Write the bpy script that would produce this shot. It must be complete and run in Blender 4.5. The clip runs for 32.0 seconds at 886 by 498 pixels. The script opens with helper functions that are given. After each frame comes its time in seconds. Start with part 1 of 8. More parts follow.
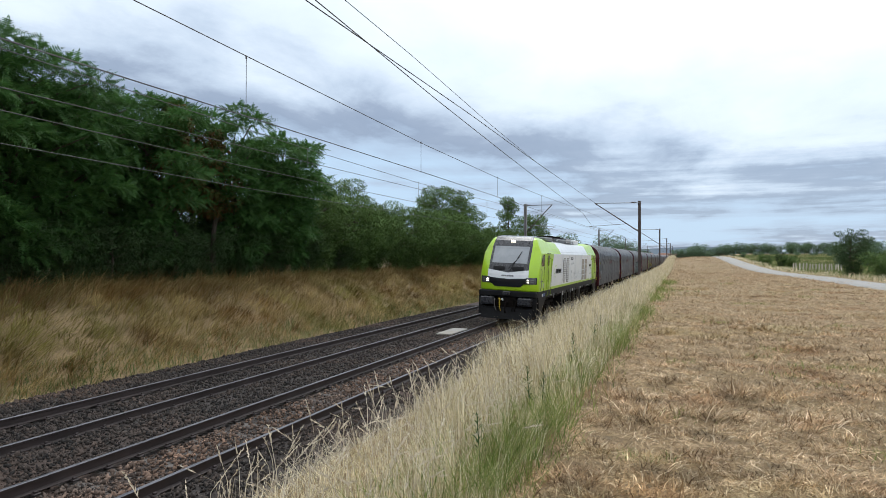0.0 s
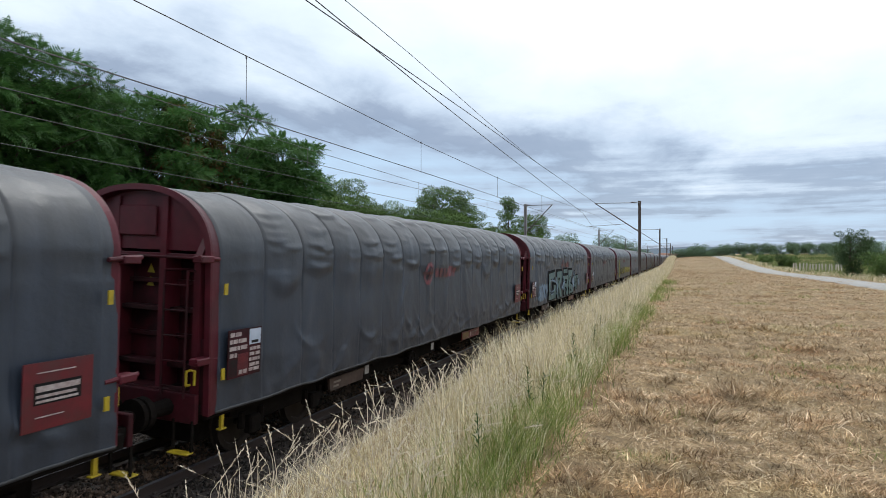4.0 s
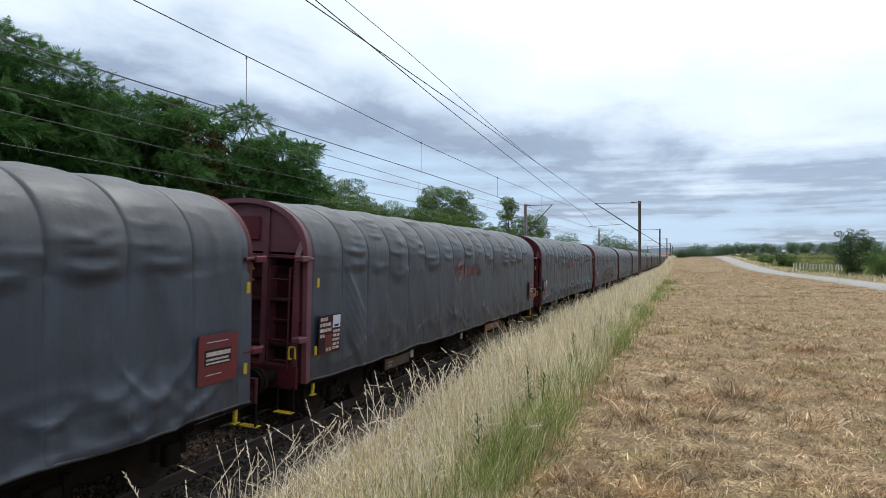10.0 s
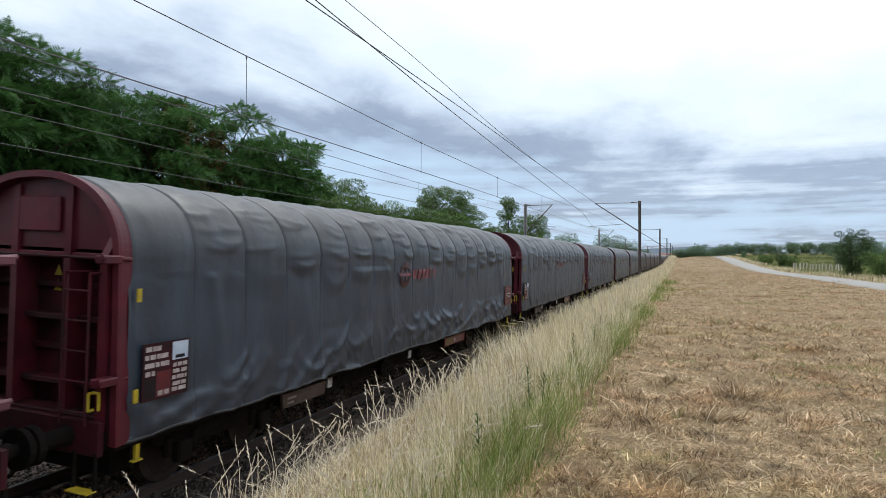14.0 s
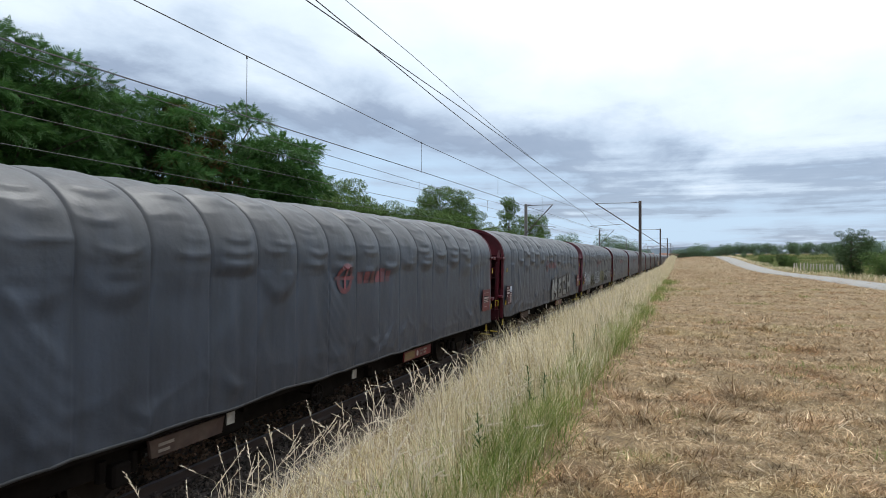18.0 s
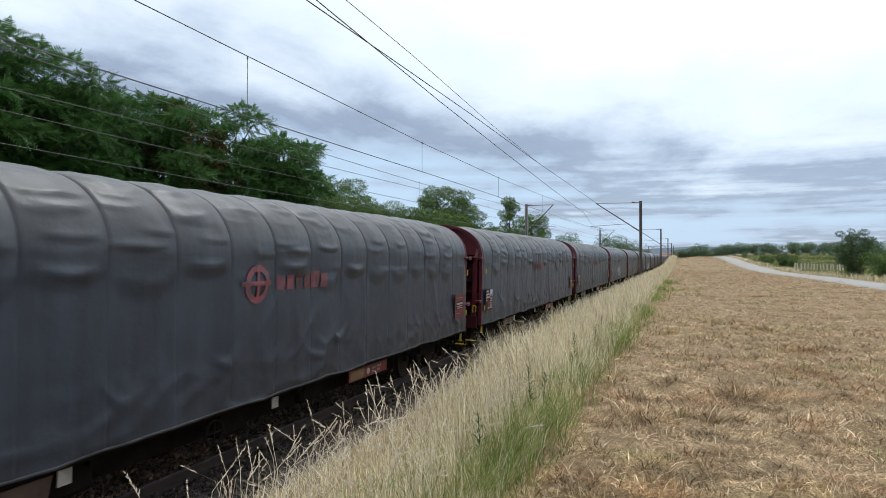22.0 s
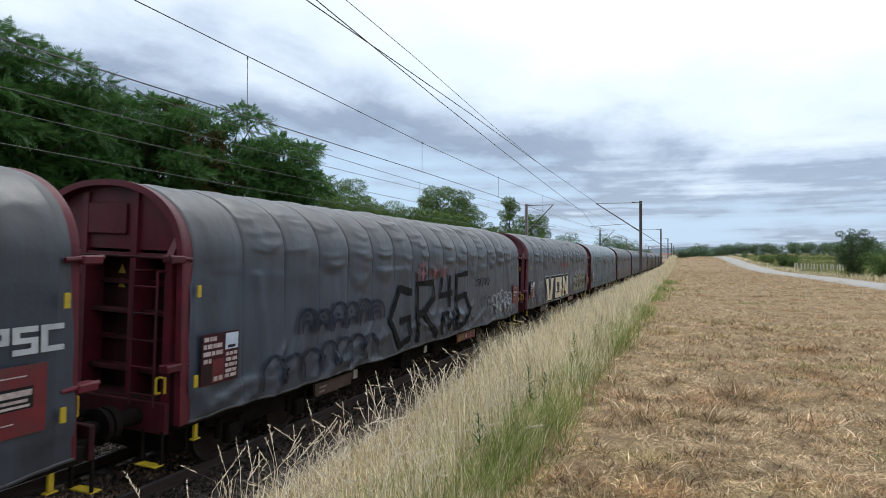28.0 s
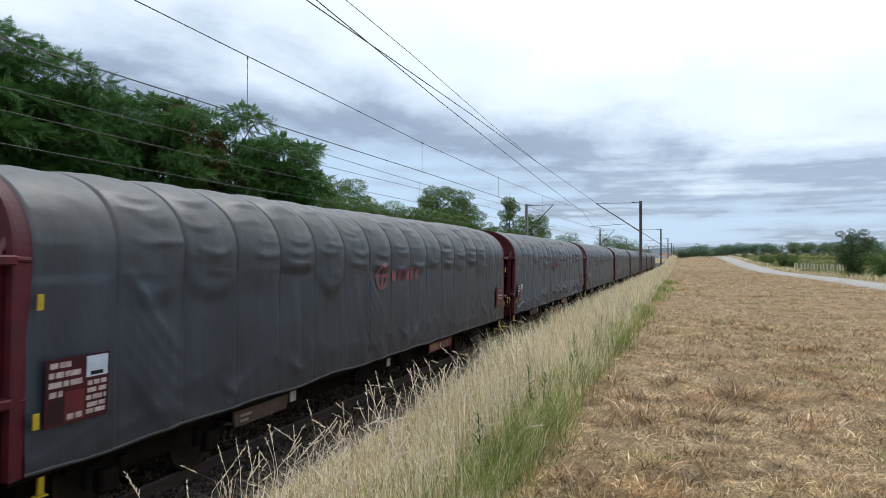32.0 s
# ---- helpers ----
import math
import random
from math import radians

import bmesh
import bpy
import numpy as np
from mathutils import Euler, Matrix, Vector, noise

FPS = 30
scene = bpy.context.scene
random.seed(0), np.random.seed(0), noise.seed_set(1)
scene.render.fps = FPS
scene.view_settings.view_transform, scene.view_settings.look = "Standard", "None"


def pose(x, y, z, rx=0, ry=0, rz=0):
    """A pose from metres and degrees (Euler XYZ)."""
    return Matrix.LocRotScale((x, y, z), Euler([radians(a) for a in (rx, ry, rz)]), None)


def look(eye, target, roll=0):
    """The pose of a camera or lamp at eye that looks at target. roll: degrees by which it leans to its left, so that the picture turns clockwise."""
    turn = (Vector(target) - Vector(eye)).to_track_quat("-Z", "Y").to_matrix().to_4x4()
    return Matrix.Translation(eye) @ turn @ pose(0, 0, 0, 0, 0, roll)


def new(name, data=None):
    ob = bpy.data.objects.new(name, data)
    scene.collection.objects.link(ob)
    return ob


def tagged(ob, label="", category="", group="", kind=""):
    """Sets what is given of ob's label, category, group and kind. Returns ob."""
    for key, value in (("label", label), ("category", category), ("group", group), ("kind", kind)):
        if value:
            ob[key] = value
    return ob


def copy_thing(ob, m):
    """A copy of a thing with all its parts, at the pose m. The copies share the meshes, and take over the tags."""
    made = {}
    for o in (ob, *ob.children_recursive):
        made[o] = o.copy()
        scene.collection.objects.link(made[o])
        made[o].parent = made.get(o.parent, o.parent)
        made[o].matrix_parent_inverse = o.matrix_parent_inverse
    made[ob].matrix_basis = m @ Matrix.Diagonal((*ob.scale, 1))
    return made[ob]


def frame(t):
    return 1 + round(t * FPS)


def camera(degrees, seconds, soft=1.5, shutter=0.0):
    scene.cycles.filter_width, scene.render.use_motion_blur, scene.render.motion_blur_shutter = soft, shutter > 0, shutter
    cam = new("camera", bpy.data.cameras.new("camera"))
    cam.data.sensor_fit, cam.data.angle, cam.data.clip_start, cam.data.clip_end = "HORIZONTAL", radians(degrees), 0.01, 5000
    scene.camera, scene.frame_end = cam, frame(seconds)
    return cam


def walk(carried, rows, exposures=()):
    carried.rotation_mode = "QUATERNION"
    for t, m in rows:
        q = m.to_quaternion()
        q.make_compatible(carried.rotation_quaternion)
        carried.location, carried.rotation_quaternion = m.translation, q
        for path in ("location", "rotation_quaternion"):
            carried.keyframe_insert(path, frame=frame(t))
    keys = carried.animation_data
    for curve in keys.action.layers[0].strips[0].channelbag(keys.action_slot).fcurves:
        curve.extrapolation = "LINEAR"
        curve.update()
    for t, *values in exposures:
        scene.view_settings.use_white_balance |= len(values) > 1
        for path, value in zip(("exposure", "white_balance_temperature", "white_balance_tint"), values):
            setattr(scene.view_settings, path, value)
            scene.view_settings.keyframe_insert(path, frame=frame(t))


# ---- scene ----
# Camera: a tripod on the bank beside a double-track line; y runs along the track, z = 0 at the near rail's head.
EYE = Vector((0.0, 0.0, 3.126))
cam = camera(69.44, 32.0, soft=0.6, shutter=0.045)


def aim(yaw):
    return look(EYE, EYE + Vector((-math.sin(yaw), math.cos(yaw), math.tan(0.01305))), 0.1)


walk(cam, [(0.0, aim(0.3563)), (8.0, aim(0.3565)), (16.0, aim(0.3567)), (21.5, aim(0.3580)), (32.0, aim(0.3580))],
     exposures=[(0.0, 0.0, 6150, 8), (32.0, 0.0, 6150, 8)])

NEAR, FAR = -7.6255, -11.245      # centre lines of the two tracks
CANT = 2.28                       # degrees by which the tracks lean
FIELD = 1.45                      # height of the mown bank

# ---------------------------------------------------------------- light
world = bpy.data.worlds.new("sky")
scene.world = world
world.use_nodes = True
SUN_EL, SUN_AZ = radians(62), radians(-8)


def build_sky():
    nt = world.node_tree
    nt.nodes.clear()
    N, L = nt.nodes.new, nt.links.new

    def math_node(op, a, b=None, c=None):
        n = N("ShaderNodeMath")
        n.operation = op
        for k, v in enumerate((a, b, c)):
            if v is None:
                continue
            if isinstance(v, (int, float)):
                n.inputs[k].default_value = v
            else:
                L(v, n.inputs[k])
        return n.outputs[0]

    tc = N("ShaderNodeTexCoord")
    sep = N("ShaderNodeSeparateXYZ")
    L(tc.outputs["Generated"], sep.inputs[0])
    x, y, z = sep.outputs
    zz = math_node("ADD", math_node("MAXIMUM", z, 0.0), 0.16)
    comb = N("ShaderNodeCombineXYZ")
    L(math_node("DIVIDE", x, zz), comb.inputs[0])
    L(math_node("DIVIDE", y, zz), comb.inputs[1])

    def cloud_noise(scale, detail, rough, offset, stretch):
        mp = N("ShaderNodeMapping")
        mp.inputs["Location"].default_value = offset
        mp.inputs["Rotation"].default_value = (0, 0, 0.35)
        mp.inputs["Scale"].default_value = stretch
        L(comb.outputs[0], mp.inputs["Vector"])
        n = N("ShaderNodeTexNoise")
        n.inputs["Scale"].default_value = scale
        n.inputs["Detail"].default_value = detail
        n.inputs["Roughness"].default_value = rough
        n.inputs["Distortion"].default_value = 0.2
        L(mp.outputs[0], n.inputs["Vector"])
        return math_node("SUBTRACT", n.outputs[0], 0.5)

    big = cloud_noise(0.7, 2, 0.5, (3.1, 1.7, 0), (1.0, 0.8, 1))
    fine = cloud_noise(2.1, 9, 0.58, (7.4, 2.2, 0), (1.0, 0.75, 1))
    # a grey bank of cloud lies low across the sky, higher to the west; above it the sheet thins to white
    bank = math_node("SUBTRACT", 0.150, math_node("MULTIPLY", math_node("MAXIMUM", x, -0.52), 0.19))
    bank = math_node("MAXIMUM", bank, 0.125)
    q = math_node("SUBTRACT", z, bank)
    q = math_node("ADD", q, math_node("MULTIPLY", big, 0.13))
    q = math_node("ADD", q, math_node("MULTIPLY", fine, 0.21))
    # flat layers towards the horizon
    low = N("ShaderNodeCombineXYZ")
    L(math_node("MULTIPLY", x, 2.8), low.inputs[0])
    L(math_node("MULTIPLY", y, 1.2), low.inputs[1])
    L(math_node("MULTIPLY", z, 50.0), low.inputs[2])
    ln = N("ShaderNodeTexNoise")
    ln.inputs["Scale"].default_value = 1.0
    ln.inputs["Detail"].default_value = 7
    ln.inputs["Roughness"].default_value = 0.55
    L(low.outputs[0], ln.inputs["Vector"])
    fade = math_node("MULTIPLY", math_node("MAXIMUM", math_node("SUBTRACT", 0.18, z), 0.0), 3.5)
    q = math_node("ADD", q, math_node("MULTIPLY", math_node("SUBTRACT", ln.outputs[0], 0.5), fade))
    ramp = N("ShaderNodeValToRGB")
    e = ramp.color_ramp.elements
    stops = ((0.0, (0.54, 0.69, 0.85)), (0.13, (0.54, 0.68, 0.84)), (0.21, (0.48, 0.58, 0.72)), (0.265, (0.33, 0.39, 0.50)), (0.30, (0.36, 0.42, 0.53)), (0.355, (0.60, 0.68, 0.79)), (0.42, (0.82, 0.89, 0.97)), (0.56, (1.02, 1.08, 1.12)), (1.0, (1.35, 1.36, 1.38)))
    e[0].position, e[0].color = stops[0][0], (*stops[0][1], 1)
    e[1].position, e[1].color = stops[-1][0], (*stops[-1][1], 1)
    for pos, col in stops[1:-1]:
        e.new(pos).color = (*col, 1)
    mr = N("ShaderNodeMapRange")
    mr.inputs[1].default_value, mr.inputs[2].default_value = -0.20, 0.40
    L(q, mr.inputs[0])
    L(mr.outputs[0], ramp.inputs[0])
    sky = N("ShaderNodeTexSky")
    sky.sky_type = "NISHITA"
    sky.sun_disc = False
    sky.sun_elevation, sky.sun_rotation = SUN_EL, SUN_AZ
    bg1, bg2 = N("ShaderNodeBackground"), N("ShaderNodeBackground")
    L(sky.outputs[0], bg1.inputs[0])
    bg1.inputs[1].default_value = 0.10
    thin = math_node("MINIMUM", math_node("MULTIPLY", math_node("MAXIMUM", math_node("ADD", x, 0.25), 0.0), 0.9), 0.16)
    veil = N("ShaderNodeMix")
    veil.data_type = "RGBA"
    veil.blend_type = "LIGHTEN"
    L(thin, veil.inputs[0])
    L(ramp.outputs[0], veil.inputs[6])
    veil.inputs[7].default_value = (0.60, 0.72, 0.87, 1)
    L(veil.outputs[2], bg2.inputs[0])
    bg2.inputs[1].default_value = 1.1
    mix = N("ShaderNodeMixShader")
    mix.inputs[0].default_value = 0.9
    L(bg1.outputs[0], mix.inputs[1])
    L(bg2.outputs[0], mix.inputs[2])
    out = N("ShaderNodeOutputWorld")
    L(mix.outputs[0], out.inputs[0])


build_sky()
sun_data = bpy.data.lights.new("sun", "SUN")
sun_data.energy, sun_data.angle, sun_data.color = 1.2, radians(25), (1.0, 0.96, 0.9)
sun = new("sun", sun_data)
sun.matrix_basis = look((0, 0, 60), Vector((0, 0, 60)) - Vector((math.sin(SUN_AZ) * math.cos(SUN_EL), math.cos(SUN_AZ) * math.cos(SUN_EL), math.sin(SUN_EL))))

# ---------------------------------------------------------------- materials


def mat(name, c1, c2=None, scale=3.0, rough=0.7, metal=0.0, bump=0.0, bump_scale=None, stretch=(1, 1, 1), rand="", spread=0.0,
        detail=6.0, c3=None, scale3=0.4, amount3=0.5, emit=0.0, coat=0.0, grain=0.17, spec=0.5):
    """A surface of two colours mixed by noise, a third in larger patches, and a share of random brightness by object or island."""
    m = bpy.data.materials.new(name)
    m.use_nodes = True
    nt = m.node_tree
    N, L = nt.nodes.new, nt.links.new
    b = nt.nodes["Principled BSDF"]
    b.inputs["Roughness"].default_value = rough
    b.inputs["Metallic"].default_value = metal
    b.inputs["Coat Weight"].default_value = coat
    b.inputs["Specular IOR Level"].default_value = spec
    tc = N("ShaderNodeTexCoord")
    mp = N("ShaderNodeMapping")
    mp.inputs["Scale"].default_value = stretch
    L(tc.outputs["Object"], mp.inputs[0])

    def noise_node(s, d):
        n = N("ShaderNodeTexNoise")
        n.inputs["Scale"].default_value = s
        n.inputs["Detail"].default_value = d
        n.inputs["Roughness"].default_value = 0.62
        L(mp.outputs[0], n.inputs["Vector"])
        return n.outputs[0]

    def mixed(fac, a, c):
        n = N("ShaderNodeMix")
        n.data_type = "RGBA"
        L(fac, n.inputs[0])
        for k, v in ((6, a), (7, c)):
            if isinstance(v, tuple):
                n.inputs[k].default_value = (*v, 1)
            else:
                L(v, n.inputs[k])
        return n.outputs[2]

    def curve(fac, lo, hi, top=1.0):
        n = N("ShaderNodeMapRange")
        n.inputs[1].default_value, n.inputs[2].default_value = lo, hi
        n.inputs[4].default_value = top
        L(fac, n.inputs[0])
        return n.outputs[0]

    col = mixed(curve(noise_node(scale, detail), 0.5 - grain, 0.5 + grain), c1, c2 or c1)
    if c3:
        col = mixed(curve(noise_node(scale3, 4), 0.48, 0.66, amount3), col, c3)
    if rand:
        src = N("ShaderNodeNewGeometry").outputs["Random Per Island"] if rand == "island" else N("ShaderNodeObjectInfo").outputs["Random"]
        h = N("ShaderNodeHueSaturation")
        L(curve(src, 0, 1, 1), h.inputs["Value"])
        mr = h.inputs["Value"].links[0].from_node
        mr.inputs[3].default_value, mr.inputs[4].default_value = 1 - spread, 1 + spread
        L(col, h.inputs["Color"])
        col = h.outputs[0]
    L(col, b.inputs["Base Color"])
    r = curve(noise_node(scale * 2.3, 3), 0, 1)
    rr = r.node
    rr.inputs[3].default_value, rr.inputs[4].default_value = max(rough - 0.12, 0.03), min(rough + 0.12, 1)
    L(r, b.inputs["Roughness"])
    if bump:
        bn = N("ShaderNodeBump")
        bn.inputs["Strength"].default_value = 0.6
        bn.inputs["Distance"].default_value = bump
        L(noise_node(bump_scale or scale * 3, 6), bn.inputs["Height"])
        L(bn.outputs[0], b.inputs["Normal"])
    if emit:
        b.inputs["Emission Color"].default_value = (*c1, 1)
        b.inputs["Emission Strength"].default_value = emit
    return m


def two_sided(name, colours, spread, rough=0.75, through_light=0.25, tone=0.55, octaves=4, patches=()):
    """Leaf or straw: a colour by island from a ramp, part of the light passes through."""
    m = bpy.data.materials.new(name)
    m.use_nodes = True
    nt = m.node_tree
    N, L = nt.nodes.new, nt.links.new
    b = nt.nodes["Principled BSDF"]
    b.inputs["Roughness"].default_value = rough
    b.inputs["Specular IOR Level"].default_value = 0.12
    g = N("ShaderNodeNewGeometry")
    ramp = N("ShaderNodeValToRGB")
    e = ramp.color_ramp.elements
    e[0].position, e[0].color = 0, (*colours[0], 1)
    e[1].position, e[1].color = 1, (*colours[-1], 1)
    for k, c in enumerate(colours[1:-1]):
        e.new((k + 1) / (len(colours) - 1)).color = (*c, 1)
    L(g.outputs["Random Per Island"], ramp.inputs[0])
    tc = N("ShaderNodeTexCoord")
    n = N("ShaderNodeTexNoise")
    n.inputs["Scale"].default_value = tone
    n.inputs["Detail"].default_value = octaves
    n.inputs["Roughness"].default_value = 0.65
    L(tc.outputs["Object"], n.inputs["Vector"])
    h = N("ShaderNodeHueSaturation")
    mr = N("ShaderNodeMapRange")
    mr.inputs[1].default_value, mr.inputs[2].default_value = 0.3, 0.7
    mr.inputs[3].default_value, mr.inputs[4].default_value = 1 - spread, 1 + spread
    L(n.outputs[0], mr.inputs[0])
    L(mr.outputs[0], h.inputs["Value"])
    src = ramp.outputs[0]
    for colour, size, lo, hi, amount in patches:
        pn = N("ShaderNodeTexNoise")
        pn.inputs["Scale"].default_value = size
        pn.inputs["Detail"].default_value = 5
        L(tc.outputs["Object"], pn.inputs["Vector"])
        pr = N("ShaderNodeMapRange")
        pr.inputs[1].default_value, pr.inputs[2].default_value, pr.inputs[4].default_value = lo, hi, amount
        L(pn.outputs[0], pr.inputs[0])
        px = N("ShaderNodeMix")
        px.data_type = "RGBA"
        px.blend_type = "MULTIPLY"
        L(pr.outputs[0], px.inputs[0])
        L(src, px.inputs[6])
        px.inputs[7].default_value = (*colour, 1)
        src = px.outputs[2]
    L(src, h.inputs["Color"])
    L(h.outputs[0], b.inputs["Base Color"])
    tr = N("ShaderNodeBsdfTranslucent")
    L(h.outputs[0], tr.inputs[0])
    mx = N("ShaderNodeMixShader")
    mx.inputs[0].default_value = through_light
    L(b.outputs[0], mx.inputs[1])
    L(tr.outputs[0], mx.inputs[2])
    L(mx.outputs[0], nt.nodes["Material Output"].inputs[0])
    return m


M_RAIL = mat("rail_steel", (0.032, 0.025, 0.025), (0.058, 0.045, 0.044), 9, 0.5, 0.3, 0.002, stretch=(1, 0.15, 1))
M_RAILTOP = mat("rail_head", (0.22, 0.22, 0.245), (0.13, 0.13, 0.15), 6, 0.42, 0.8, stretch=(1, 0.1, 1))
M_SLEEPER = mat("sleeper_concrete", (0.11, 0.095, 0.085), (0.07, 0.06, 0.055), 6, 0.9, bump=0.004, rand="object", spread=0.2)
M_BED = mat("ballast_bed", (0.018, 0.015, 0.014), (0.05, 0.04, 0.035), 14, 0.95, bump=0.05, bump_scale=16, c3=(0.11, 0.065, 0.045), scale3=0.25)
M_STONE = mat("ballast_stone", (0.016, 0.0125, 0.0105), (0.045, 0.034, 0.028), 4, 0.9, rand="island", spread=1.0, c3=(0.10, 0.065, 0.048), scale3=0.3, amount3=0.6)
M_STONEBROWN = mat("brown_ballast_stone", (0.055, 0.036, 0.026), (0.165, 0.103, 0.07), 4, 0.9, rand="island", spread=0.9, c3=(0.10, 0.085, 0.075), scale3=0.5, amount3=0.6)
M_SOIL = mat("dry_meadow", (0.36, 0.255, 0.13), (0.13, 0.088, 0.045), 14, 0.95, bump=0.05, bump_scale=38, c3=(0.19, 0.16, 0.07), scale3=0.16, amount3=0.25, detail=9, grain=0.16)
M_ROAD = mat("pale_gravel_path", (0.33, 0.32, 0.30), (0.26, 0.25, 0.235), 2.5, 0.95, bump=0.01, bump_scale=40, c3=(0.29, 0.26, 0.20), scale3=0.35, amount3=0.5)
M_STRAW = two_sided("pale_dry_grass", [(0.20, 0.15, 0.075), (0.66, 0.56, 0.35), (0.90, 0.82, 0.60), (0.42, 0.34, 0.185), (0.96, 0.90, 0.72)], 0.25, tone=1.6, octaves=6, through_light=0.2, patches=[((0.78, 0.74, 0.62), 2.2, 0.5, 0.64, 0.7)])
M_WEED = two_sided("dark_weed_leaf", [(0.035, 0.075, 0.02), (0.06, 0.11, 0.035), (0.09, 0.14, 0.05)], 0.35, tone=1.2)
M_STRAWGREEN = two_sided("green_grass", [(0.075, 0.120, 0.020), (0.18, 0.235, 0.050), (0.33, 0.34, 0.12), (0.10, 0.165, 0.03), (0.55, 0.50, 0.27)], 0.35, tone=1.2)
M_SEED = two_sided("grey_white_seed_heads", [(0.42, 0.36, 0.27), (0.66, 0.58, 0.46), (0.54, 0.46, 0.34), (0.78, 0.71, 0.58)], 0.2, tone=2.0, through_light=0.25)
M_VERGE = two_sided("green_dry_mixed_grass", [(0.09, 0.13, 0.04), (0.17, 0.21, 0.075), (0.28, 0.29, 0.13), (0.12, 0.17, 0.055), (0.38, 0.35, 0.19)], 0.35, tone=0.2, octaves=6, patches=[((0.55, 0.66, 0.5), 0.035, 0.48, 0.56, 0.9), ((0.6, 0.7, 0.5), 0.12, 0.52, 0.6, 0.8)])
M_DEAD = two_sided("dead_grey_grass", [(0.20, 0.17, 0.13), (0.36, 0.315, 0.25), (0.56, 0.50, 0.41)], 0.3, tone=1.5)
M_MOWN = two_sided("mown_straw", [(0.12, 0.075, 0.04), (0.37, 0.26, 0.15), (0.60, 0.455, 0.285), (0.22, 0.145, 0.08), (0.90, 0.75, 0.53)], 0.65, tone=2.6, octaves=4, through_light=0.2, patches=[((0.88, 0.74, 0.66), 0.8, 0.5, 0.66, 0.9), ((0.80, 0.90, 0.60), 0.32, 0.52, 0.64, 0.4)])
M_BROWNGRASS = two_sided("brown_rough_grass", [(0.13, 0.092, 0.036), (0.31, 0.22, 0.085), (0.18, 0.15, 0.05), (0.50, 0.39, 0.18), (0.24, 0.15, 0.055)], 0.5, tone=0.45, octaves=6, through_light=0.15, patches=[((0.6, 0.48, 0.36), 0.6, 0.5, 0.62, 1.0), ((0.7, 0.85, 0.55), 0.25, 0.52, 0.66, 0.9)])
M_BRACKEN = two_sided("red_brown_stalks", [(0.11, 0.06, 0.025), (0.20, 0.12, 0.05), (0.14, 0.12, 0.04), (0.28, 0.20, 0.09)], 0.4, tone=0.5)
M_BARK = mat("bark", (0.09, 0.07, 0.05), (0.045, 0.035, 0.028), 8, 0.95, bump=0.02, stretch=(1, 1, 0.3))
M_BUSH = two_sided("dark_hawthorn_leaves", [(0.038, 0.072, 0.026), (0.055, 0.096, 0.034), (0.045, 0.082, 0.032), (0.075, 0.118, 0.04)], 0.4, 0.6, 0.2)
M_LEAF = two_sided("robinia_leaves", [(0.040, 0.100, 0.026), (0.058, 0.132, 0.034), (0.048, 0.114, 0.031), (0.092, 0.178, 0.046)], 0.5, 0.55, 0.34, tone=0.7)
M_LEAF2 = two_sided("hedge_leaves", [(0.075, 0.135, 0.036), (0.105, 0.175, 0.046), (0.09, 0.155, 0.044), (0.14, 0.21, 0.06)], 0.4, 0.6, 0.2)
M_LEAF3 = two_sided("rust_leaves", [(0.10, 0.09, 0.02), (0.15, 0.07, 0.03), (0.08, 0.11, 0.03), (0.12, 0.13, 0.04)], 0.3, 0.6, 0.3)
# Distant foliage: air haze mixed into the leaf colour, paler and bluer.
M_FARLEAF = two_sided("hazy_far_leaves", [(0.10, 0.165, 0.095), (0.13, 0.20, 0.11), (0.115, 0.18, 0.10), (0.16, 0.225, 0.12)], 0.3, 0.7, 0.2)
M_MAST = mat("weathered_mast_steel", (0.09, 0.075, 0.07), (0.14, 0.11, 0.10), 5, 0.7, 0.4, 0.003, stretch=(1, 1, 0.3))
M_MASTPALE = mat("pale_weathered_mast", (0.24, 0.23, 0.22), (0.17, 0.16, 0.155), 5, 0.8, 0.0, 0.003, stretch=(1, 1, 0.3))
M_GALV = mat("galvanised_steel", (0.30, 0.31, 0.32), (0.22, 0.23, 0.24), 6, 0.55, 0.7)
M_WIRE = mat("wire_copper_dark", (0.06, 0.06, 0.068), (0.10, 0.095, 0.095), 20, 0.6, 0.2)
M_INSUL = mat("brown_insulator", (0.05, 0.03, 0.025), (0.08, 0.05, 0.04), 10, 0.3)
M_POST = mat("weathered_wood_post", (0.46, 0.43, 0.38), (0.34, 0.31, 0.27), 10, 0.95, bump=0.01, stretch=(1, 1, 0.2), rand="object", spread=0.2)
M_HILL = mat("far_hill", (0.07, 0.10, 0.135), (0.09, 0.12, 0.15), 0.01, 1.0)
M_HOUSE = mat("far_render_walls", (0.62, 0.60, 0.57), (0.52, 0.48, 0.44), 0.5, 0.9, rand="object", spread=0.15)
M_ROOF = mat("far_roof_tiles", (0.28, 0.15, 0.11), (0.22, 0.13, 0.10), 0.6, 0.9, rand="object", spread=0.25)
M_GLASSDARK = mat("dark_window_glass", (0.010, 0.012, 0.015), (0.014, 0.016, 0.02), 2, 0.12, 0.0, spec=0.35)

# ---------------------------------------------------------------- building helpers


def mesh_from(bm, name, material, smooth=False):
    me = bpy.data.meshes.new(name)
    bm.normal_update()
    bm.to_mesh(me)
    bm.free()
    me.materials.append(material)
    if smooth:
        me.polygons.foreach_set("use_smooth", [True] * len(me.polygons))
    return me


def part(name, bm, material, parent, label="", smooth=False):
    ob = new(name, mesh_from(bm, name, material, smooth))
    ob.parent = parent
    if label:
        ob["label"] = label
    return ob


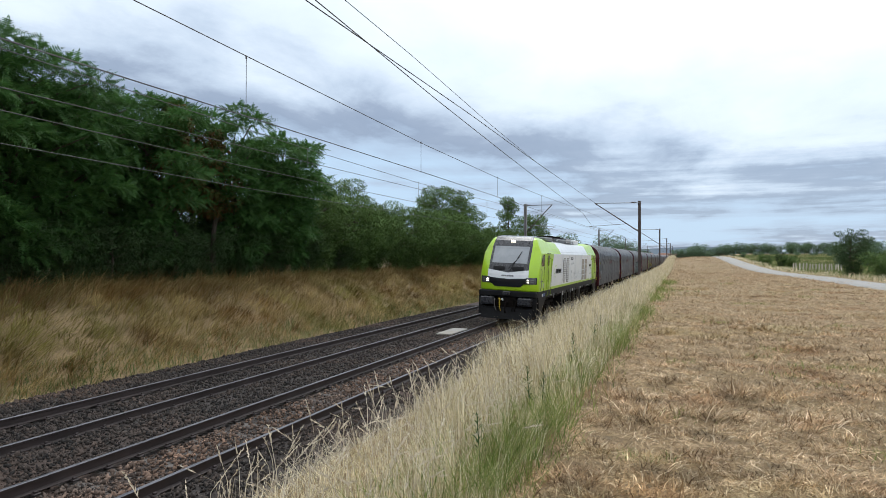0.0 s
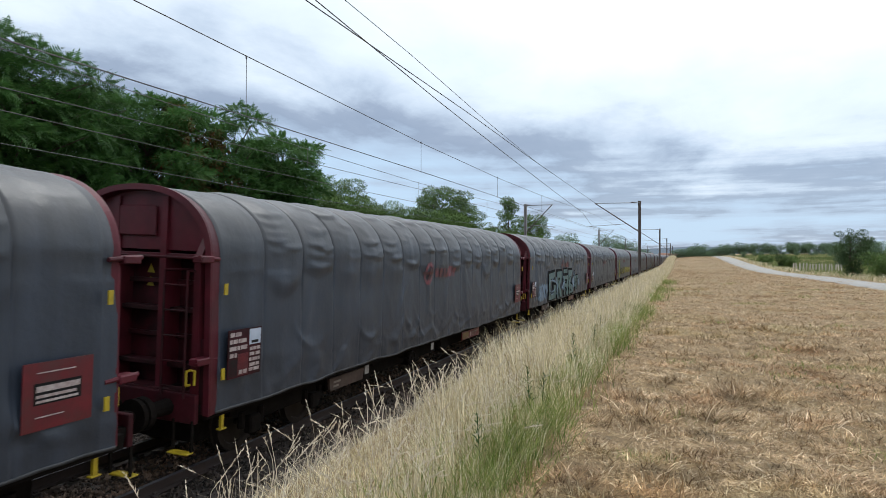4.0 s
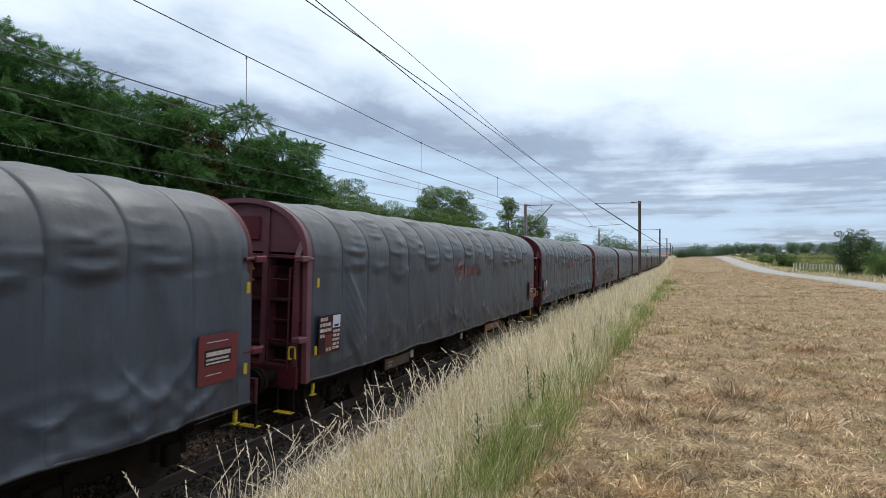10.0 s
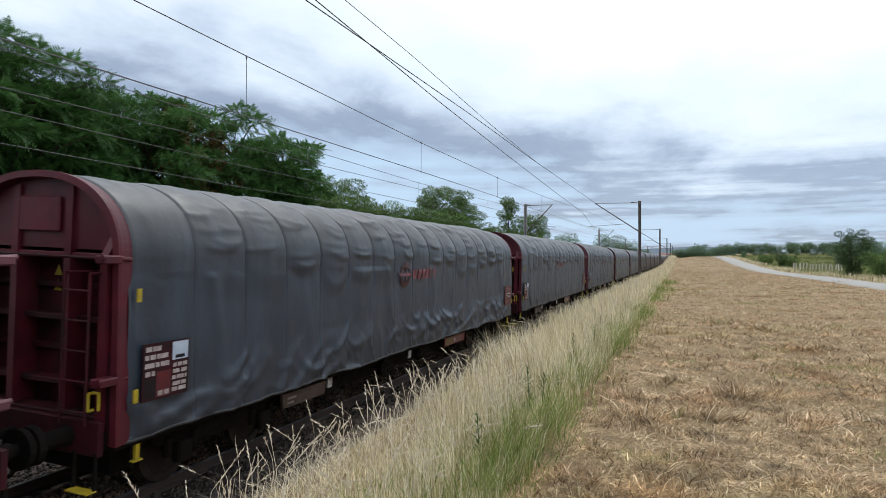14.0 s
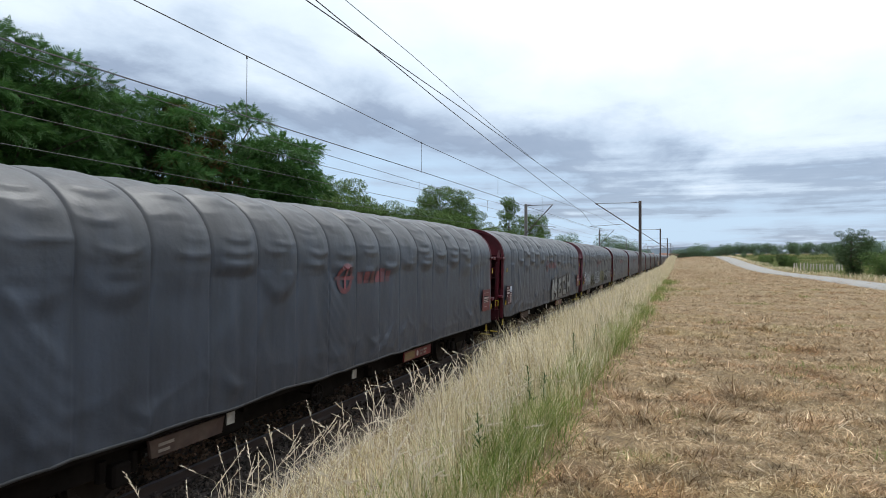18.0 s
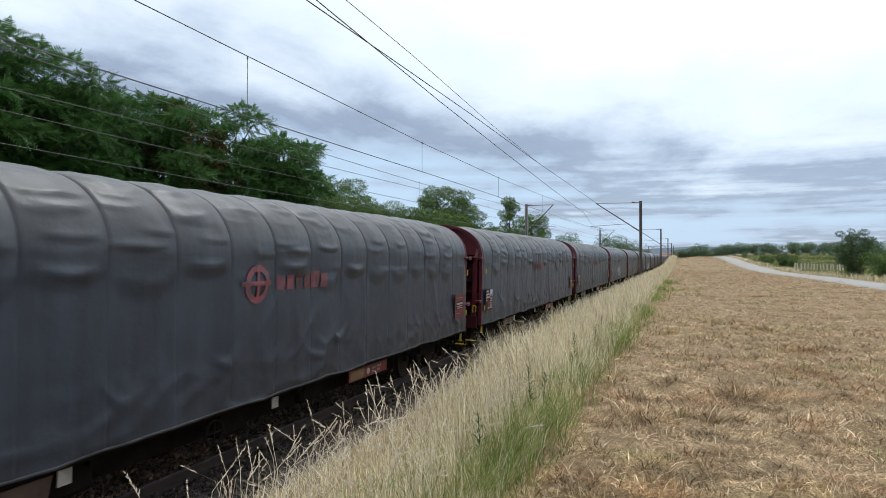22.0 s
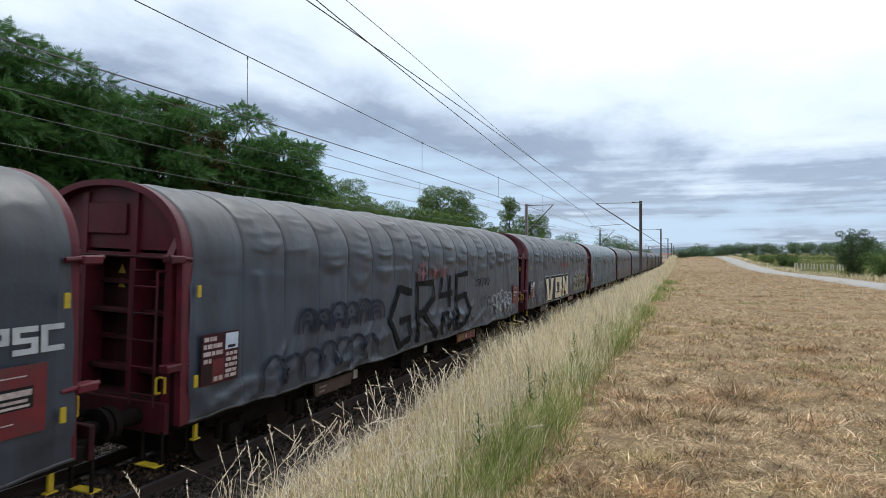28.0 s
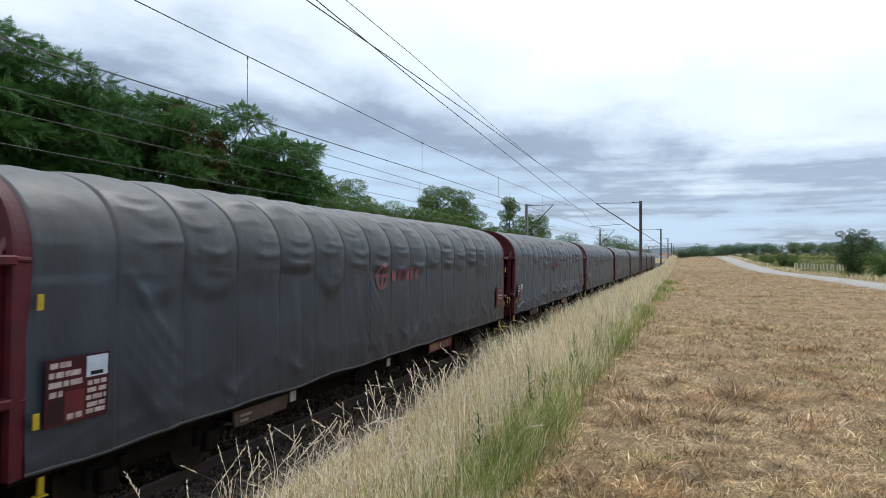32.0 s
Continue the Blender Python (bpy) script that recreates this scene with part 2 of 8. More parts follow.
def share(name, me, parent, m, label=""):
    ob = new(name, me)
    ob.parent = parent
    ob.matrix_basis = m
    if label:
        ob["label"] = label
    return ob


def thing(name, label, category, group="", kind="", m=None):
    ob = new(name)
    tagged(ob, label, category, group, kind)
    if m is not None:
        ob.matrix_basis = m
    return ob


def box(bm, x0, x1, y0, y1, z0, z1, bevel=0.0):
    v = [bm.verts.new(p) for p in ((x0, y0, z0), (x1, y0, z0), (x1, y1, z0), (x0, y1, z0), (x0, y0, z1), (x1, y0, z1), (x1, y1, z1), (x0, y1, z1))]
    fs = [bm.faces.new([v[i] for i in q]) for q in ((3, 2, 1, 0), (4, 5, 6, 7), (0, 1, 5, 4), (1, 2, 6, 5), (2, 3, 7, 6), (3, 0, 4, 7))]
    if bevel:
        bmesh.ops.bevel(bm, geom=list({e for f in fs for e in f.edges}), offset=bevel, segments=1, affect="EDGES")
    return v


def boxed(x0, x1, y0, y1, z0, z1, bevel=0.0):
    bm = bmesh.new()
    box(bm, x0, x1, y0, y1, z0, z1, bevel)
    return bm


def prism(bm, outline, axis, a0, a1):
    """A polygon swept along an axis; the outline gives the two other coordinates in the order x, y, z."""
    def put(p, a):
        q = list(p)
        q.insert("xyz".index(axis), a)
        return bm.verts.new(q)
    A, B = [put(p, a0) for p in outline], [put(p, a1) for p in outline]
    n = len(outline)
    for i in range(n):
        bm.faces.new((A[i], A[(i + 1) % n], B[(i + 1) % n], B[i]))
    bm.faces.new(A[::-1])
    bm.faces.new(B)
    bmesh.ops.recalc_face_normals(bm, faces=bm.faces[:]) if len(bm.faces) < 400 else None


def rod(bm, p0, p1, r0, r1=None, n=8, caps=True):
    p0, p1 = Vector(p0), Vector(p1)
    r1 = r0 if r1 is None else r1
    d = (p1 - p0).normalized()
    a = d.orthogonal().normalized()
    b = d.cross(a)
    R0, R1 = [], []
    for k in range(n):
        c, s = math.cos(2 * math.pi * k / n), math.sin(2 * math.pi * k / n)
        R0.append(bm.verts.new(p0 + (a * c + b * s) * r0))
        R1.append(bm.verts.new(p1 + (a * c + b * s) * r1))
    for k in range(n):
        bm.faces.new((R0[k], R0[(k + 1) % n], R1[(k + 1) % n], R1[k]))
    if caps:
        bm.faces.new(R0[::-1])
        bm.faces.new(R1)


def tube(bm, points, r, n=6):
    for a, b in zip(points, points[1:]):
        rod(bm, a, b, r, n=n)


def arrays_mesh(name, verts, faces, material, smooth=False):
    """A mesh from numpy arrays; faces all triangles or all quads."""
    me = bpy.data.meshes.new(name)
    k = faces.shape[1]
    me.vertices.add(len(verts))
    me.vertices.foreach_set("co", verts.astype(np.float32).ravel())
    me.loops.add(faces.size)
    me.loops.foreach_set("vertex_index", faces.astype(np.int32).ravel())
    me.polygons.add(len(faces))
    me.polygons.foreach_set("loop_start", np.arange(0, faces.size, k, dtype=np.int32))
    me.polygons.foreach_set("loop_total", np.full(len(faces), k, dtype=np.int32))
    if smooth:
        me.polygons.foreach_set("use_smooth", np.ones(len(faces), dtype=bool))
    me.materials.append(material)
    me.update()
    me.validate()
    return me


def step(a, b, t):
    t = np.clip((t - a) / (b - a), 0, 1)
    return t * t * (3 - 2 * t)


WAVES = np.random.default_rng(21).normal(size=(14, 4))


def rough(x, y, size):
    """Uneven ground: a sum of crossing waves of about that wavelength in metres."""
    z = 0
    for k, (a, b, c, d) in enumerate(WAVES):
        z = z + np.sin((x * a + y * b) * 4.2 / size * (0.6 + 0.12 * k) + 6.28 * c) * (0.6 + 0.2 * abs(d))
    return z / 6.0


def ground(x, y):
    """Height of the ground sheet: track bed, cutting slope, camera's bank, meadow and the rise ahead."""
    x, y = np.asarray(x, float), np.asarray(y, float)
    bank = step(-5.6, -2.4, x)
    slope = step(-14.4, -20.5, x)
    z = -0.42 + bank * (FIELD + 0.42) + slope * 2.35
    field = step(-1.7, -0.9, x) * step(24, 12, np.abs(x)) * step(70, 30, y)
    z = z + field * (0.026 * rough(x, y, 0.7) + 0.04 * rough(x + 7, y, 2.3))
    crest = step(75, 160, y) * step(330, 190, y)
    z = z + crest * step(-5.2, -1.5, x) * step(16.5, 9.3, x) * (1.62 + 0.3 * step(0, 3, x))
    z = z - 0.5 * step(14.5, 30, x) * step(500, 60, x)
    z = z + 4.2 * step(170, 345, y) * step(2, 30, x) * step(900, 300, x)
    return z
# ---------------------------------------------------------------- ground, track, path


def build_ground():
    xs = np.concatenate([[-2600, -1200, -500, -220, -110, -60, -40], np.arange(-30, -14, 0.8), np.arange(-14, -6, 1.0), np.arange(-6, -1.6, 0.4), np.arange(-1.6, 7, 0.16), np.arange(7, 14, 0.4), np.arange(14, 32, 1.5), [40, 60, 110, 220, 500, 1200, 2600]])
    ys = np.concatenate([[-300, -80, -30, -12], np.arange(-6, 1, 0.5), np.arange(1, 15, 0.16), np.arange(15, 30, 0.4), np.arange(30, 90, 1.5), np.arange(90, 340, 4), [400, 520, 700, 1000, 1600, 2600, 4200]])
    X, Y = np.meshgrid(xs, ys)
    Z = ground(X, Y)
    v = np.stack([X, Y, Z], -1).reshape(-1, 3)
    nx = len(xs)
    i = (np.arange(len(ys) - 1)[:, None] * nx + np.arange(nx - 1)[None]).ravel()
    f = np.stack([i, i + 1, i + nx + 1, i + nx], 1)
    tagged(new("ground", arrays_mesh("ground", v, f, M_SOIL, True)), "dry mown meadow bank falling to the railway", "ground", kind="structure")


build_ground()


def build_bed():
    bm = bmesh.new()
    prism(bm, [(-15.0, -0.5), (-14.4, -0.24), (-13.2, -0.16), (FAR + 1.9, -0.19), (NEAR - 1.9, -0.19), (-6.3, -0.20), (-5.4, -0.42), (-5.3, -0.6), (-15.0, -0.6)], "y", -40, 700)
    tagged(new("track_bed", mesh_from(bm, "track_bed", M_BED)), "dark grey-brown stone ballast under two tracks", "ballast", kind="structure")


build_bed()
RAILS = [(NEAR + 0.7535, 0.0), (NEAR - 0.7535, 0.06), (FAR + 0.7535, 0.0), (FAR - 0.7535, 0.06)]


def build_rails():
    prof = [(-0.075, -0.172), (0.075, -0.172), (0.075, -0.160), (0.012, -0.14), (0.010, -0.045), (0.034, -0.036), (0.036, -0.006), (-0.036, -0.006), (-0.034, -0.036), (-0.010, -0.045), (-0.012, -0.14), (-0.075, -0.160)]
    bm = bmesh.new()
    prism(bm, prof, "y", -40, 700)
    web = mesh_from(bm, "rail", M_RAIL)
    bm = bmesh.new()
    prism(bm, [(-0.034, -0.0055), (0.034, -0.0055), (0.028, 0.0), (-0.028, 0.0)], "y", -40, 700)
    head = mesh_from(bm, "running_surface", M_RAILTOP)
    for x, z in RAILS:
        r = tagged(new("rail", web), "rusty dark steel rail with a polished head", "rail", "rails of the two tracks")
        r.matrix_basis = pose(x, 0, z)
        share("running_surface", head, r, pose(0, 0, 0.001), "polished steel running surface")
    # sleepers, half buried, with a clip at each rail
    bm = bmesh.new()
    box(bm, -1.3, 1.3, -0.13, 0.13, -0.36, -0.172, 0.02)
    sl = mesh_from(bm, "sleeper", M_SLEEPER)
    bm = bmesh.new()
    box(bm, -0.13, 0.13, -0.06, 0.06, -0.175, -0.145, 0.01)
    box(bm, -0.105, -0.06, -0.03, 0.03, -0.15, -0.115, 0.008)
    box(bm, 0.06, 0.105, -0.03, 0.03, -0.15, -0.115, 0.008)
    clip = mesh_from(bm, "rail_clip", M_RAIL)
    for c in (NEAR, FAR):
        for k in range(93):
            y = -6.3 + 0.6 * k
            s = tagged(new("sleeper", sl), "grey concrete sleeper sunk in ballast under the rails", "sleeper", "sleepers of the tracks")
            s.matrix_basis = pose(c, y, -0.018, 0, 1.0, 0)
            for sx in (-0.7535, 0.7535):
                share("rail_clip", clip, s, pose(sx, 0, 0.04))
    # cable slab between the tracks
    bm = bmesh.new()
    box(bm, -0.35, 0.35, -1.1, 1.1, -0.06, 0.0, 0.015)
    slab = tagged(new("concrete_slab", mesh_from(bm, "concrete_slab", M_ROAD)), "pale concrete cover slab lying between the tracks", "slab")
    slab.matrix_basis = pose(-9.45, 26.6, -0.11)


build_rails()


def build_stones(n, seed):
    rng = np.random.default_rng(seed)
    base = np.array([(1, 0, 0), (-1, 0, 0), (0, 1, 0), (0, -1, 0), (0, 0, 1), (0, 0, -1)], float)
    tri = np.array([(0, 2, 4), (2, 1, 4), (1, 3, 4), (3, 0, 4), (2, 0, 5), (1, 2, 5), (3, 1, 5), (0, 3, 5)])
    y = np.where(rng.random(n) < 0.12, -7 + 11 * rng.random(n), 3.5 + 38 * rng.random(n) ** 1.8)
    x = -14.6 + 9.4 * rng.random(n)
    keep = np.ones(n, bool)
    for rx, _ in RAILS:
        keep &= np.abs(x - rx) > 0.10
    x, y = x[keep], y[keep]
    n = len(x)
    z = np.interp(x, [-15.0, -14.4, -13.2, FAR + 1.9, NEAR - 1.9, -6.3, -5.4, -5.2], [-0.45, -0.24, -0.16, -0.19, -0.19, -0.20, -0.42, -0.44])
    r = 0.013 + 0.034 * rng.random(n) ** 2.2
    jit = 1 + 0.9 * (rng.random((n, 6, 1)) - 0.5)
    sc = r[:, None] * (0.55 + 0.95 * rng.random((n, 3)))
    a = rng.random(n) * 6.28
    P = (base[None] * jit + 0.35 * (rng.random((n, 6, 3)) - 0.5)) * sc[:, None]
    t = rng.normal(0, 0.9, n)
    P = np.stack([P[..., 0], P[..., 1] * np.cos(t)[:, None] - P[..., 2] * np.sin(t)[:, None], P[..., 1] * np.sin(t)[:, None] + P[..., 2] * np.cos(t)[:, None]], -1)
    P = np.stack([P[..., 0] * np.cos(a)[:, None] - P[..., 1] * np.sin(a)[:, None], P[..., 0] * np.sin(a)[:, None] + P[..., 1] * np.cos(a)[:, None], P[..., 2]], -1)
    brown = np.abs(x - NEAR) < 0.78
    P += np.stack([x, y, z + 0.012 + 0.02 * rng.random(n)], -1)[:, None]
    for pick, material, label in ((~brown, M_STONE, "dark grey broken ballast stones round the rails"), (brown, M_STONEBROWN, "rust-brown broken ballast stones between the rails")):
        Q = P[pick]
        F = (tri[None] + 6 * np.arange(len(Q))[:, None, None]).reshape(-1, 3)
        tagged(new("ballast_stones", arrays_mesh("ballast_stones", Q.reshape(-1, 3), F, material)), label, "ballast", kind="stuff")


build_stones(100000, 4)


def path_centre(y):
    return np.interp(y, [-30, 39, 46, 64, 80, 113, 140, 160, 190, 240], [12.6, 11.3, 11.1, 10.7, 9.7, 8.7, 8.2, 8.0, 7.0, 4.0])


def build_path():
    ys = np.concatenate([np.arange(-30, 110, 3.0), np.arange(110, 240, 2.0)])
    off = np.array([-1.5, -1.35, -0.5, 0.5, 1.35, 1.5])
    hh = np.array([-0.1, 0.05, 0.09, 0.09, 0.05, -0.1])
    X = path_centre(ys)[:, None] + off[None] + 0.05 * np.sin(ys * 1.7)[:, None] * np.sign(off)[None]
    Z = ground(path_centre(ys), ys)[:, None] + hh[None]
    Z = np.maximum(Z, ground(X, np.repeat(ys[:, None], 6, 1)) + hh[None] - 0.02)
    V = np.stack([X, np.repeat(ys[:, None], 6, 1), Z], -1).reshape(-1, 3)
    i = (np.arange(len(ys) - 1)[:, None] * 6 + np.arange(5)[None]).ravel()
    tagged(new("path", arrays_mesh("path", V, np.stack([i, i + 1, i + 7, i + 6], 1), M_ROAD, True)), "pale gravel footpath along the top of the bank", "path", kind="structure")


build_path()

# ---------------------------------------------------------------- grass


def blades(name, x, y, h, w, lean, bend, material, label, seed, wind=(0.6, 0.25), z=None, seg=3, power=1.8, arc=0.35):
    """Grass blades: each a tapering strip of seg steps that leans and bends."""
    rng = np.random.default_rng(seed)
    n = len(x)
    z0 = (ground(x, y) if z is None else z) - 0.03
    az = rng.random(n) * 6.283
    dx = np.cos(az) * lean + wind[0] * bend
    dy = np.sin(az) * lean + wind[1] * bend
    fa = rng.random(n) * 3.14159
    fx, fy = np.cos(fa) * w / 2, np.sin(fa) * w / 2
    P = np.zeros((n, 2 * seg + 1, 3))
    for k in range(seg + 1):
        t = k / seg
        cx, cy = x + dx * h * t ** power, y + dy * h * t ** power
        cz = z0 + h * t * (1 - arc * np.minimum(np.hypot(dx, dy), 1.4) * t)
        wt = 1 - 0.55 * t
        if k < seg:
            P[:, 2 * k] = np.stack([cx - fx * wt, cy - fy * wt, cz], -1)
            P[:, 2 * k + 1] = np.stack([cx + fx * wt, cy + fy * wt, cz], -1)
        else:
            P[:, 2 * seg] = np.stack([cx, cy, cz], -1)
    tri = []
    for k in range(seg - 1):
        a = 2 * k
        tri += [(a, a + 1, a + 3), (a, a + 3, a + 2)]
    tri.append((2 * seg - 2, 2 * seg - 1, 2 * seg))
    F = (np.array(tri)[None] + (2 * seg + 1) * np.arange(n)[:, None, None]).reshape(-1, 3)
    return tagged(new(name, arrays_mesh(name, P.reshape(-1, 3), F, material)), label, "grass", kind="stuff")


def scatter(rng, n, x0, x1, y0, y1, power):
    """Random places, denser towards y0."""
    return x0 + (x1 - x0) * rng.random(n), y0 + (y1 - y0) * rng.random(n) ** power


def tufts(rng, cx, cy, per, radius):
    """Blade places gathered round tuft centres."""
    r = np.repeat(radius * (0.5 + rng.random(len(cx))), per)
    return np.repeat(cx, per) + rng.normal(size=len(cx) * per) * r, np.repeat(cy, per) + rng.normal(size=len(cx) * per) * r


def far_spread(rng, n, y0, y1, x0=-1.65, wide=0.36):
    """Places on the bank that thin out evenly with distance."""
    y = y0 * (y1 / y0) ** rng.random(n)
    return x0 + (np.minimum(2.2 + wide * np.maximum(y, 0), 12.5) - x0) * rng.random(n), y


GREEN_SPOTS = [(-0.02, 10.8), (1.73, 11.1), (2.15, 11.1), (2.7, 11.0), (1.8, 9.6), (1.3, 10.1), (1.2, 12.0), (2.2, 25.1), (2.8, 25.4), (1.6, 6.4), (-0.27, 5.5), (-0.06, 7.1), (1.64, 13.0), (3.6, 18.0), (0.9, 17.5), (4.9, 31.0), (0.3, 34.0), (6.5, 38.0), (3.0, 45.0)]
VERGE_SPOTS = [(-1.3, 20.2), (-1.35, 17.6), (-1.38, 15.0), (-1.38, 13.2), (-1.33, 11.9), (-1.40, 9.8), (-1.38, 8.4), (-1.33, 5.3), (-1.3, 4.6), (-1.3, 6.3), (-1.25, 27.0), (-1.25, 34.0), (-1.2, 44.0)]


def build_grass():
    rng = np.random.default_rng(11)
    # tall pale grass along the shoulder of the bank
    x, y = scatter(rng, 92000, -2.48, -1.12, 0.8, 175, 2.6)
    bx, by = scatter(rng, 9000, -2.25, -1.12, -8.0, 1.5, 1.0)
    x, y = np.concatenate([x, bx]), np.concatenate([y, by])
    gather = step(14.0, 8.0, y) * 0.55
    gx, gy = np.round(x / 0.11) * 0.11, np.round(y / 0.13) * 0.13
    gx, gy = gx + 0.05 * np.sin(gx * 91 + gy * 57), gy + 0.06 * np.sin(gx * 37 - gy * 83)
    x, y = x + (gx - x) * gather, y + (gy - y) * gather
    brow = x > -1.62 - 0.86 * step(2.0, 8.5, y)
    k = brow | (rng.random(len(x)) < 0.6)
    x, y, brow = x[k], y[k], brow[k]
    spot = np.array(VERGE_SPOTS)
    green = (np.hypot((x[:, None] - spot[None, :, 0]) / 0.3, (y[:, None] - spot[None, :, 1]) / (0.35 + 0.045 * spot[None, :, 1])) < 1).any(1)
    k = (~green | (rng.random(len(x)) < 0.62)) & ((y > 8) | (rng.random(len(x)) < 0.72))
    x, y, brow = x[k], y[k], brow[k]
    edge = (1.0 - 0.5 * step(-1.75, -1.1, x)) * (0.92 + 0.25 * rough(x, y, 1.1))
    h = (0.26 + 0.36 * rng.random(len(x))) * edge * (0.84 + 0.56 * step(2.5, 10.0, y)) * np.where(brow, 1.0, 0.5)
    sway = 0.5 * rough(x + 3, y, 1.7)
    blades("tall_grass", x, y, h, 0.0024 + 0.0042 * rng.random(len(x)) ** 2 + np.abs(y) * 0.00032, 0.06 + 0.30 * rng.random(len(x)) ** 1.7, 0.10 + 0.3 * rng.random(len(x)) + sway, M_STRAW, "tall pale dry grass on the bank's edge", 1, (np.where(x > -1.42, 0.35, -0.5), 0.25))
    x, y = scatter(rng, 3200, -2.6, -2.15, 6.0, 70, 1.9)
    blades("thin_grass", x, y, 0.2 + 0.3 * rng.random(len(x)), 0.003 + y * 0.0002, 0.2 + 0.35 * rng.random(len(x)), 0.25 + 0 * x, M_STRAW, "thin dry grass at the brow of the slope", 12, (-0.5, -0.1))
    x, y = scatter(rng, 15000, -4.6, -1.7, 1.0, 60, 2.2)
    blades("slope_grass", x, y, 0.12 + 0.22 * rng.random(len(x)), 0.004 + y * 0.0003, 0.8 + 0.5 * rng.random(len(x)), 0.2 + 0 * x, M_DEAD, "flattened grey dead grass on the slope above the ballast", 2, (-0.3, 0.1))
    x, y = scatter(rng, 9000, -2.75, -1.55, 1.6, 11, 1.3)
    blades("brow_thatch", x, y, 0.08 + 0.2 * rng.random(len(x)), 0.004 + 0.003 * rng.random(len(x)), 0.4 + 0.7 * rng.random(len(x)), 0.2 + 0 * x, M_STRAW, "matted pale dead grass on the brow of the bank", 22, (-0.5, 0.1))
    # green undergrowth at its foot, in patches, and thinly between the stalks
    c = np.array(VERGE_SPOTS)
    per = 620
    r = np.repeat(0.16 + 0.012 * c[:, 1], per)
    y0 = np.repeat(c[:, 1], per)
    x = np.repeat(c[:, 0], per) + rng.normal(size=len(c) * per) * np.minimum(r * 0.7, 0.2 + 0.006 * y0)
    y = np.repeat(c[:, 1], per) + rng.normal(size=len(c) * per) * r * 2.4
    x2, y2 = scatter(rng, 17000, -2.0, -1.15, 1.0, 60, 1.8)
    k = rough(x2, y2, 2.6) + 0.25 * rng.normal(size=len(x2)) > 0.1
    x, y = np.concatenate([x, x2[k]]), np.concatenate([y, y2[k]])
    blades("green_undergrowth", x, y, 0.16 + 0.30 * rng.random(len(x)), 0.005 + y * 0.0004, 0.3 + 0.6 * rng.random(len(x)), 0.1 + 0 * x, M_STRAWGREEN, "green grass at the foot of the dry stalks", 3, (0.3, 0.1))
    # mown bank: tufts of cut straw of uneven height, and loose hay
    cx, cy = far_spread(rng, 64000, 2.8, 170)
    x, y = tufts(rng, cx, cy, 8, 0.04)
    x += rng.normal(size=len(x)) * 0.004 * y
    bx, by = -1.65 + 10 * rng.random(7000), -7 + 10 * rng.random(7000)
    cx, cy = np.concatenate([cx, bx]), np.concatenate([cy, by])
    x2, y2 = tufts(rng, bx, by, 8, 0.05)
    x, y = np.concatenate([x, x2]), np.concatenate([y, y2])
    clump = rough(cx + 2, cy * 0.8, 0.42) + 0.6 * rough(cx - 9, cy, 1.3)
    tall = step(0.1, 0.9, rough(cx, cy, 0.9) + 0.5 * rough(cx + 5, cy, 2.8))
    h = np.repeat((0.035 + (0.07 + 0.18 * tall * step(3.5, 8.0, cy)) * rng.random(len(cx))) * (0.35 + 0.95 * step(-0.7, 0.7, clump)), 8) * (0.5 + 0.9 * rng.random(len(x)))
    k = np.repeat(clump + 0.5 * rng.normal(size=len(cx)) > -1.1, 8)
    x, y, h = x[k], y[k], h[k]
    w, lean = 0.006 + 0.006 * rng.random(len(x)) + np.abs(y) * 0.0006, 0.3 + 1.5 * rng.random(len(x))
    for near, name, label, seed in ((y < 18, "mown_grass", "short mown straw-coloured grass in tufts", 4), (y >= 18, "far_stubble", "mown stubble towards the crest of the bank", 15)):
        blades(name, x[near], y[near], h[near], w[near], lean[near], 0.3 + 0 * x[near], M_MOWN, label, seed, (0.3, 0.15), seg=2 if name == "mown_grass" else 1, power=1.3)
    cx, cy = far_spread(rng, 22000, 2.8, 90)
    x, y = tufts(rng, cx, cy, 9, 0.10)
    az = np.repeat(rng.random(len(cx)) * 6.283, 9)
    blades("loose_hay", x, y, 0.07 + 0.11 * rng.random(len(x)), 0.006 + 0.004 * rng.random(len(x)) + np.abs(y) * 0.0004, 1.0 + 1.2 * rng.random(len(x)), 0.6 * np.cos(az), M_MOWN, "loose cut hay lying on the stubble", 14, (0.9, 0.5), seg=2, power=1.05, arc=0.6)
    # green tufts
    c = np.array(GREEN_SPOTS)
    per = 70
    r = np.repeat(0.07 + 0.006 * c[:, 1], per)
    x = np.repeat(c[:, 0], per) + rng.normal(size=len(c) * per) * r * 1.3
    y = np.repeat(c[:, 1], per) + rng.normal(size=len(c) * per) * r
    x2, y2 = far_spread(rng, 15000, 3.0, 110)
    k = rough(x2, y2, 1.6) * rough(y2 * 0.8, x2, 0.8) + 0.1 * rng.normal(size=len(x2)) > 0.35
    x, y = np.concatenate([x, x2[k]]), np.concatenate([y, y2[k]])
    blades("green_tufts", x, y, 0.05 + 0.13 * rng.random(len(x)), 0.004 + y * 0.0005, 0.3 + 0.5 * rng.random(len(x)), 0.1 + 0 * x, M_STRAWGREEN, "green tufts in the mown grass", 5, (0.3, 0.1), seg=2)
    # rough brown grass on the far slope, in wind-bent tufts
    cx, cy = scatter(rng, 15000, -22.5, -14.9, 4, 110, 1.45)
    x, y = tufts(rng, cx, cy, 9, 0.10)
    lump = rough(cx, cy * 0.7, 2.2) + 0.7 * rough(cx + 4, cy, 0.9)
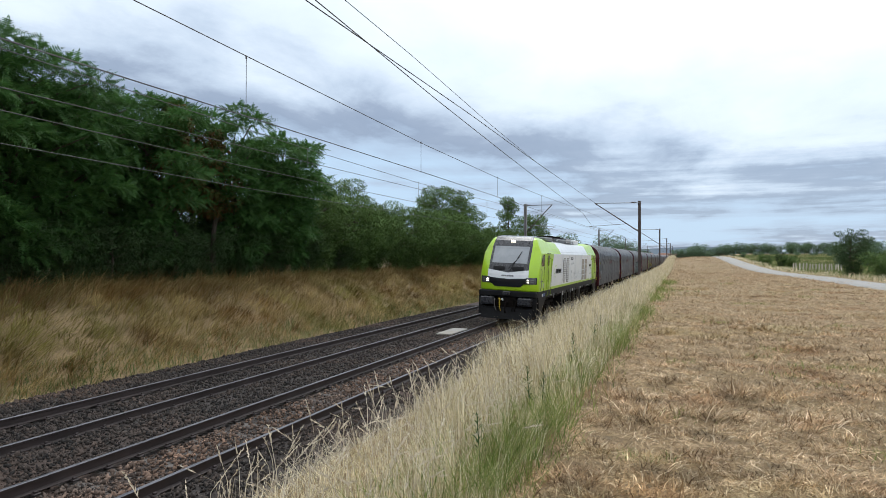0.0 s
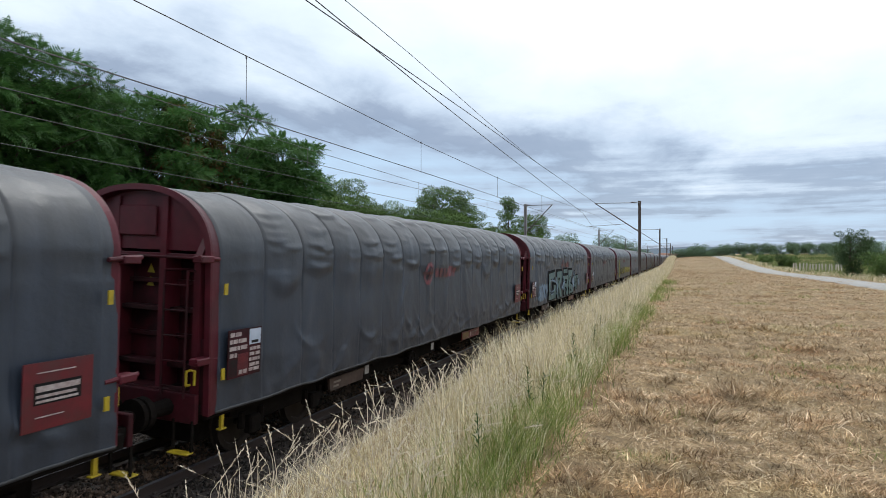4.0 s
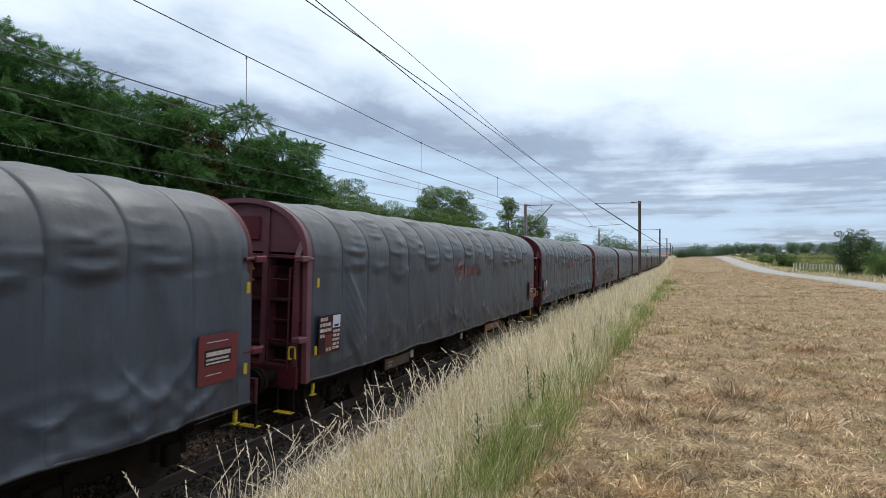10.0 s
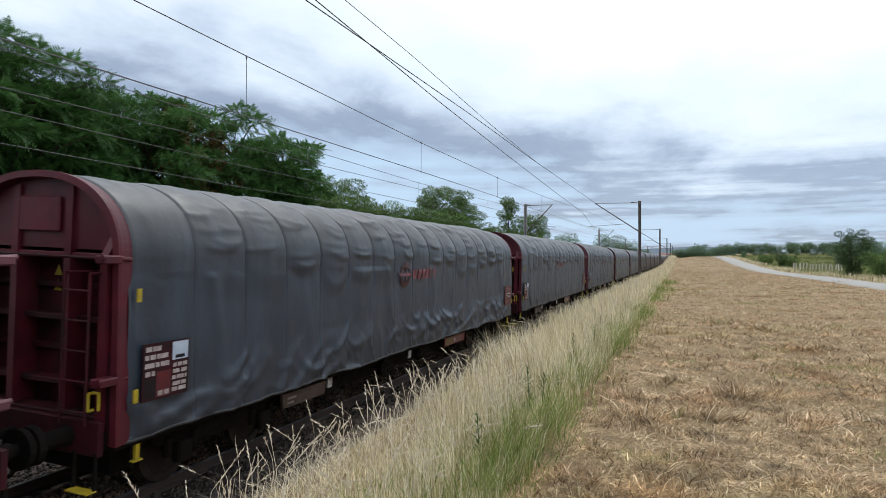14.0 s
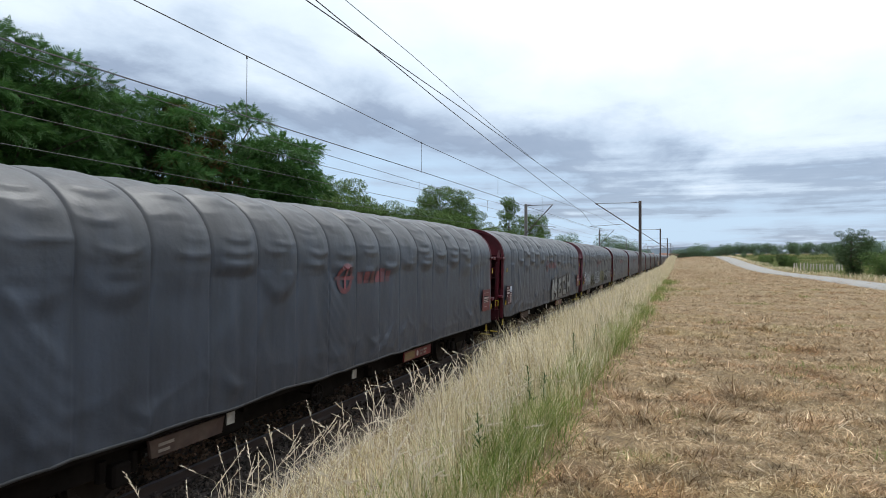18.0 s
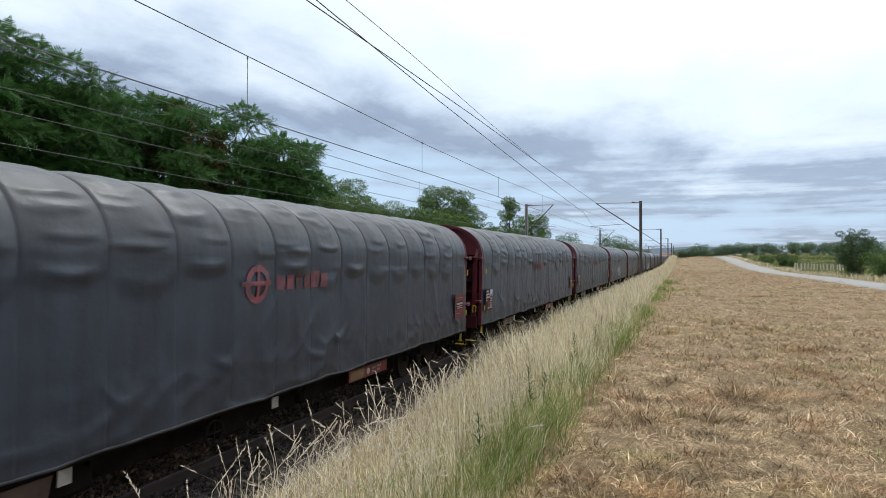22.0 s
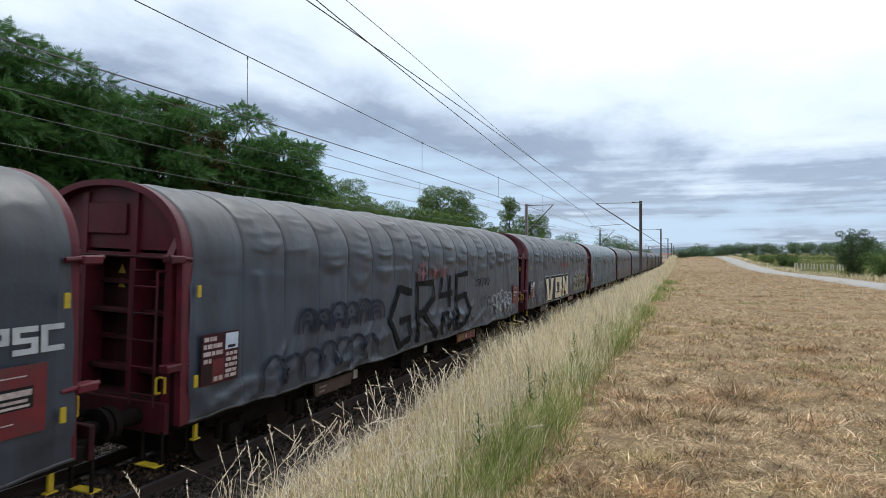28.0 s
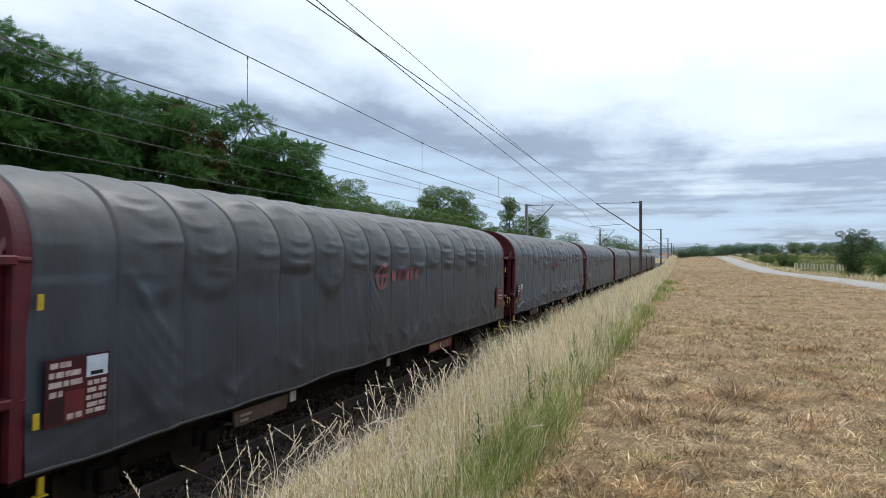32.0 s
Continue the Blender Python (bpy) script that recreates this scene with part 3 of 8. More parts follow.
    ch = np.repeat((0.25 + 0.55 * rng.random(len(cx))) * (0.55 + 0.75 * step(-0.8, 0.9, lump)), 9)
    cb = np.repeat(0.5 + 1.5 * rng.random(len(cx)), 9)
    turn = np.repeat(0.9 * rough(cx - 5, cy, 3.0) + 0.5 * rng.normal(size=len(cx)), 9)
    h = ch * (0.6 + 0.6 * rng.random(len(x))) * step(-14.5, -16.2, x) + 0.12
    blades("rough_grass", x, y, h, 0.006 + 0.012 * rng.random(len(x)) + y * 0.0003, 0.25 + 0.5 * rng.random(len(x)), cb, M_BROWNGRASS, "wind-bent brown rough grass on the cutting slope", 6, (0.75 * np.cos(1.0 + turn), 0.95 * np.sin(1.0 + turn)), seg=2)
    # ragged taller growth where the slope meets the bushes
    cx, cy = scatter(rng, 1500, -21.0, -18.6, 4, 80, 1.3)
    k = rough(cx + 1, cy, 3.4) + 0.3 * rng.normal(size=len(cx)) > -0.1
    cx, cy = cx[k], cy[k]
    x, y = tufts(rng, cx, cy, 10, 0.16)
    h = np.repeat(0.5 + 0.75 * rng.random(len(cx)), 10) * (0.6 + 0.5 * rng.random(len(x)))
    blades("bracken_stalks", x, y, h, 0.012 + 0.016 * rng.random(len(x)), 0.3 + 0.5 * rng.random(len(x)), np.repeat(0.4 + 0.9 * rng.random(len(cx)), 10), M_BRACKEN, "ragged red-brown stalks under the trees", 26, (0.5, 0.6), seg=2)
    x, y = scatter(rng, 9000, -16.4, -14.6, 4, 80, 1.5)
    blades("verge_grass", x, y, 0.2 + 0.35 * rng.random(len(x)), 0.01 + y * 0.0004, 0.3 + 0.3 * rng.random(len(x)), 0.2 + 0 * x, M_VERGE, "greenish grass at the edge of the ballast", 16, (0.4, 0.3))
    # verge beyond the path and meadow
    x, y = scatter(rng, 90000, 11.0, 75.0, 30, 300, 1.2)
    k = x > path_centre(y) + 2.0
    x, y = x[k], y[k]
    blades("meadow_grass", x, y, 0.2 + 0.35 * rng.random(len(x)), 0.014 + y * 0.0009, 0.4 + 0.4 * rng.random(len(x)), 0.2 + 0 * x, M_VERGE, "tall green and dry meadow grass beyond the path", 7, (0.4, 0.2), seg=2)
    x, y = scatter(rng, 26000, 10.0, 20.0, 45, 170, 1.2)
    k = (x > path_centre(y) + 1.7) & (x < path_centre(y) + 2.2 + 2.6 * step(-0.3, 0.6, rough(x, y, 9.0)))
    x, y = x[k], y[k]
    blades("verge_hay", x, y, 0.25 + 0.5 * rng.random(len(x)), 0.008 + y * 0.0003, 0.3 + 0.4 * rng.random(len(x)), 0.2 + 0 * x, M_STRAW, "pale dry grass standing along the path", 17, (0.4, 0.2), seg=2)


build_grass()


def seed_heads(n, seed, x0, x1, y0, y1, power, tall):
    """Single tall stalks with feathery heads against the ballast."""
    rng = np.random.default_rng(seed)
    V, F = [], []
    xs, ys = scatter(rng, n, x0, x1, y0, y1, power)
    for x, y in zip(xs, ys):
        if x < -1.75 - 0.65 * float(step(2.4, 8.0, y)) and rng.random() < 0.45:
            continue
        z = float(ground(x, y)) - 0.02
        h = tall + 0.32 * rng.random()
        dx, dy = rng.normal(0.08, 0.36), rng.normal(0.05, 0.32)
        w = 0.0015 + y * 0.00011
        b = len(V)
        sag = min(0.3, 0.35 * math.hypot(dx, dy))
        top = np.array([x + dx * h, y + dy * h, z + h * (1 - sag)])
        mid = np.array([x + dx * h * 0.3, y + dy * h * 0.3, z + h * 0.6])
        r = np.array([0.94, 0.34, 0]) * w
        V += [np.array([x, y, z]) - r, np.array([x, y, z]) + r, mid - r, mid + r, top - r * 0.6, top + r * 0.6]
        F += [(b, b + 1, b + 3), (b, b + 3, b + 2), (b + 2, b + 3, b + 5), (b + 2, b + 5, b + 4)]
        d = (top - mid) / np.linalg.norm(top - mid)
        hl = 0.10 + 0.10 * rng.random()
        for k in range(14):
            p = top - d * hl * (0.9 - k / 14) + d * 0.02
            s = (rng.normal(size=3) * 0.28 + d * 0.9)
            s /= np.linalg.norm(s)
            q = np.cross(s, rng.normal(size=3))
            q *= (0.0048 + y * 0.00016) / np.linalg.norm(q)
            e = p + s * 0.036 * (1 - 0.5 * k / 14)
            b = len(V)
            V += [p - q, e, p + q]
            F.append((b, b + 1, b + 2))
    tagged(new("seed_stalks", arrays_mesh("seed_stalks", np.array(V), np.array(F), M_SEED)), "tall dry grass stalks with feathery seed heads", "grass", kind="stuff")


seed_heads(820, 5, -2.5, -1.5, 3.2, 46, 1.6, 0.43)


def tall_weed(x, y, h, seed):
    """A dark upright weed: a stalk with narrow pointed leaves up its length."""
    rng = random.Random(seed)
    z = float(ground(x, y))
    root = tagged(new("tall_weed"), "dark green upright weed standing in dry grass", "weed", "weeds in the verge")
    root.matrix_basis = pose(x, y, z)
    bm = bmesh.new()
    lean = rng.uniform(-0.1, 0.1)
    top = (lean * h, 0.04 * h, h)
    rod(bm, (0, 0, -0.04), top, 0.004, n=5)
    part("stalk", bm, M_WEED, root)
    bm = bmesh.new()
    for k in range(26):
        f = 0.25 + 0.75 * k / 26
        p = Vector((top[0] * f, top[1] * f, h * f))
        a = k * 2.4 + rng.random()
        size = (0.10 - 0.06 * f) * rng.uniform(0.7, 1.2)
        out = Vector((math.cos(a), math.sin(a), 0.9)) * size
        side = Vector((-math.sin(a), math.cos(a), 0)) * size * 0.16
        vs = [bm.verts.new(q) for q in (p, p + out * 0.5 + side, p + out + Vector((0, 0, -0.2 * size)), p + out * 0.5 - side)]
        bm.faces.new(vs)
    part("leaves", bm, M_WEED, root)


for wx, wy, wh in ((-1.5, 4.9, 0.42), (-1.5, 6.7, 0.52), (-1.45, 7.0, 0.4), (-1.5, 9.6, 0.55), (-1.47, 11.6, 0.5), (-1.55, 13.4, 0.5), (-1.42, 18.3, 0.45)):
    tall_weed(wx, wy, wh, int(wy * 10))
seed_heads(170, 15, -3.5, -2.3, 2.6, 9, 1.2, 0.3)

# ---------------------------------------------------------------- trees


LEAF_NORMALS = []


def leaf_cloud(rng, centres, radii, count, size, droop=0.3, long=2.4, fronds=False, flat=0.7):
    """Leaf sprays: bent diamonds scattered in the shells of clumps, or feathery fronds of nine leaflets."""
    k = rng.choice(len(centres), count, p=radii ** 2 / (radii ** 2).sum())
    u = rng.normal(size=(count, 3))
    u /= np.linalg.norm(u, axis=1)[:, None]
    if fronds:
        u[:, 2] = np.where(u[:, 2] < -0.15, -u[:, 2], u[:, 2])
    rad = radii[k] * (0.45 + 0.6 * rng.random(count) ** 0.6)
    c = centres[k] + u * rad[:, None] * np.array([1.25, 1.25, flat])
    d = u + rng.normal(size=(count, 3)) * 0.55
    d[:, 2] -= droop
    d /= np.linalg.norm(d, axis=1)[:, None]
    s = np.cross(d, rng.normal(size=(count, 3)) * 0.5 + np.array([0, 0, 1.0]))
    s /= np.linalg.norm(s, axis=1)[:, None] + 1e-6
    n = np.cross(d, s)
    l = size * (0.6 + 0.8 * rng.random(count))[:, None]
    if fronds:
        quads = []
        for t, side in [(1.0, 0)] + [(0.16 + 0.14 * j, sd) for j in range(6) for sd in (-1, 1)]:
            base = c + d * l * t - np.array([0, 0, 1.0]) * l * 0.22 * t * t
            ax = d * (0.35 if side else 1.0) + s * side - np.array([0, 0, 0.35])
            ax /= np.linalg.norm(ax, axis=1)[:, None]
            ll = l * (0.27 - 0.08 * abs(t - 0.5))
            sd = np.cross(ax, n)
            quads.append(np.stack([base - sd * ll * 0.20, base + sd * ll * 0.20, base + ax * ll], 1))
        P = np.concatenate(quads, 1)
        return P.reshape(-1, 3), np.arange(count * 39).reshape(-1, 3)
    w = l / long
    # each leaf shows its upper face to the outside of the crown
    away = c - centres.mean(axis=0)
    away = u * 0.8 + 0.5 * away / (np.linalg.norm(away, axis=1)[:, None] + 1e-6) + np.array([0, 0, 0.35])
    s = np.where((np.cross(d, s) * away).sum(axis=1)[:, None] < 0, -s, s)
    n = np.cross(d, s)
    P = np.stack([c, c + d * l * 0.45 - s * w * 0.5 + n * l * 0.05, c + d * l - n * l * 0.12, c + d * l * 0.45 + s * w * 0.5 + n * l * 0.05], 1)
    away = away * 1.1 + n * 0.5
    LEAF_NORMALS[:] = [np.repeat(away / np.linalg.norm(away, axis=1)[:, None], 4, axis=0)]
    return P.reshape(-1, 3), np.arange(count * 4).reshape(-1, 4)


def make_tree(name, seed, height, spread, clumps, leaves, size, leaf_mat, label, low=0.12, slim=False, droop=0.3, puff=0.36, fronds=False):
    rng = np.random.default_rng(seed)
    t = thing(name, label, "tree" if height > 3.5 else "bush", "trees and hedge along the line")
    bm = bmesh.new()
    top = Vector((rng.normal() * 0.2, rng.normal() * 0.2, height * 0.75))
    mid = Vector((rng.normal() * 0.15, rng.normal() * 0.15, height * 0.35))
    r = 0.022 * height
    rod(bm, (0, 0, -0.2), mid, r, r * 0.7, 7)
    rod(bm, mid, top, r * 0.7, r * 0.2, 6)
    cs, rs = [], []
    for k in range(clumps):
        f = low + (1 - low) * (k + 0.5) / clumps
        prof = math.sin(math.pi * min(1, 0.22 + 0.78 * (1 - f)) ** 0.8) if not slim else 0.75 * math.sin(math.pi * (0.12 + 0.82 * f))
        prof = max(prof, 0.25)
        a = k * 2.4 + rng.random()
        d = spread * prof * (0.35 + 0.65 * rng.random())
        c = Vector((math.cos(a) * d, math.sin(a) * d, f * height * (0.9 + 0.1 * rng.random())))
        cs.append(c)
        rs.append(spread * puff * (0.7 + 0.6 * rng.random()))
        if k % 2 == 0:
            root = mid.lerp(top, min(max((c.z - mid.z) / max(top.z - mid.z, 0.1) - 0.35, 0), 1)) if c.z > mid.z else Vector((0, 0, c.z * 0.6))
            rod(bm, root, c, r * 0.32, r * 0.08, 5)
    part("trunk", bm, M_BARK, t)
    P, F = leaf_cloud(rng, np.array(cs), np.array(rs), leaves, size, droop, fronds=fronds, flat=0.36 if fronds else 0.7)
    P[:, 2] = np.maximum(P[:, 2], 0.05)
    crown = new("crown", arrays_mesh("crown", P, F, leaf_mat, not fronds))
    if not fronds:
        crown.data.normals_split_custom_set_from_vertices(LEAF_NORMALS[0].tolist())
    crown.parent = t
    return t


def place(proto, spots):
    """Stands a prototype at its first spot and copies at the others: x, y, turn, scale."""
    for k, (x, y, a, s) in enumerate(spots):
        m = Matrix.Translation((x, y, float(ground(x, y)) - 0.05)) @ Matrix.Rotation(a, 4, "Z")
        ob = proto if k == 0 else copy_thing(proto, m)
        ob.matrix_basis = m @ Matrix.Diagonal((s, s, s, 1))


def build_trees():
    A = make_tree("robinia_tree", 1, 8.6, 2.9, 78, 9800, 0.41, M_LEAF, "dense dark green robinia with drooping feathery leaves", puff=0.22, droop=0.35, fronds=True)
    B = make_tree("robinia_tree", 2, 8.2, 2.6, 70, 9000, 0.41, M_LEAF, "dense dark green robinia with drooping feathery leaves", puff=0.22, droop=0.35, fronds=True)
    C = make_tree("rusty_tree", 3, 8.0, 1.5, 16, 6000, 0.2, M_LEAF3, "tree with rust-tinged yellowing leaves", low=0.45, slim=True, puff=0.3)
    D = make_tree("hedge_bush", 4, 5.2, 2.6, 70, 22000, 0.15, M_LEAF2, "broad bright green shrub in the lineside hedge", low=0.05, droop=-0.3, puff=0.22)
    E = make_tree("round_tree", 6, 9.0, 2.9, 44, 26000, 0.18, M_LEAF2, "round-crowned green tree above the hedge", low=0.3, puff=0.27)
    F = make_tree("poplar_tree", 7, 9.5, 1.7, 24, 6500, 0.22, M_LEAF2, "slender pale green poplar standing alone", low=0.2, slim=True)
    place(A, [(-21.3, 12.6, 0.2, 1.03), (-21.0, 8.0, 2.2, 1.08), (-21.6, 17.2, 4.1, 0.90), (-21.5, 26.9, 1.1, 1.0), (-23.5, 22.0, 3.3, 1.0)])
    place(B, [(-21.2, 15.0, 1.0, 1.06), (-21.4, 21.2, 3.9, 0.93), (-21.1, 30.6, 5.2, 1.0), (-23.6, 34.0, 0.4, 0.9), (-24.0, 17.0, 2.4, 1.0), (-20.6, 4.5, 0.6, 1.1)])
    place(C, [(-21.0, 22.4, 0.0, 1.0), (-21.2, 25.0, 2.0, 0.92)])
    place(D, [(-24.5, 3.0, 0.4, 0.95), (-24.6, 8.0, 1.4, 0.9), (-24.3, 12.5, 2.4, 0.9), (-24.6, 17.0, 3.4, 0.95), (-24.4, 21.5, 4.4, 0.9), (-24.6, 26.0, 5.4, 0.9), (-24.4, 30.5, 0.7, 0.9), (-21.4, 34.5, 0.1, 0.95), (-21.0, 38.0, 1.3, 0.98), (-21.3, 41.6, 2.3, 0.92), (-20.6, 45.5, 3.4, 1.0), (-21.2, 49.5, 4.6, 0.95), (-20.8, 54.0, 5.3, 0.95),
              (-21.2, 58.5, 0.9, 1.0), (-20.8, 63.5, 1.9, 0.92), (-21.2, 69.0, 2.9, 0.9), (-21.0, 76.0, 3.3, 0.9), (-21.0, 84.0, 4.0, 0.85), (-21.0, 93.0, 0.4, 0.85), (-21.5, 104.0, 1.4, 0.8), (-21.5, 118.0, 2.4, 0.8), (-22.0, 136.0, 5.4, 0.8)])
    U = make_tree("undergrowth_bush", 14, 5.0, 2.8, 60, 13000, 0.15, M_BUSH, "dark green bush under the robinias", low=0.04, droop=0.1, puff=0.24)
    place(U, [(-23.2, 30.0, 0.3, 0.55), (-23.2, 33.5, 1.3, 0.55), (-23.4, 36.5, 2.3, 0.55), (-22.8, 40.0, 3.3, 0.5), (-20.8, 36.5, 0.9, 0.42), (-22.6, 15.4, 1.9, 0.6), (-22.4, 10.4, 2.9, 0.6), (-22.5, 22.8, 3.9, 0.6), (-22.5, 28.2, 4.9, 0.6), (-22.3, 19.4, 2.2, 0.62), (-22.4, 13.0, 0.9, 0.6), (-22.6, 25.4, 5.9, 0.62), (-22.4, 31.5, 3.1, 0.62), (-22.5, 7.6, 4.2, 0.6), (-20.9, 20.4, 1.2, 0.5), (-20.8, 14.0, 2.2, 0.45), (-20.9, 24.4, 3.2, 0.5), (-20.7, 9.6, 0.2, 0.45), (-20.9, 29.0, 5.2, 0.5), (-20.8, 17.0, 4.2, 0.5), (-20.9, 32.6, 2.7, 0.5), (-20.6, 5.5, 3.0, 0.5), (-20.7, 11.8, 1.7, 0.5), (-20.9, 22.4, 0.7, 0.5), (-20.8, 26.6, 4.0, 0.5), (-20.7, 15.6, 5.0, 0.5), (-20.9, 18.8, 2.0, 0.5)])
    place(E, [(-23.8, 41.0, 0.3, 0.78), (-23.0, 61.5, 1.7, 0.96), (-22.6, 66.5, 3.9, 0.80), (-24.0, 48.0, 2.9, 0.62), (-25.0, 112.0, 0.8, 1.0)])
    place(F, [(-20.5, 79.0, 0.0, 1.0)])
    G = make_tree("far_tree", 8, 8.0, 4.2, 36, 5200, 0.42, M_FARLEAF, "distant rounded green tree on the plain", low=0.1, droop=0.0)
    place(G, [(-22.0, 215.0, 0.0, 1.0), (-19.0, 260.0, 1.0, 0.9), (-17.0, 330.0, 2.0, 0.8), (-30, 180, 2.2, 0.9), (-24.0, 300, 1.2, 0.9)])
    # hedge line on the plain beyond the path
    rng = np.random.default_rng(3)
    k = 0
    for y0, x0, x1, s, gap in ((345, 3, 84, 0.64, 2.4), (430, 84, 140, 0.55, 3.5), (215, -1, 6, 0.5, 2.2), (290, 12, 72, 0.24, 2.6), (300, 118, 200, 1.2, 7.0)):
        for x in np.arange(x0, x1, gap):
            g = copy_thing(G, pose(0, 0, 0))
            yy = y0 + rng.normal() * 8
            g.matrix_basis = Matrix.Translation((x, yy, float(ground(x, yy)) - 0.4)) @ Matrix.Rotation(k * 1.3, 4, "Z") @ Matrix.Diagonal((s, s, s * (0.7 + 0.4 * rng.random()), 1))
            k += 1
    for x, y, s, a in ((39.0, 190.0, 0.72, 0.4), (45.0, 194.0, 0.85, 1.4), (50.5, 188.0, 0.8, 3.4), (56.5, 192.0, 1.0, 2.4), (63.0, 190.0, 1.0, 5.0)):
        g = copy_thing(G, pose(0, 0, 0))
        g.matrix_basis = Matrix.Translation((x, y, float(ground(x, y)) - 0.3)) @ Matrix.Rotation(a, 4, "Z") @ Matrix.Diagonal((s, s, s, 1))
    H = make_tree("hawthorn_bush", 9, 4.8, 1.75, 60, 15000, 0.12, M_BUSH, "dense dark hawthorn bush beside the path", low=0.03, droop=0.0, puff=0.22)
    place(H, [(14.5, 66.8, 0.0, 0.88), (15.4, 118.0, 2.2, 0.5)])
    K = make_tree("elder_bush", 10, 2.6, 1.9, 40, 7000, 0.16, M_LEAF2, "bright green elder bush beside the path", low=0.03, droop=0.0, puff=0.24)
    place(K, [(14.9, 57.5, 1.0, 0.85), (16.6, 118.0, 2.0, 0.8), (17.6, 66.5, 4.0, 0.8), (13.6, 122.0, 3.0, 0.7)])


build_trees()

# ---------------------------------------------------------------- masts and wires


def build_masts():
    def mast(x, side, y, arm_to):
        h = 8.15
        m = thing("catenary_mast", "weathered steel catenary mast with cantilever arm beside the track", "mast", "masts of the overhead line", m=pose(x, y, 0))
        bm = bmesh.new()
        for a in (-0.12, 0.10):
            box(bm, a, a + 0.02, -0.12, 0.12, -0.8, h)
        box(bm, -0.10, 0.10, -0.012, 0.012, -0.8, h)
        part("post", bm, M_MAST if side > 0 else M_MASTPALE, m)
        part("footing", boxed(-0.35, 0.35, -0.35, 0.35, -1.2, float(ground(x, y)) + 0.1, 0.03), M_ROAD, m, "concrete footing")
        a = arm_to - x
        bm = bmesh.new()
        rod(bm, (0, 0, h - 0.15), (a, 0, h - 0.12), 0.03)
        part("top_tie", bm, M_GALV, m)
        bm = bmesh.new()
        rod(bm, (0, 0, 5.4), (a * 0.98, 0, h - 0.14), 0.045)
        part("bracket_tube", bm, M_MAST, m)
        bm = bmesh.new()
        rod(bm, (a * 0.25, 0, 6.15), (a * 1.12, 0, 5.95), 0.022)
        rod(bm, (a * 1.1, 0, 5.95), (a * 0.85, 0, 5.72), 0.016)
        part("registration_arm", bm, M_GALV, m)
        for zz in (h - 0.14, 5.5):
            bm = bmesh.new()
            for k in range(5):
                rod(bm, (a * (0.07 + 0.025 * k), 0, zz + (0.02 if zz > 7 else 0.09 + 0.065 * k)), (a * (0.085 + 0.025 * k), 0, zz + (0.02 if zz > 7 else 0.13 + 0.065 * k)), 0.075, 0.05, 8)
            part("insulator", bm, M_INSUL, m)
    for y in (59.0, 116.5, 175.0, 233.0, 291.0):
        mast(NEAR + 4.2, 1, y, NEAR + 0.3)
        mast(NEAR - 6.07, -1, y, FAR + 0.1)


build_masts()


def wire(name, label, points, r=0.008, sag=0.0):
    """A wire through its supports as one round sweep along the line."""
    V, F = [], []
    n = 6
    for k, (x, y, z) in enumerate(points):
        for q in range(n):
            a = 6.2832 * q / n
            V.append((x + r * math.cos(a), y, z + r * math.sin(a)))
            if k:
                b, c = (k - 1) * n, k * n
                F.append((b + q, b + (q + 1) % n, c + (q + 1) % n, c + q))
    return tagged(new(name, arrays_mesh(name, np.array(V), np.array(F), M_WIRE, True)), label, "wire", "wires of the overhead line")


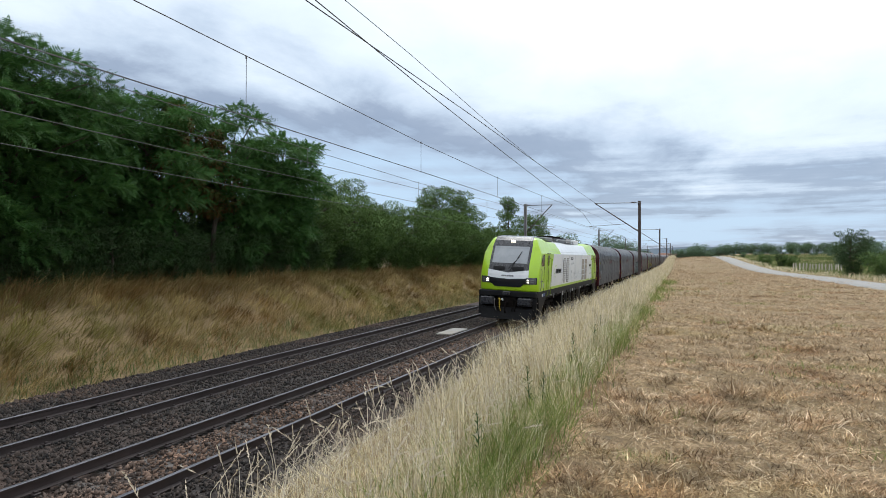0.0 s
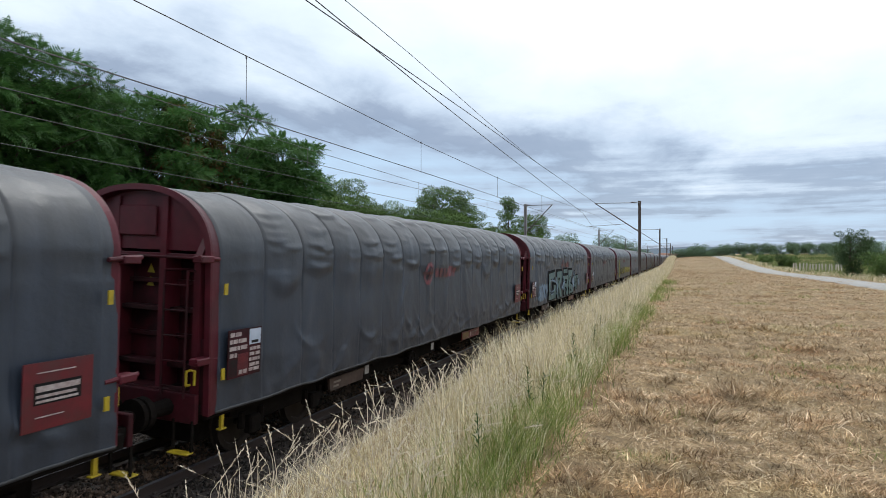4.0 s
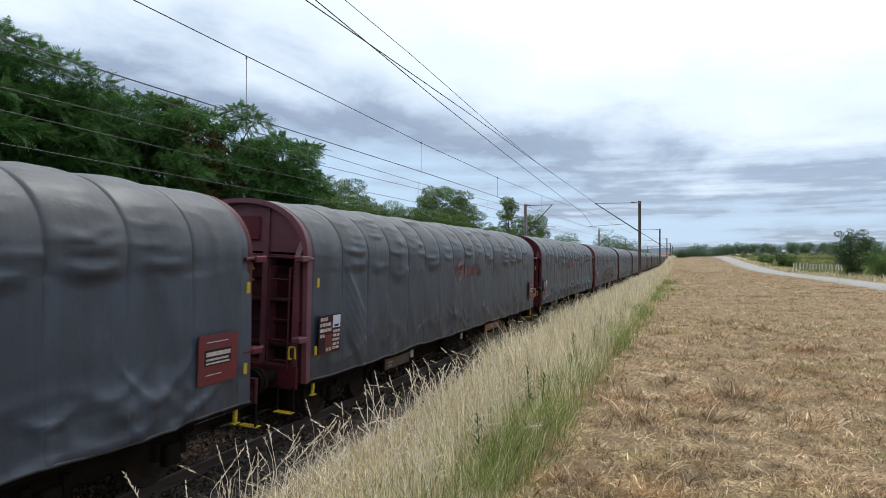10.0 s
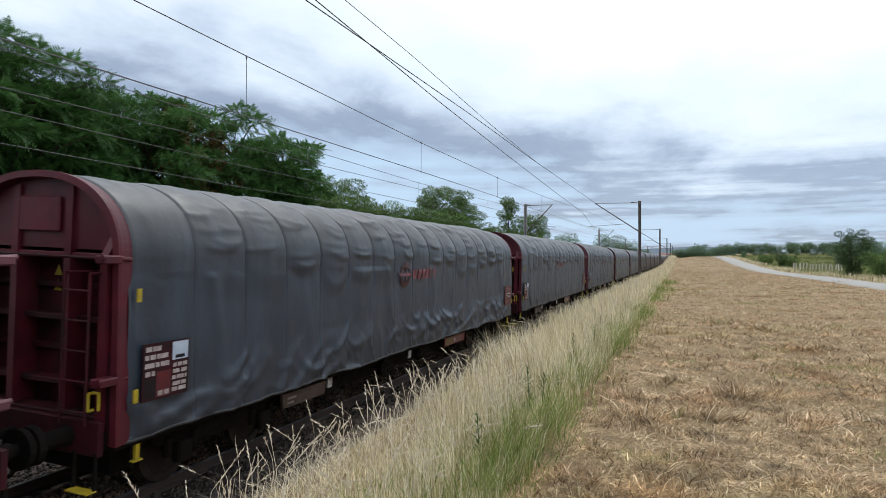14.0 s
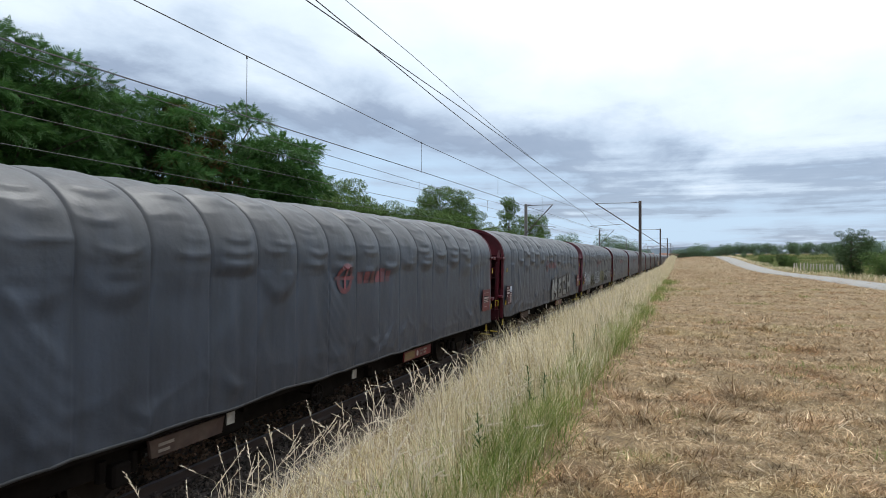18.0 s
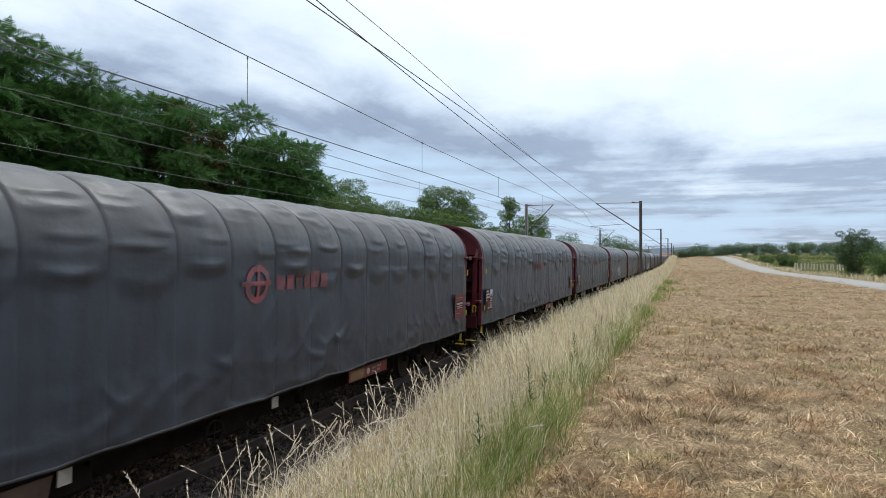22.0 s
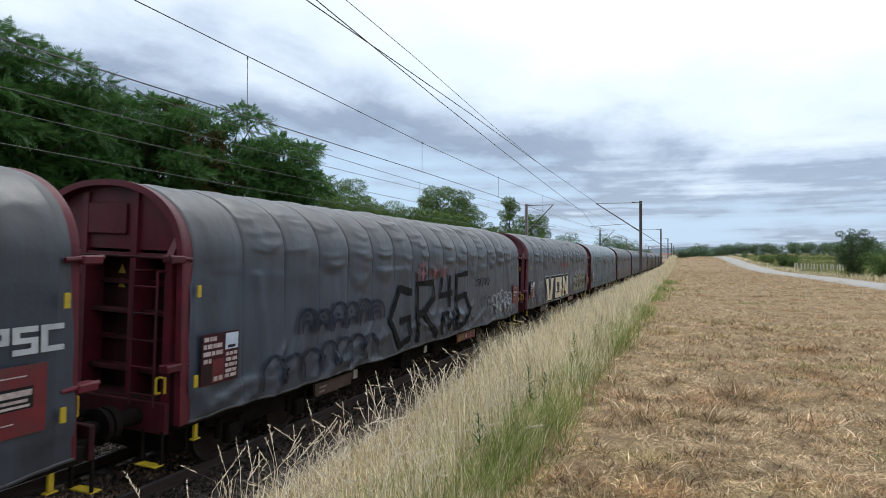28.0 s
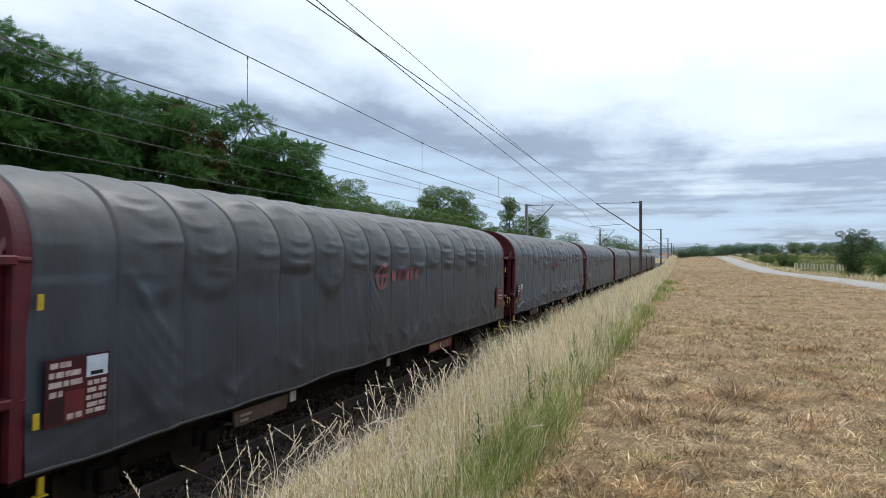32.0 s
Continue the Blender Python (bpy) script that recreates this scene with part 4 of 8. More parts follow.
def build_wires():
    far_ys = [59.0, 116.5, 175.0, 233.0, 291.0, 350.0]

    def run(near_points, x, z):
        return near_points + [(x, y, z) for y in far_ys]
    near = lambda x, pts: [(x, y, z) for y, z in pts]
    wire("messenger_wire", "thin dark messenger wire over the track", run(near(NEAR, [(-2, 7.2), (7.25, 6.95), (18.6, 6.71), (27.6, 6.66), (36.6, 6.74)]), NEAR + 0.2, 7.05), 0.009, 0.0)
    wire("contact_wire", "dark contact wire over the track", run(near(NEAR, [(-2, 5.7), (18.5, 5.81)]), NEAR + 0.1, 5.8), 0.010)
    wire("messenger_wire", "thin dark messenger wire over the track", run(near(FAR, [(-2, 7.0), (9.1, 6.78), (17.6, 6.6), (26.9, 6.53), (35.6, 6.62)]), FAR + 0.1, 6.95), 0.009, 0.0)
    wire("contact_wire", "dark contact wire over the track", run(near(FAR, [(-2, 6.05), (17.6, 6.18), (26.9, 6.25)]), FAR, 6.2), 0.009)
    wire("feeder_wire", "dark feeder cable high above the track", run(near(-7.2, [(-2, 8.45), (11.2, 8.40), (22.2, 8.35), (32.7, 8.2)]), -7.2, 8.02), 0.013)
    wire("crossing_wire", "dark contact wire sloping down at an overlap", near(-7.0, [(-2, 8.9), (11.3, 8.39), (18.3, 7.95), (26.1, 7.55), (36.3, 7.08), (49.2, 6.53)]) + [(NEAR, y, 6.1) for y in far_ys], 0.012)
    wire("feeder_wire", "dark feeder cable high above the track", run(near(-7.2, [(-2, 9.3), (12.9, 9.02), (16.7, 8.9), (24.7, 8.5), (33.5, 8.2)]), -7.2, 8.01), 0.009)
    wire("return_wire", "dark return wire on the far masts", run(near(-13.2, [(-2, 5.6), (9.2, 5.47), (17.0, 5.36), (30, 5.36)]), -13.4, 5.5), 0.010)
    wire("return_wire", "dark return wire on the far masts", run(near(-13.2, [(-2, 6.3), (9.2, 6.16), (17.0, 6.05), (30, 6.05)]), -13.4, 6.25), 0.010)
    for x, y, z0, z1 in ((NEAR, 9.9, 5.75, 6.87), (NEAR, 18.5, 5.77, 6.72), (NEAR, 27.4, 5.77, 6.68), (NEAR, 37, 5.77, 6.72), (FAR, 17.7, 6.05, 6.6), (FAR, 27.0, 6.0, 6.55), (FAR, 38.0, 5.97, 6.6)):
        bm = bmesh.new()
        rod(bm, (x, y, z0), (x, y, z1), 0.006, n=5)
        rod(bm, (x, y, z1 - 0.03), (x, y, z1 + 0.03), 0.016, n=6)
        tagged(new("dropper", mesh_from(bm, "dropper", M_WIRE)), "thin dropper hanging between messenger and contact wire", "dropper", "droppers of the overhead line")


build_wires()

# ---------------------------------------------------------------- distance


def build_distance():
    rng = np.random.default_rng(9)
    a = np.radians(np.arange(-75, 76, 1.0))
    R = 2300.0
    V, F = [], []
    for k, t in enumerate(a):
        h = 34 + 10 * math.sin(t * 9 + 1) + 5 * math.sin(t * 23) + 4 * rng.random() - 18 * float(step(0.0, 0.12, t))
        x, y = R * math.sin(t), R * math.cos(t)
        V += [(x, y, -5), (x * 1.15, y * 1.15, h)]
        if k:
            b = 2 * k
            F.append((b - 2, b, b + 1, b - 1))
    tagged(new("hills", arrays_mesh("hills", np.array(V), np.array(F), M_HILL, True)), "low blue-grey wooded hills on the horizon", "hill", kind="structure")
    bm = bmesh.new()
    box(bm, -5, 5, -4, 4, 0, 5)
    wall = mesh_from(bm, "wall", M_HOUSE)
    bm = bmesh.new()
    prism(bm, [(-4.6, 5.0), (4.6, 5.0), (0, 8.0)], "x", -5.3, 5.3)
    roof = mesh_from(bm, "roof", M_ROOF)
    bm = bmesh.new()
    box(bm, -0.5, 0.5, -4.06, -3.9, 1.4, 2.8)
    win = mesh_from(bm, "window", M_GLASSDARK)
    for k in range(14):
        x, y = -40 + 8.5 * k + rng.normal() * 4, 900 + rng.normal() * 60
        h = thing("house", "far white-rendered house with a tiled roof", "house", "houses of the far village", m=Matrix.Translation((x, y, -0.6 + 2 * rng.random())) @ Matrix.Rotation(rng.normal() * 0.5, 4, "Z"))
        share("wall", wall, h, pose(0, 0, 0))
        share("roof", roof, h, pose(0, 0, 0))
        for wx in (-3, 0, 3):
            share("window", win, h, pose(wx, 0, 0))
    # fence in the meadow
    bm = bmesh.new()
    rod(bm, (0, 0, -0.3), (0, 0, 0.98), 0.085, 0.075, 7)
    rod(bm, (0, 0, 0.98), (0, 0, 1.02), 0.075, 0.03, 7)
    post = mesh_from(bm, "post", M_POST)
    fence = thing("fence", "weathered wooden post and wire fence in the meadow", "fence")
    spots = [(13.4 + 0.40 * k, 92.0 + 0.2 * k) for k in range(16)]
    for x, y in spots:
        share("post", post, fence, pose(x, y, float(ground(x, y)) - 0.1 * rng.random(), 5 * rng.normal(), 5 * rng.normal(), 0))
    for hgt in (0.4, 0.8):
        bm = bmesh.new()
        tube(bm, [(x, y - 0.07, float(ground(x, y)) + hgt) for x, y in spots], 0.008, 4)
        part("fence_wire", bm, M_GALV, fence)


build_distance()
# ---------------------------------------------------------------- train: distance run by t seconds, and the track's lean
RUN = [(0.0, 0.15), (1.2, 19.6), (3.0, 48.5), (6.0, 97.5), (8.0, 129.6), (10.0, 161.85), (13.0, 209.75), (17.0, 272.52), (20.0, 319.3), (24.0, 381.72), (28.0, 443.45), (32.0, 505.4)]


def on_track(s):
    return pose(NEAR, s, 0.03, 0, CANT, 0)


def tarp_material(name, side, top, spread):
    """PVC cover: plain side, colour lightened above the shoulder for skylight and dust with a ragged lower edge,
    streaks of dirt running down.
    """
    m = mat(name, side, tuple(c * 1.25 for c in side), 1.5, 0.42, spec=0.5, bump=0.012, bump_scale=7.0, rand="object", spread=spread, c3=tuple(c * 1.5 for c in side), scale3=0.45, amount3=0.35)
    nt = m.node_tree
    N, L = nt.nodes.new, nt.links.new
    b = nt.nodes["Principled BSDF"]
    old = b.inputs["Base Color"].links[0].from_socket
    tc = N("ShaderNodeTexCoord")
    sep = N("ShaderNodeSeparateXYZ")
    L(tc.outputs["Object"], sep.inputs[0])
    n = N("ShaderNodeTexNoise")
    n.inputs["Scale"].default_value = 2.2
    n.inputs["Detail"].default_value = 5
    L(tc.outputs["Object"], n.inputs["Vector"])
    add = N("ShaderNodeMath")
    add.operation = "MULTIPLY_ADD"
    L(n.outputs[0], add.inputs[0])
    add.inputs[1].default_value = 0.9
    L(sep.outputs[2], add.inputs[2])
    # Height mask: skylight on the roof is put into the colour, along with dust.
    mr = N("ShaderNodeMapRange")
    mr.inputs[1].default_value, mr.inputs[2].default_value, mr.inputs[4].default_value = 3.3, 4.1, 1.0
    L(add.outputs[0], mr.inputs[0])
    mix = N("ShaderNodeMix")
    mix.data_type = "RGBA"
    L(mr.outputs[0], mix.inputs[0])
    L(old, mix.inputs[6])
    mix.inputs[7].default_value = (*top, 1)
    mp = N("ShaderNodeMapping")
    mp.inputs["Scale"].default_value = (0.6, 2.2, 0.16)
    L(tc.outputs["Object"], mp.inputs[0])
    n2 = N("ShaderNodeTexNoise")
    n2.inputs["Scale"].default_value = 2.0
    n2.inputs["Detail"].default_value = 6
    L(mp.outputs[0], n2.inputs["Vector"])
    m2 = N("ShaderNodeMapRange")
    m2.inputs[1].default_value, m2.inputs[2].default_value, m2.inputs[3].default_value, m2.inputs[4].default_value = 0.35, 0.7, 0.8, 1.25
    L(n2.outputs[0], m2.inputs[0])
    h = N("ShaderNodeHueSaturation")
    L(m2.outputs[0], h.inputs["Value"])
    L(mix.outputs[2], h.inputs["Color"])
    L(h.outputs[0], b.inputs["Base Color"])
    return m


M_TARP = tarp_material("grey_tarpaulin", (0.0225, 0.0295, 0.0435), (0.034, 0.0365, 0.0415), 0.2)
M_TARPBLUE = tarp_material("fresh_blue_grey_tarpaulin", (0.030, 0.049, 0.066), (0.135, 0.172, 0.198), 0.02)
M_OXIDE = mat("red_oxide_steel", (0.088, 0.0095, 0.018), (0.050, 0.0065, 0.012), 2.2, 0.5, 0.0, 0.003, rand="object", spread=0.2, c3=(0.06, 0.018, 0.022), scale3=0.8, amount3=0.5, spec=0.3)
M_MAUVE = mat("faded_mauve_oxide_steel", (0.125, 0.036, 0.054), (0.085, 0.025, 0.037), 2.0, 0.55, 0.0, 0.003, rand="object", spread=0.12, c3=(0.075, 0.03, 0.04), scale3=1.1, amount3=0.6)
# Oxide darkened for the shade at the wagon ends, together with brake dust.
M_OXIDESHADEDIRTY = mat("red_oxide_with_shade_and_brake_dust", (0.048, 0.006, 0.011), (0.020, 0.005, 0.007), 2.6, 0.65, 0.0, 0.003, rand="object", spread=0.35, c3=(0.011, 0.008, 0.008), scale3=1.3, amount3=0.65, spec=0.2)
M_HEM = mat("dusty_tarpaulin_hem", (0.026, 0.029, 0.034), (0.050, 0.053, 0.058), 4, 0.6)
M_GRIME = mat("grimy_underframe", (0.006, 0.005, 0.0046), (0.012, 0.010, 0.009), 5, 0.9, 0.0, 0.004, spec=0.06)
M_RUSTPLATE = mat("rusty_side_plate", (0.062, 0.036, 0.028), (0.036, 0.022, 0.018), 4, 0.8, c3=(0.11, 0.085, 0.065), scale3=1.5)
M_YELLOW = mat("yellow_paint", (0.44, 0.33, 0.012), (0.30, 0.22, 0.015), 8, 0.5)
M_WHITE = mat("white_marking", (0.62, 0.62, 0.62), (0.45, 0.44, 0.43), 6, 0.6)
M_REDPANEL = mat("red_panel", (0.12, 0.008, 0.014), (0.07, 0.008, 0.012), 4, 0.5, c3=(0.07, 0.025, 0.026), scale3=2.0, amount3=0.5)
M_OCHRE = mat("ochre_label_print", (0.20, 0.13, 0.05), (0.11, 0.075, 0.04), 12, 0.7, stretch=(1, 0.2, 3))
M_PALELABEL = mat("dirty_white_plate", (0.34, 0.33, 0.31), (0.22, 0.21, 0.20), 8, 0.7)
M_CARD = mat("pale_blue_card", (0.45, 0.50, 0.60), (0.36, 0.42, 0.52), 6, 0.5)
M_PLATEGREY = mat("grey_brown_box", (0.22, 0.19, 0.16), (0.13, 0.11, 0.095), 5, 0.8)
M_DUSTYWHITE = mat("dusty_white_print", (0.44, 0.385, 0.375), (0.24, 0.18, 0.175), 14, 0.6)
M_LOGO = mat("faded_red_print", (0.17, 0.034, 0.042), (0.055, 0.032, 0.042), 5, 0.5, rand="object", spread=0.6)
M_WHEEL = mat("wheel_steel", (0.016, 0.013, 0.012), (0.03, 0.025, 0.022), 6, 0.6, 0.2, spec=0.3)
M_BLACKP = mat("black_paint", (0.004, 0.004, 0.005), (0.009, 0.009, 0.010), 5, 0.6, spec=0.22)

LEN, W0, W1 = 19.9, 0.72, 19.0      # length over buffers, ends of the covered body
NB = 17
BAY = (W1 - W0 - 0.3) / NB


def section(f):
    """Cover's cross-section, f from -1 (foot on -x) over 0 (crown) to 1 (foot on +x): x, z and the outward normal."""
    s = 1 if f >= 0 else -1
    a = abs(f)
    if a > 0.5:
        t = (a - 0.5) / 0.5
        return s * (1.385 + 0.055 * t), 3.12 - 2.17 * t, s * 1.0, 0.03
    th = math.pi / 2 * (1 - a / 0.5)
    c, sn = math.cos(th) ** 0.88, math.sin(th) ** 0.92
    return s * 1.385 * c, 3.12 + 1.03 * sn, s * math.cos(th), math.sin(th)


class Cover:
    """The hang of one tarpaulin: how far it stands off its section at y and f."""

    def __init__(self, seed):
        rng = random.Random(seed)
        self.seed = seed
        self.rumple = {2: 1.25, 4: 0.35, 9: 0.9}.get(seed, 0.6)
        self.off = Vector((seed * 7.3, seed * 3.1, 0))
        self.flap = [0.3 + 0.8 * rng.random() for _ in range(NB + 2)]
        self.billow = [0.55 + 0.55 * rng.random() for _ in range(NB + 2)]
        # where each bay's roof cloth ends over the shoulder: height, sag of the edge, depth of the fade, size of the lip
        self.edge = []
        for k in range(NB + 2):
            kind = rng.random()
            if kind < 0.4:
                self.edge.append((3.06 + rng.uniform(-0.06, 0.06), rng.uniform(0.06, 0.16), 0.16, rng.uniform(0.6, 1.0)))
            elif kind < 0.75:
                self.edge.append((2.98 + rng.uniform(-0.05, 0.1), rng.uniform(0.2, 0.4), 0.22, 0.2))
            else:
                self.edge.append((3.02, rng.uniform(0.0, 0.1), 0.5, 0.0))
        self.smile = [[(rng.uniform(3.08, 4.0), rng.choice((0.25, 0.45, 0.8, 1.1)), rng.uniform(0.5, 1.6), rng.uniform(-0.28, 0.28)) for _ in range(8)] for _ in range(NB + 2)]
        self.fan = [(2.0, 1, rng.choice((0, 1, 1)), rng.uniform(0.6, 1.0))] + [(rng.uniform(4.0, 17.5), rng.choice((-1, 1)), 1, rng.uniform(0.15, 0.55)) for _ in range(3)]
        self.swag = [(rng.uniform(2.5, 18.4), rng.uniform(-0.5, 0.5), rng.uniform(0.2, 0.8)) for _ in range(9)]
        self.pocket = [(rng.uniform(2.5, 18.2), rng.uniform(1.12, 1.65), rng.uniform(-0.9, 0.9), rng.uniform(0.18, 0.5), rng.uniform(0.25, 0.9)) for _ in range(24)]

    def offset(self, y, f, x, z):
        q = (y - W0 - 0.15) / BAY
        bay = min(max(int(q), 0), NB - 1)
        u = min(max(q - bay, 0), 1)
        a = abs(f)
        arch = math.sin(math.pi * u ** 1.15) ** 0.6
        zc, sag, fade, lip = self.edge[bay]
        e = z - (zc - sag * 4 * u * (1 - u))
        t = min(max((e + fade) / fade, 0.0), 1.0)
        roof = t * t * (3 - 2 * t)
        calm = 0.15 if bay == 0 or bay == NB - 1 else 1.0
        d = self.billow[bay] * 0.055 * arch * roof * calm
        d += calm * lip * 0.042 * max(0.0, 1 - (abs(u - 0.5) / 0.36) ** 2) * math.exp(-((e - 0.03) / (0.06 if e > 0.03 else 0.03)) ** 2)
        seam = max(0.0, 1 - min(u, 1 - u) / 0.03)
        d -= (0.028 if a < 0.52 else 0.028 - 0.022 * min(1, (a - 0.52) / 0.2)) * seam ** 0.8
        if a < 0.55:
            d += 0.012 * noise.noise(Vector((x * 0.9, y * 1.6, z)) * 1.5 + self.off)
            w2 = noise.noise(Vector((y * 1.7, x * 2.2, self.seed * 5.1)))
            d += 0.012 * max(0.0, 1 - abs(w2) * 5) * arch
            for zs, size, bow, shift in self.smile[bay]:
                w = u - 0.5 - shift
                g = (z - zs - bow * 0.5 * w * w) / (0.03 + 0.02 * size)
                if abs(g) < 3:
                    d += 0.024 * calm * size * max(0.0, 1 - (abs(w) / 0.36) ** 3) * math.exp(-0.7 * g * g if g > 0 else -4 * g * g)
        else:
            d += 0.022 * noise.noise(Vector((x * 0.3, y * 0.75, z * 0.35)) + self.off)
            d += 0.006 * noise.noise(Vector((x, y * 2.2, z * 1.2)) * 1.7 + self.off)
            fold = noise.noise(Vector((y * 1.1 + 0.3 * z, z * 0.25, self.seed * 2.7)))
            d += 0.022 * max(0.0, 1 - abs(fold) * 4) * self.flap[bay] * (0.4 + 0.6 * self.rumple)
        if a > 0.80:
            k = min(1.0, (a - 0.80) / 0.12)
            r1 = noise.noise(Vector((y * 0.9 - 0.9 * z, z * 1.6, self.seed * 3.3)))
            r2 = noise.noise(Vector((y * 2.0 + 1.3 * z, z * 2.2, self.seed * 6.1)))
            d += k * self.rumple * (0.045 * max(0.0, 1 - abs(r1) * 5) + 0.02 * max(0.0, 1 - abs(r2) * 6) + 0.045 * noise.noise(Vector((y * 0.5, self.seed * 1.7, 1.0))))
        if f > 0.45:
            # long slanting folds that fan out from the shoulder
            for y0, side, on, size in self.fan:
                if not on or not 0 < (y - y0) * side < 1.9:
                    continue
                for j in range(5):
                    top = 3.02 - 0.27 * j
                    drop = top - z
                    if 0.0 < drop < 1.15:
                        g = ((y - y0) * side - 0.06 - 0.72 * drop ** 1.25) / (0.05 + 0.05 * drop)
                        if abs(g) < 3:
                            d += 0.052 * size * math.exp(-g * g if g < 0 else -0.45 * g * g) * math.sin(math.pi * min(1.0, drop / 1.15)) ** 0.6
            for y0, lean, size in self.swag:
                g = (y - y0 - lean * (z - 2.0)) / 0.09
                if abs(g) < 3:
                    d += 0.032 * size * math.exp(-g * g) * max(0.0, 1 - abs(z - 2.1) / 0.9)
            for y0, z0, lean, wide, size in self.pocket:
                h = (y - y0) / wide
                if abs(h) < 1.6:
                    e = (z - z0 - lean * (y - y0) - 0.22 * h * h) / 0.075
                    if abs(e) < 3:
                        d += 0.075 * self.rumple * size * math.exp(-h * h * 1.4) * math.exp(-(e if e > 0 else 2.2 * e) ** 2)
        if a > 0.9:
            d += 0.02 * noise.noise(Vector((y * 2.1, self.seed, 3)))
        return d

    def at(self, y, z, lift=0.012):
        """The point of the flank towards the bank at y and height z."""
        f = 0.5 + 0.5 * (3.12 - z) / 2.17
        x, zz, nx, nz = section(f)
        return x + self.offset(y, f, x, z) + lift


def tarp_mesh(cover, material):
    fs = [-1, -0.86, -0.7, -0.58, -0.5] + [-0.44 + 0.08 * k for k in range(7)] + [0.08 + 0.0113 * k for k in range(29)] + [0.41 + 0.011 * k for k in range(18)] + [0.612 + 0.0145 * k for k in range(27)] + [1.0]
    us = [0.0, 0.015, 0.03, 0.06, 0.11, 0.17, 0.235, 0.30, 0.37, 0.44, 0.51, 0.58, 0.65, 0.72, 0.79, 0.855, 0.91, 0.955, 0.97, 0.985]
    ys = [W0 + 0.1] + [W0 + 0.15 + BAY * (k + u) for k in range(NB) for u in us] + [W1 + 0.04]
    ny = len(ys) - 1
    V = []
    for y in ys:
        for f in fs:
            x, z, nx, nz = section(f)
            d = cover.offset(y, f, x, z)
            if f > 0 and 1.3 < z < 2.2 and (0.85 < y < 1.85 or 17.75 < y < 18.75):
                d = min(d, 1.478 - x)
            if abs(f) > 0.9:
                z += 0.06 * noise.noise(Vector((y * 0.8, cover.seed, 0)))
            V.append((x + nx * d, y, z + nz * d))
    n = len(fs)
    i = (np.arange(ny)[:, None] * n + np.arange(n - 1)[None]).ravel()
    return arrays_mesh("tarpaulin", np.array(V), np.stack([i, i + n, i + n + 1, i + 1], 1), material, True)


def hem_mesh(cover):
    """Doubled, dusty hem along the foot of the cover on the side of the bank."""
    ys = np.linspace(W0 + 0.1, W1 + 0.04, 180)
    x0, z0, nx, nz = section(1)
    V = []
    for y in ys:
        d = cover.offset(y, 1, x0, z0)
        z = z0 + nz * d + 0.06 * noise.noise(Vector((y * 0.8, cover.seed, 0)))
        for a, b in ((0.001, 0.03), (0.008, 0.022), (0.009, -0.008), (-0.008, -0.010)):
            V.append((x0 + nx * d + a, y, z + b))
    i = (np.arange(len(ys) - 1)[:, None] * 4 + np.arange(3)[None]).ravel()
    return arrays_mesh("hem", np.array(V), np.stack([i, i + 1, i + 5, i + 4], 1), M_HEM, True)


